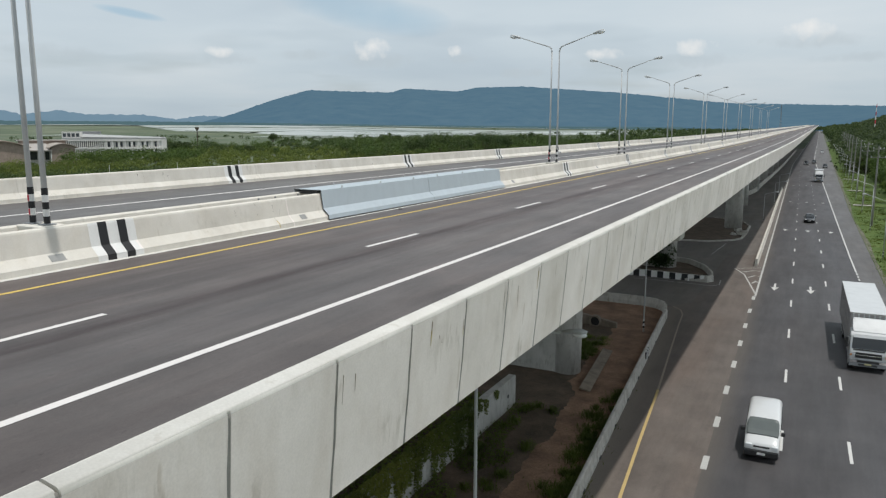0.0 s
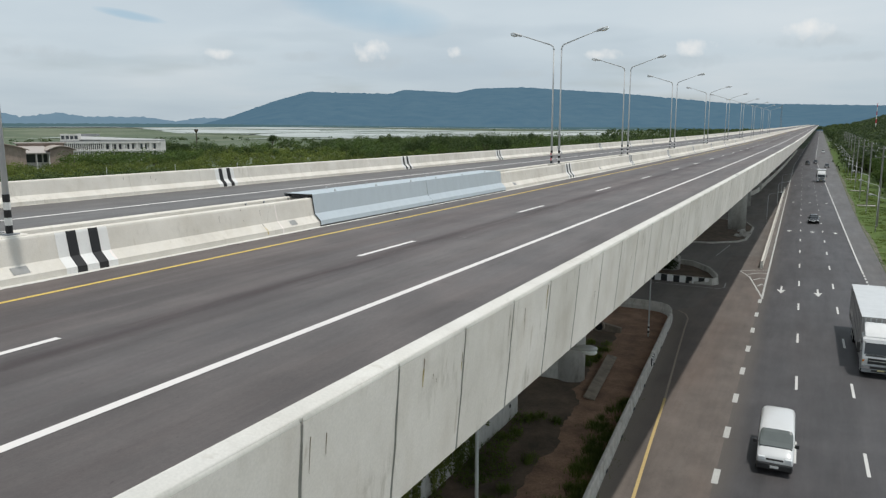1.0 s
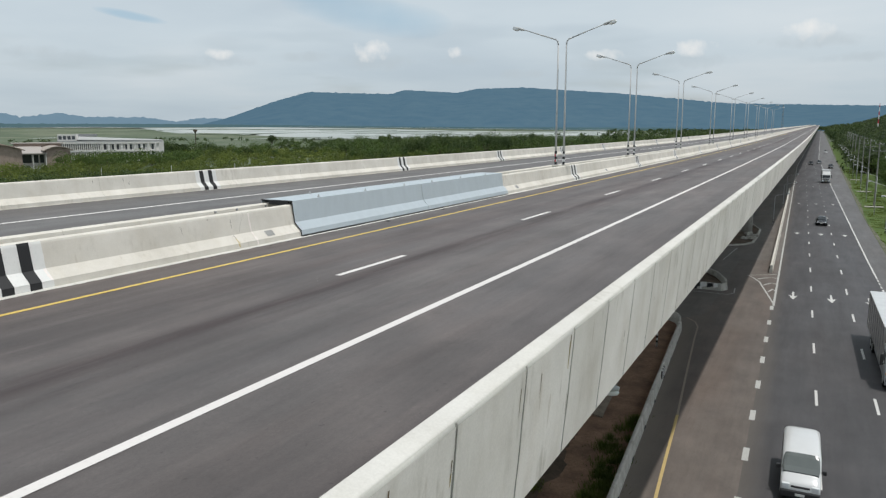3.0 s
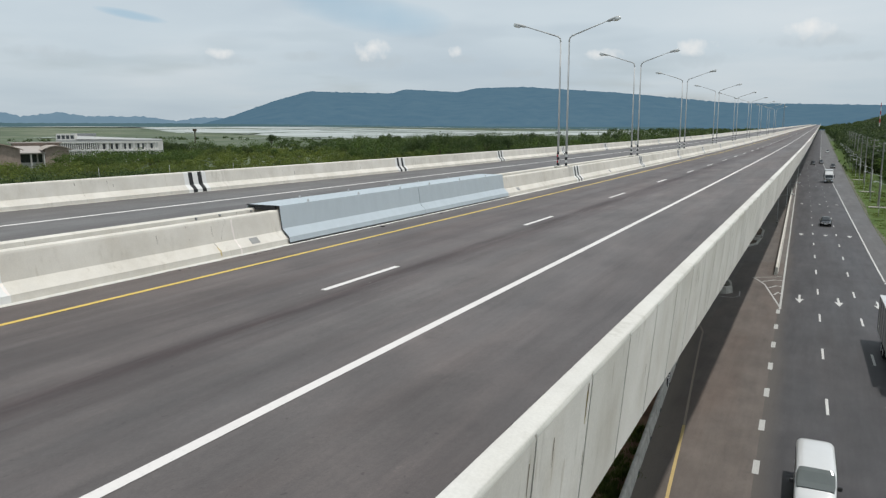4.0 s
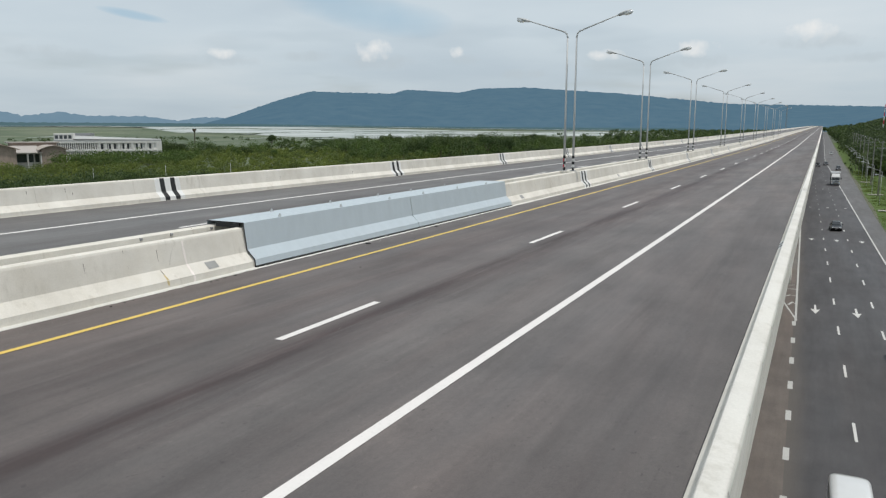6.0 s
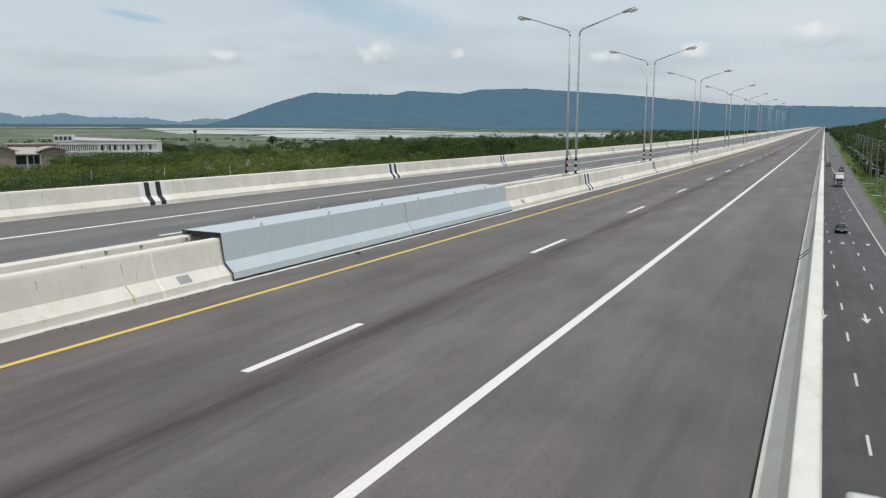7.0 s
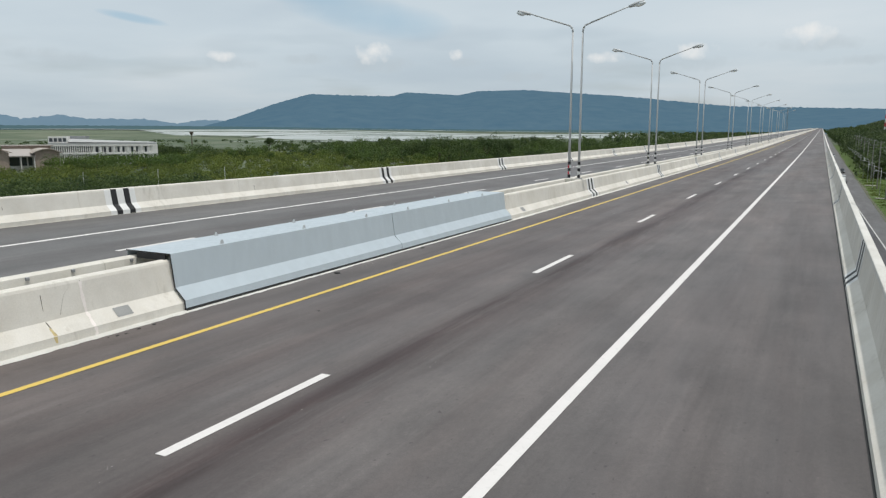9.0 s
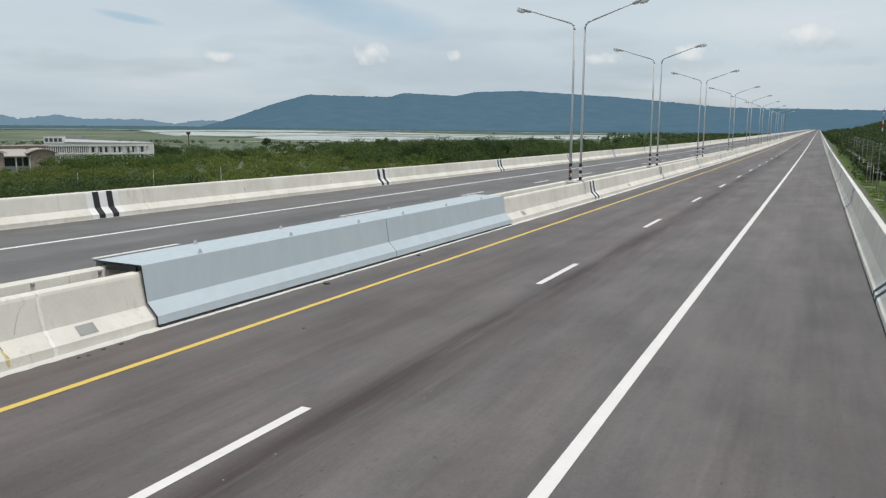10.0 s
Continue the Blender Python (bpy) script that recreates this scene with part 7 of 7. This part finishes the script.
bush = np.concatenate([crown_points(-9.2 + dx, 73.2 + dy, land(-9, 73) + 0.2, hh, hh * 1.3, 1500, 5)[0] for dx, dy, hh in ((0.0, 0.0, 3.0), (-1.8, 1.0, 2.6), (1.2, 0.4, 2.0))])
ob = part("bush", leaf_mesh("bush", bush, rng.uniform(0.06, 0.16, len(bush)), M_LEAFDARK, 0.3), M_LEAFDARK)
tagged(ob, "dark leafy bush growing on the island by the pier", "bush")


def tufts(name, spots, blades, tall_, label, material, wide=0.022):
    """Grassy clumps: thin tapering blades that lean outwards from their foot; spots are (x, y, radius)."""
    v, f = [], []
    for x, y, rad in spots:
        for _ in range(blades):
            a, q = rng.uniform(0, 6.283), abs(rng.normal(0, 0.5)) * rad
            px, py = x + q * math.cos(a), y + q * math.sin(a)
            z, hh = ground_z(px, py), tall_ * rng.uniform(0.4, 1.0) * max(0.35, 1.1 - 0.5 * q / rad)
            lean, b = hh * rng.uniform(0.15, 0.7), a + rng.normal(0, 0.8)
            dx, dy, c = math.cos(b) * lean, math.sin(b) * lean, rng.uniform(0, 6.283)
            wx, wy = wide * math.cos(c), wide * math.sin(c)
            o = len(v)
            v += [(px - wx, py - wy, z), (px + wx, py + wy, z), (px + dx * 0.45 + wx, py + dy * 0.45 + wy, z + hh * 0.65), (px + dx * 0.45 - wx, py + dy * 0.45 - wy, z + hh * 0.65), (px + dx, py + dy, z + hh * 0.9)]
            f += [(o, o + 1, o + 2, o + 3), (o + 3, o + 2, o + 4)]
    ob = part(name, mesh_of(name, v, f), material)
    tagged(ob, label, "weeds", kind="stuff")


vine = np.stack([rng.uniform(-7.94, -7.7, 34000), rng.uniform(-6, 21.0, 34000), Z0 + 1.8 - 2.0 * rng.uniform(0, 1, 34000) ** 1.3], axis=1)
over = np.stack([rng.uniform(-8.5, -7.9, 9000), rng.uniform(-6, 18.5, 9000), Z0 + 1.78 + 0.12 * rng.uniform(0, 1, 9000)], axis=1)
vine = vine[[noise.noise(Vector((0.0, p[1] * 1.9, p[2] * 0.25))) + 0.5 * noise.noise(Vector((4.0, p[1] * 0.3, 0.0))) > (-0.5 if p[1] < 18.0 else 0.15) + 0.42 * (Z0 + 1.75 - p[2]) for p in vine]]
vine = np.concatenate([vine, over])
ob = part("creeper", leaf_mesh("creeper", vine, rng.uniform(0.03, 0.08, len(vine)), M_LEAFPALE, 0.0), M_LEAFPALE)
tagged(ob, "green creeper hanging over the shaded retaining wall", "plants", kind="stuff")
behind = np.stack([rng.uniform(-19, -8.6, 26000), rng.uniform(-8, 24, 26000), rng.uniform(0.0, 0.55, 26000) ** 1.5], axis=1)
behind = behind[[noise.noise(Vector((p[0] * 0.4, p[1] * 0.3, 5.0))) > -0.25 for p in behind]]
behind[:, 2] += np.array([ground_z(p[0], p[1]) + 0.03 for p in behind])
ob = part("undergrowth", leaf_mesh("undergrowth", behind, rng.uniform(0.05, 0.13, len(behind)), M_LEAF, 0.3), M_LEAF)
tagged(ob, "dark low undergrowth in the shade behind the wall", "plants", kind="stuff")
bottom = np.stack([rng.uniform(-7.8, -4.6, 15000), rng.uniform(-6, 23.5, 15000), rng.uniform(0.0, 0.6, 15000) ** 1.6], axis=1)
bottom = bottom[[noise.noise(Vector((p[0] * 0.7, p[1] * 0.35, 9.0))) > -0.12 + 0.35 * (p[0] + 6.6) for p in bottom]]
bottom[:, 2] += np.array([ground_z(p[0], p[1]) + 0.04 for p in bottom])
ob = part("ditch_weeds", leaf_mesh("ditch_weeds", bottom, rng.uniform(0.03, 0.085, len(bottom)), M_LEAF, 0.2), M_LEAF)
tagged(ob, "low green weeds over the damp earth by the wall", "weeds", kind="stuff")
weedy = [(rng.uniform(-7.5, -5.0) + 0.03 * (20 - y), y, rng.uniform(0.35, 0.8)) for y in rng.uniform(-4, 24, 34)]
weedy += [(-0.62 - 0.0707 * (y - 11.85) - abs(rng.normal(0.8, 0.55)), y, rng.uniform(0.25, 0.95)) for y in np.concatenate([rng.uniform(11, 24, 62), rng.uniform(24, 30, 8)])]
weedy += [(rng.uniform(-9, -6.4), y, rng.uniform(0.4, 0.8)) for y in rng.uniform(34, 41, 26)]
tufts("weeds", weedy, 130, 0.5, "dark green grassy weeds growing on the shaded earth", M_LEAF, 0.011)
tufts("verge_grass", [(rng.uniform(16.4, 21.8), y, 2.2) for y in rng.uniform(70, 330, 460)], 40, 0.16, "short green grass on the verge", M_BLADE, 0.05)
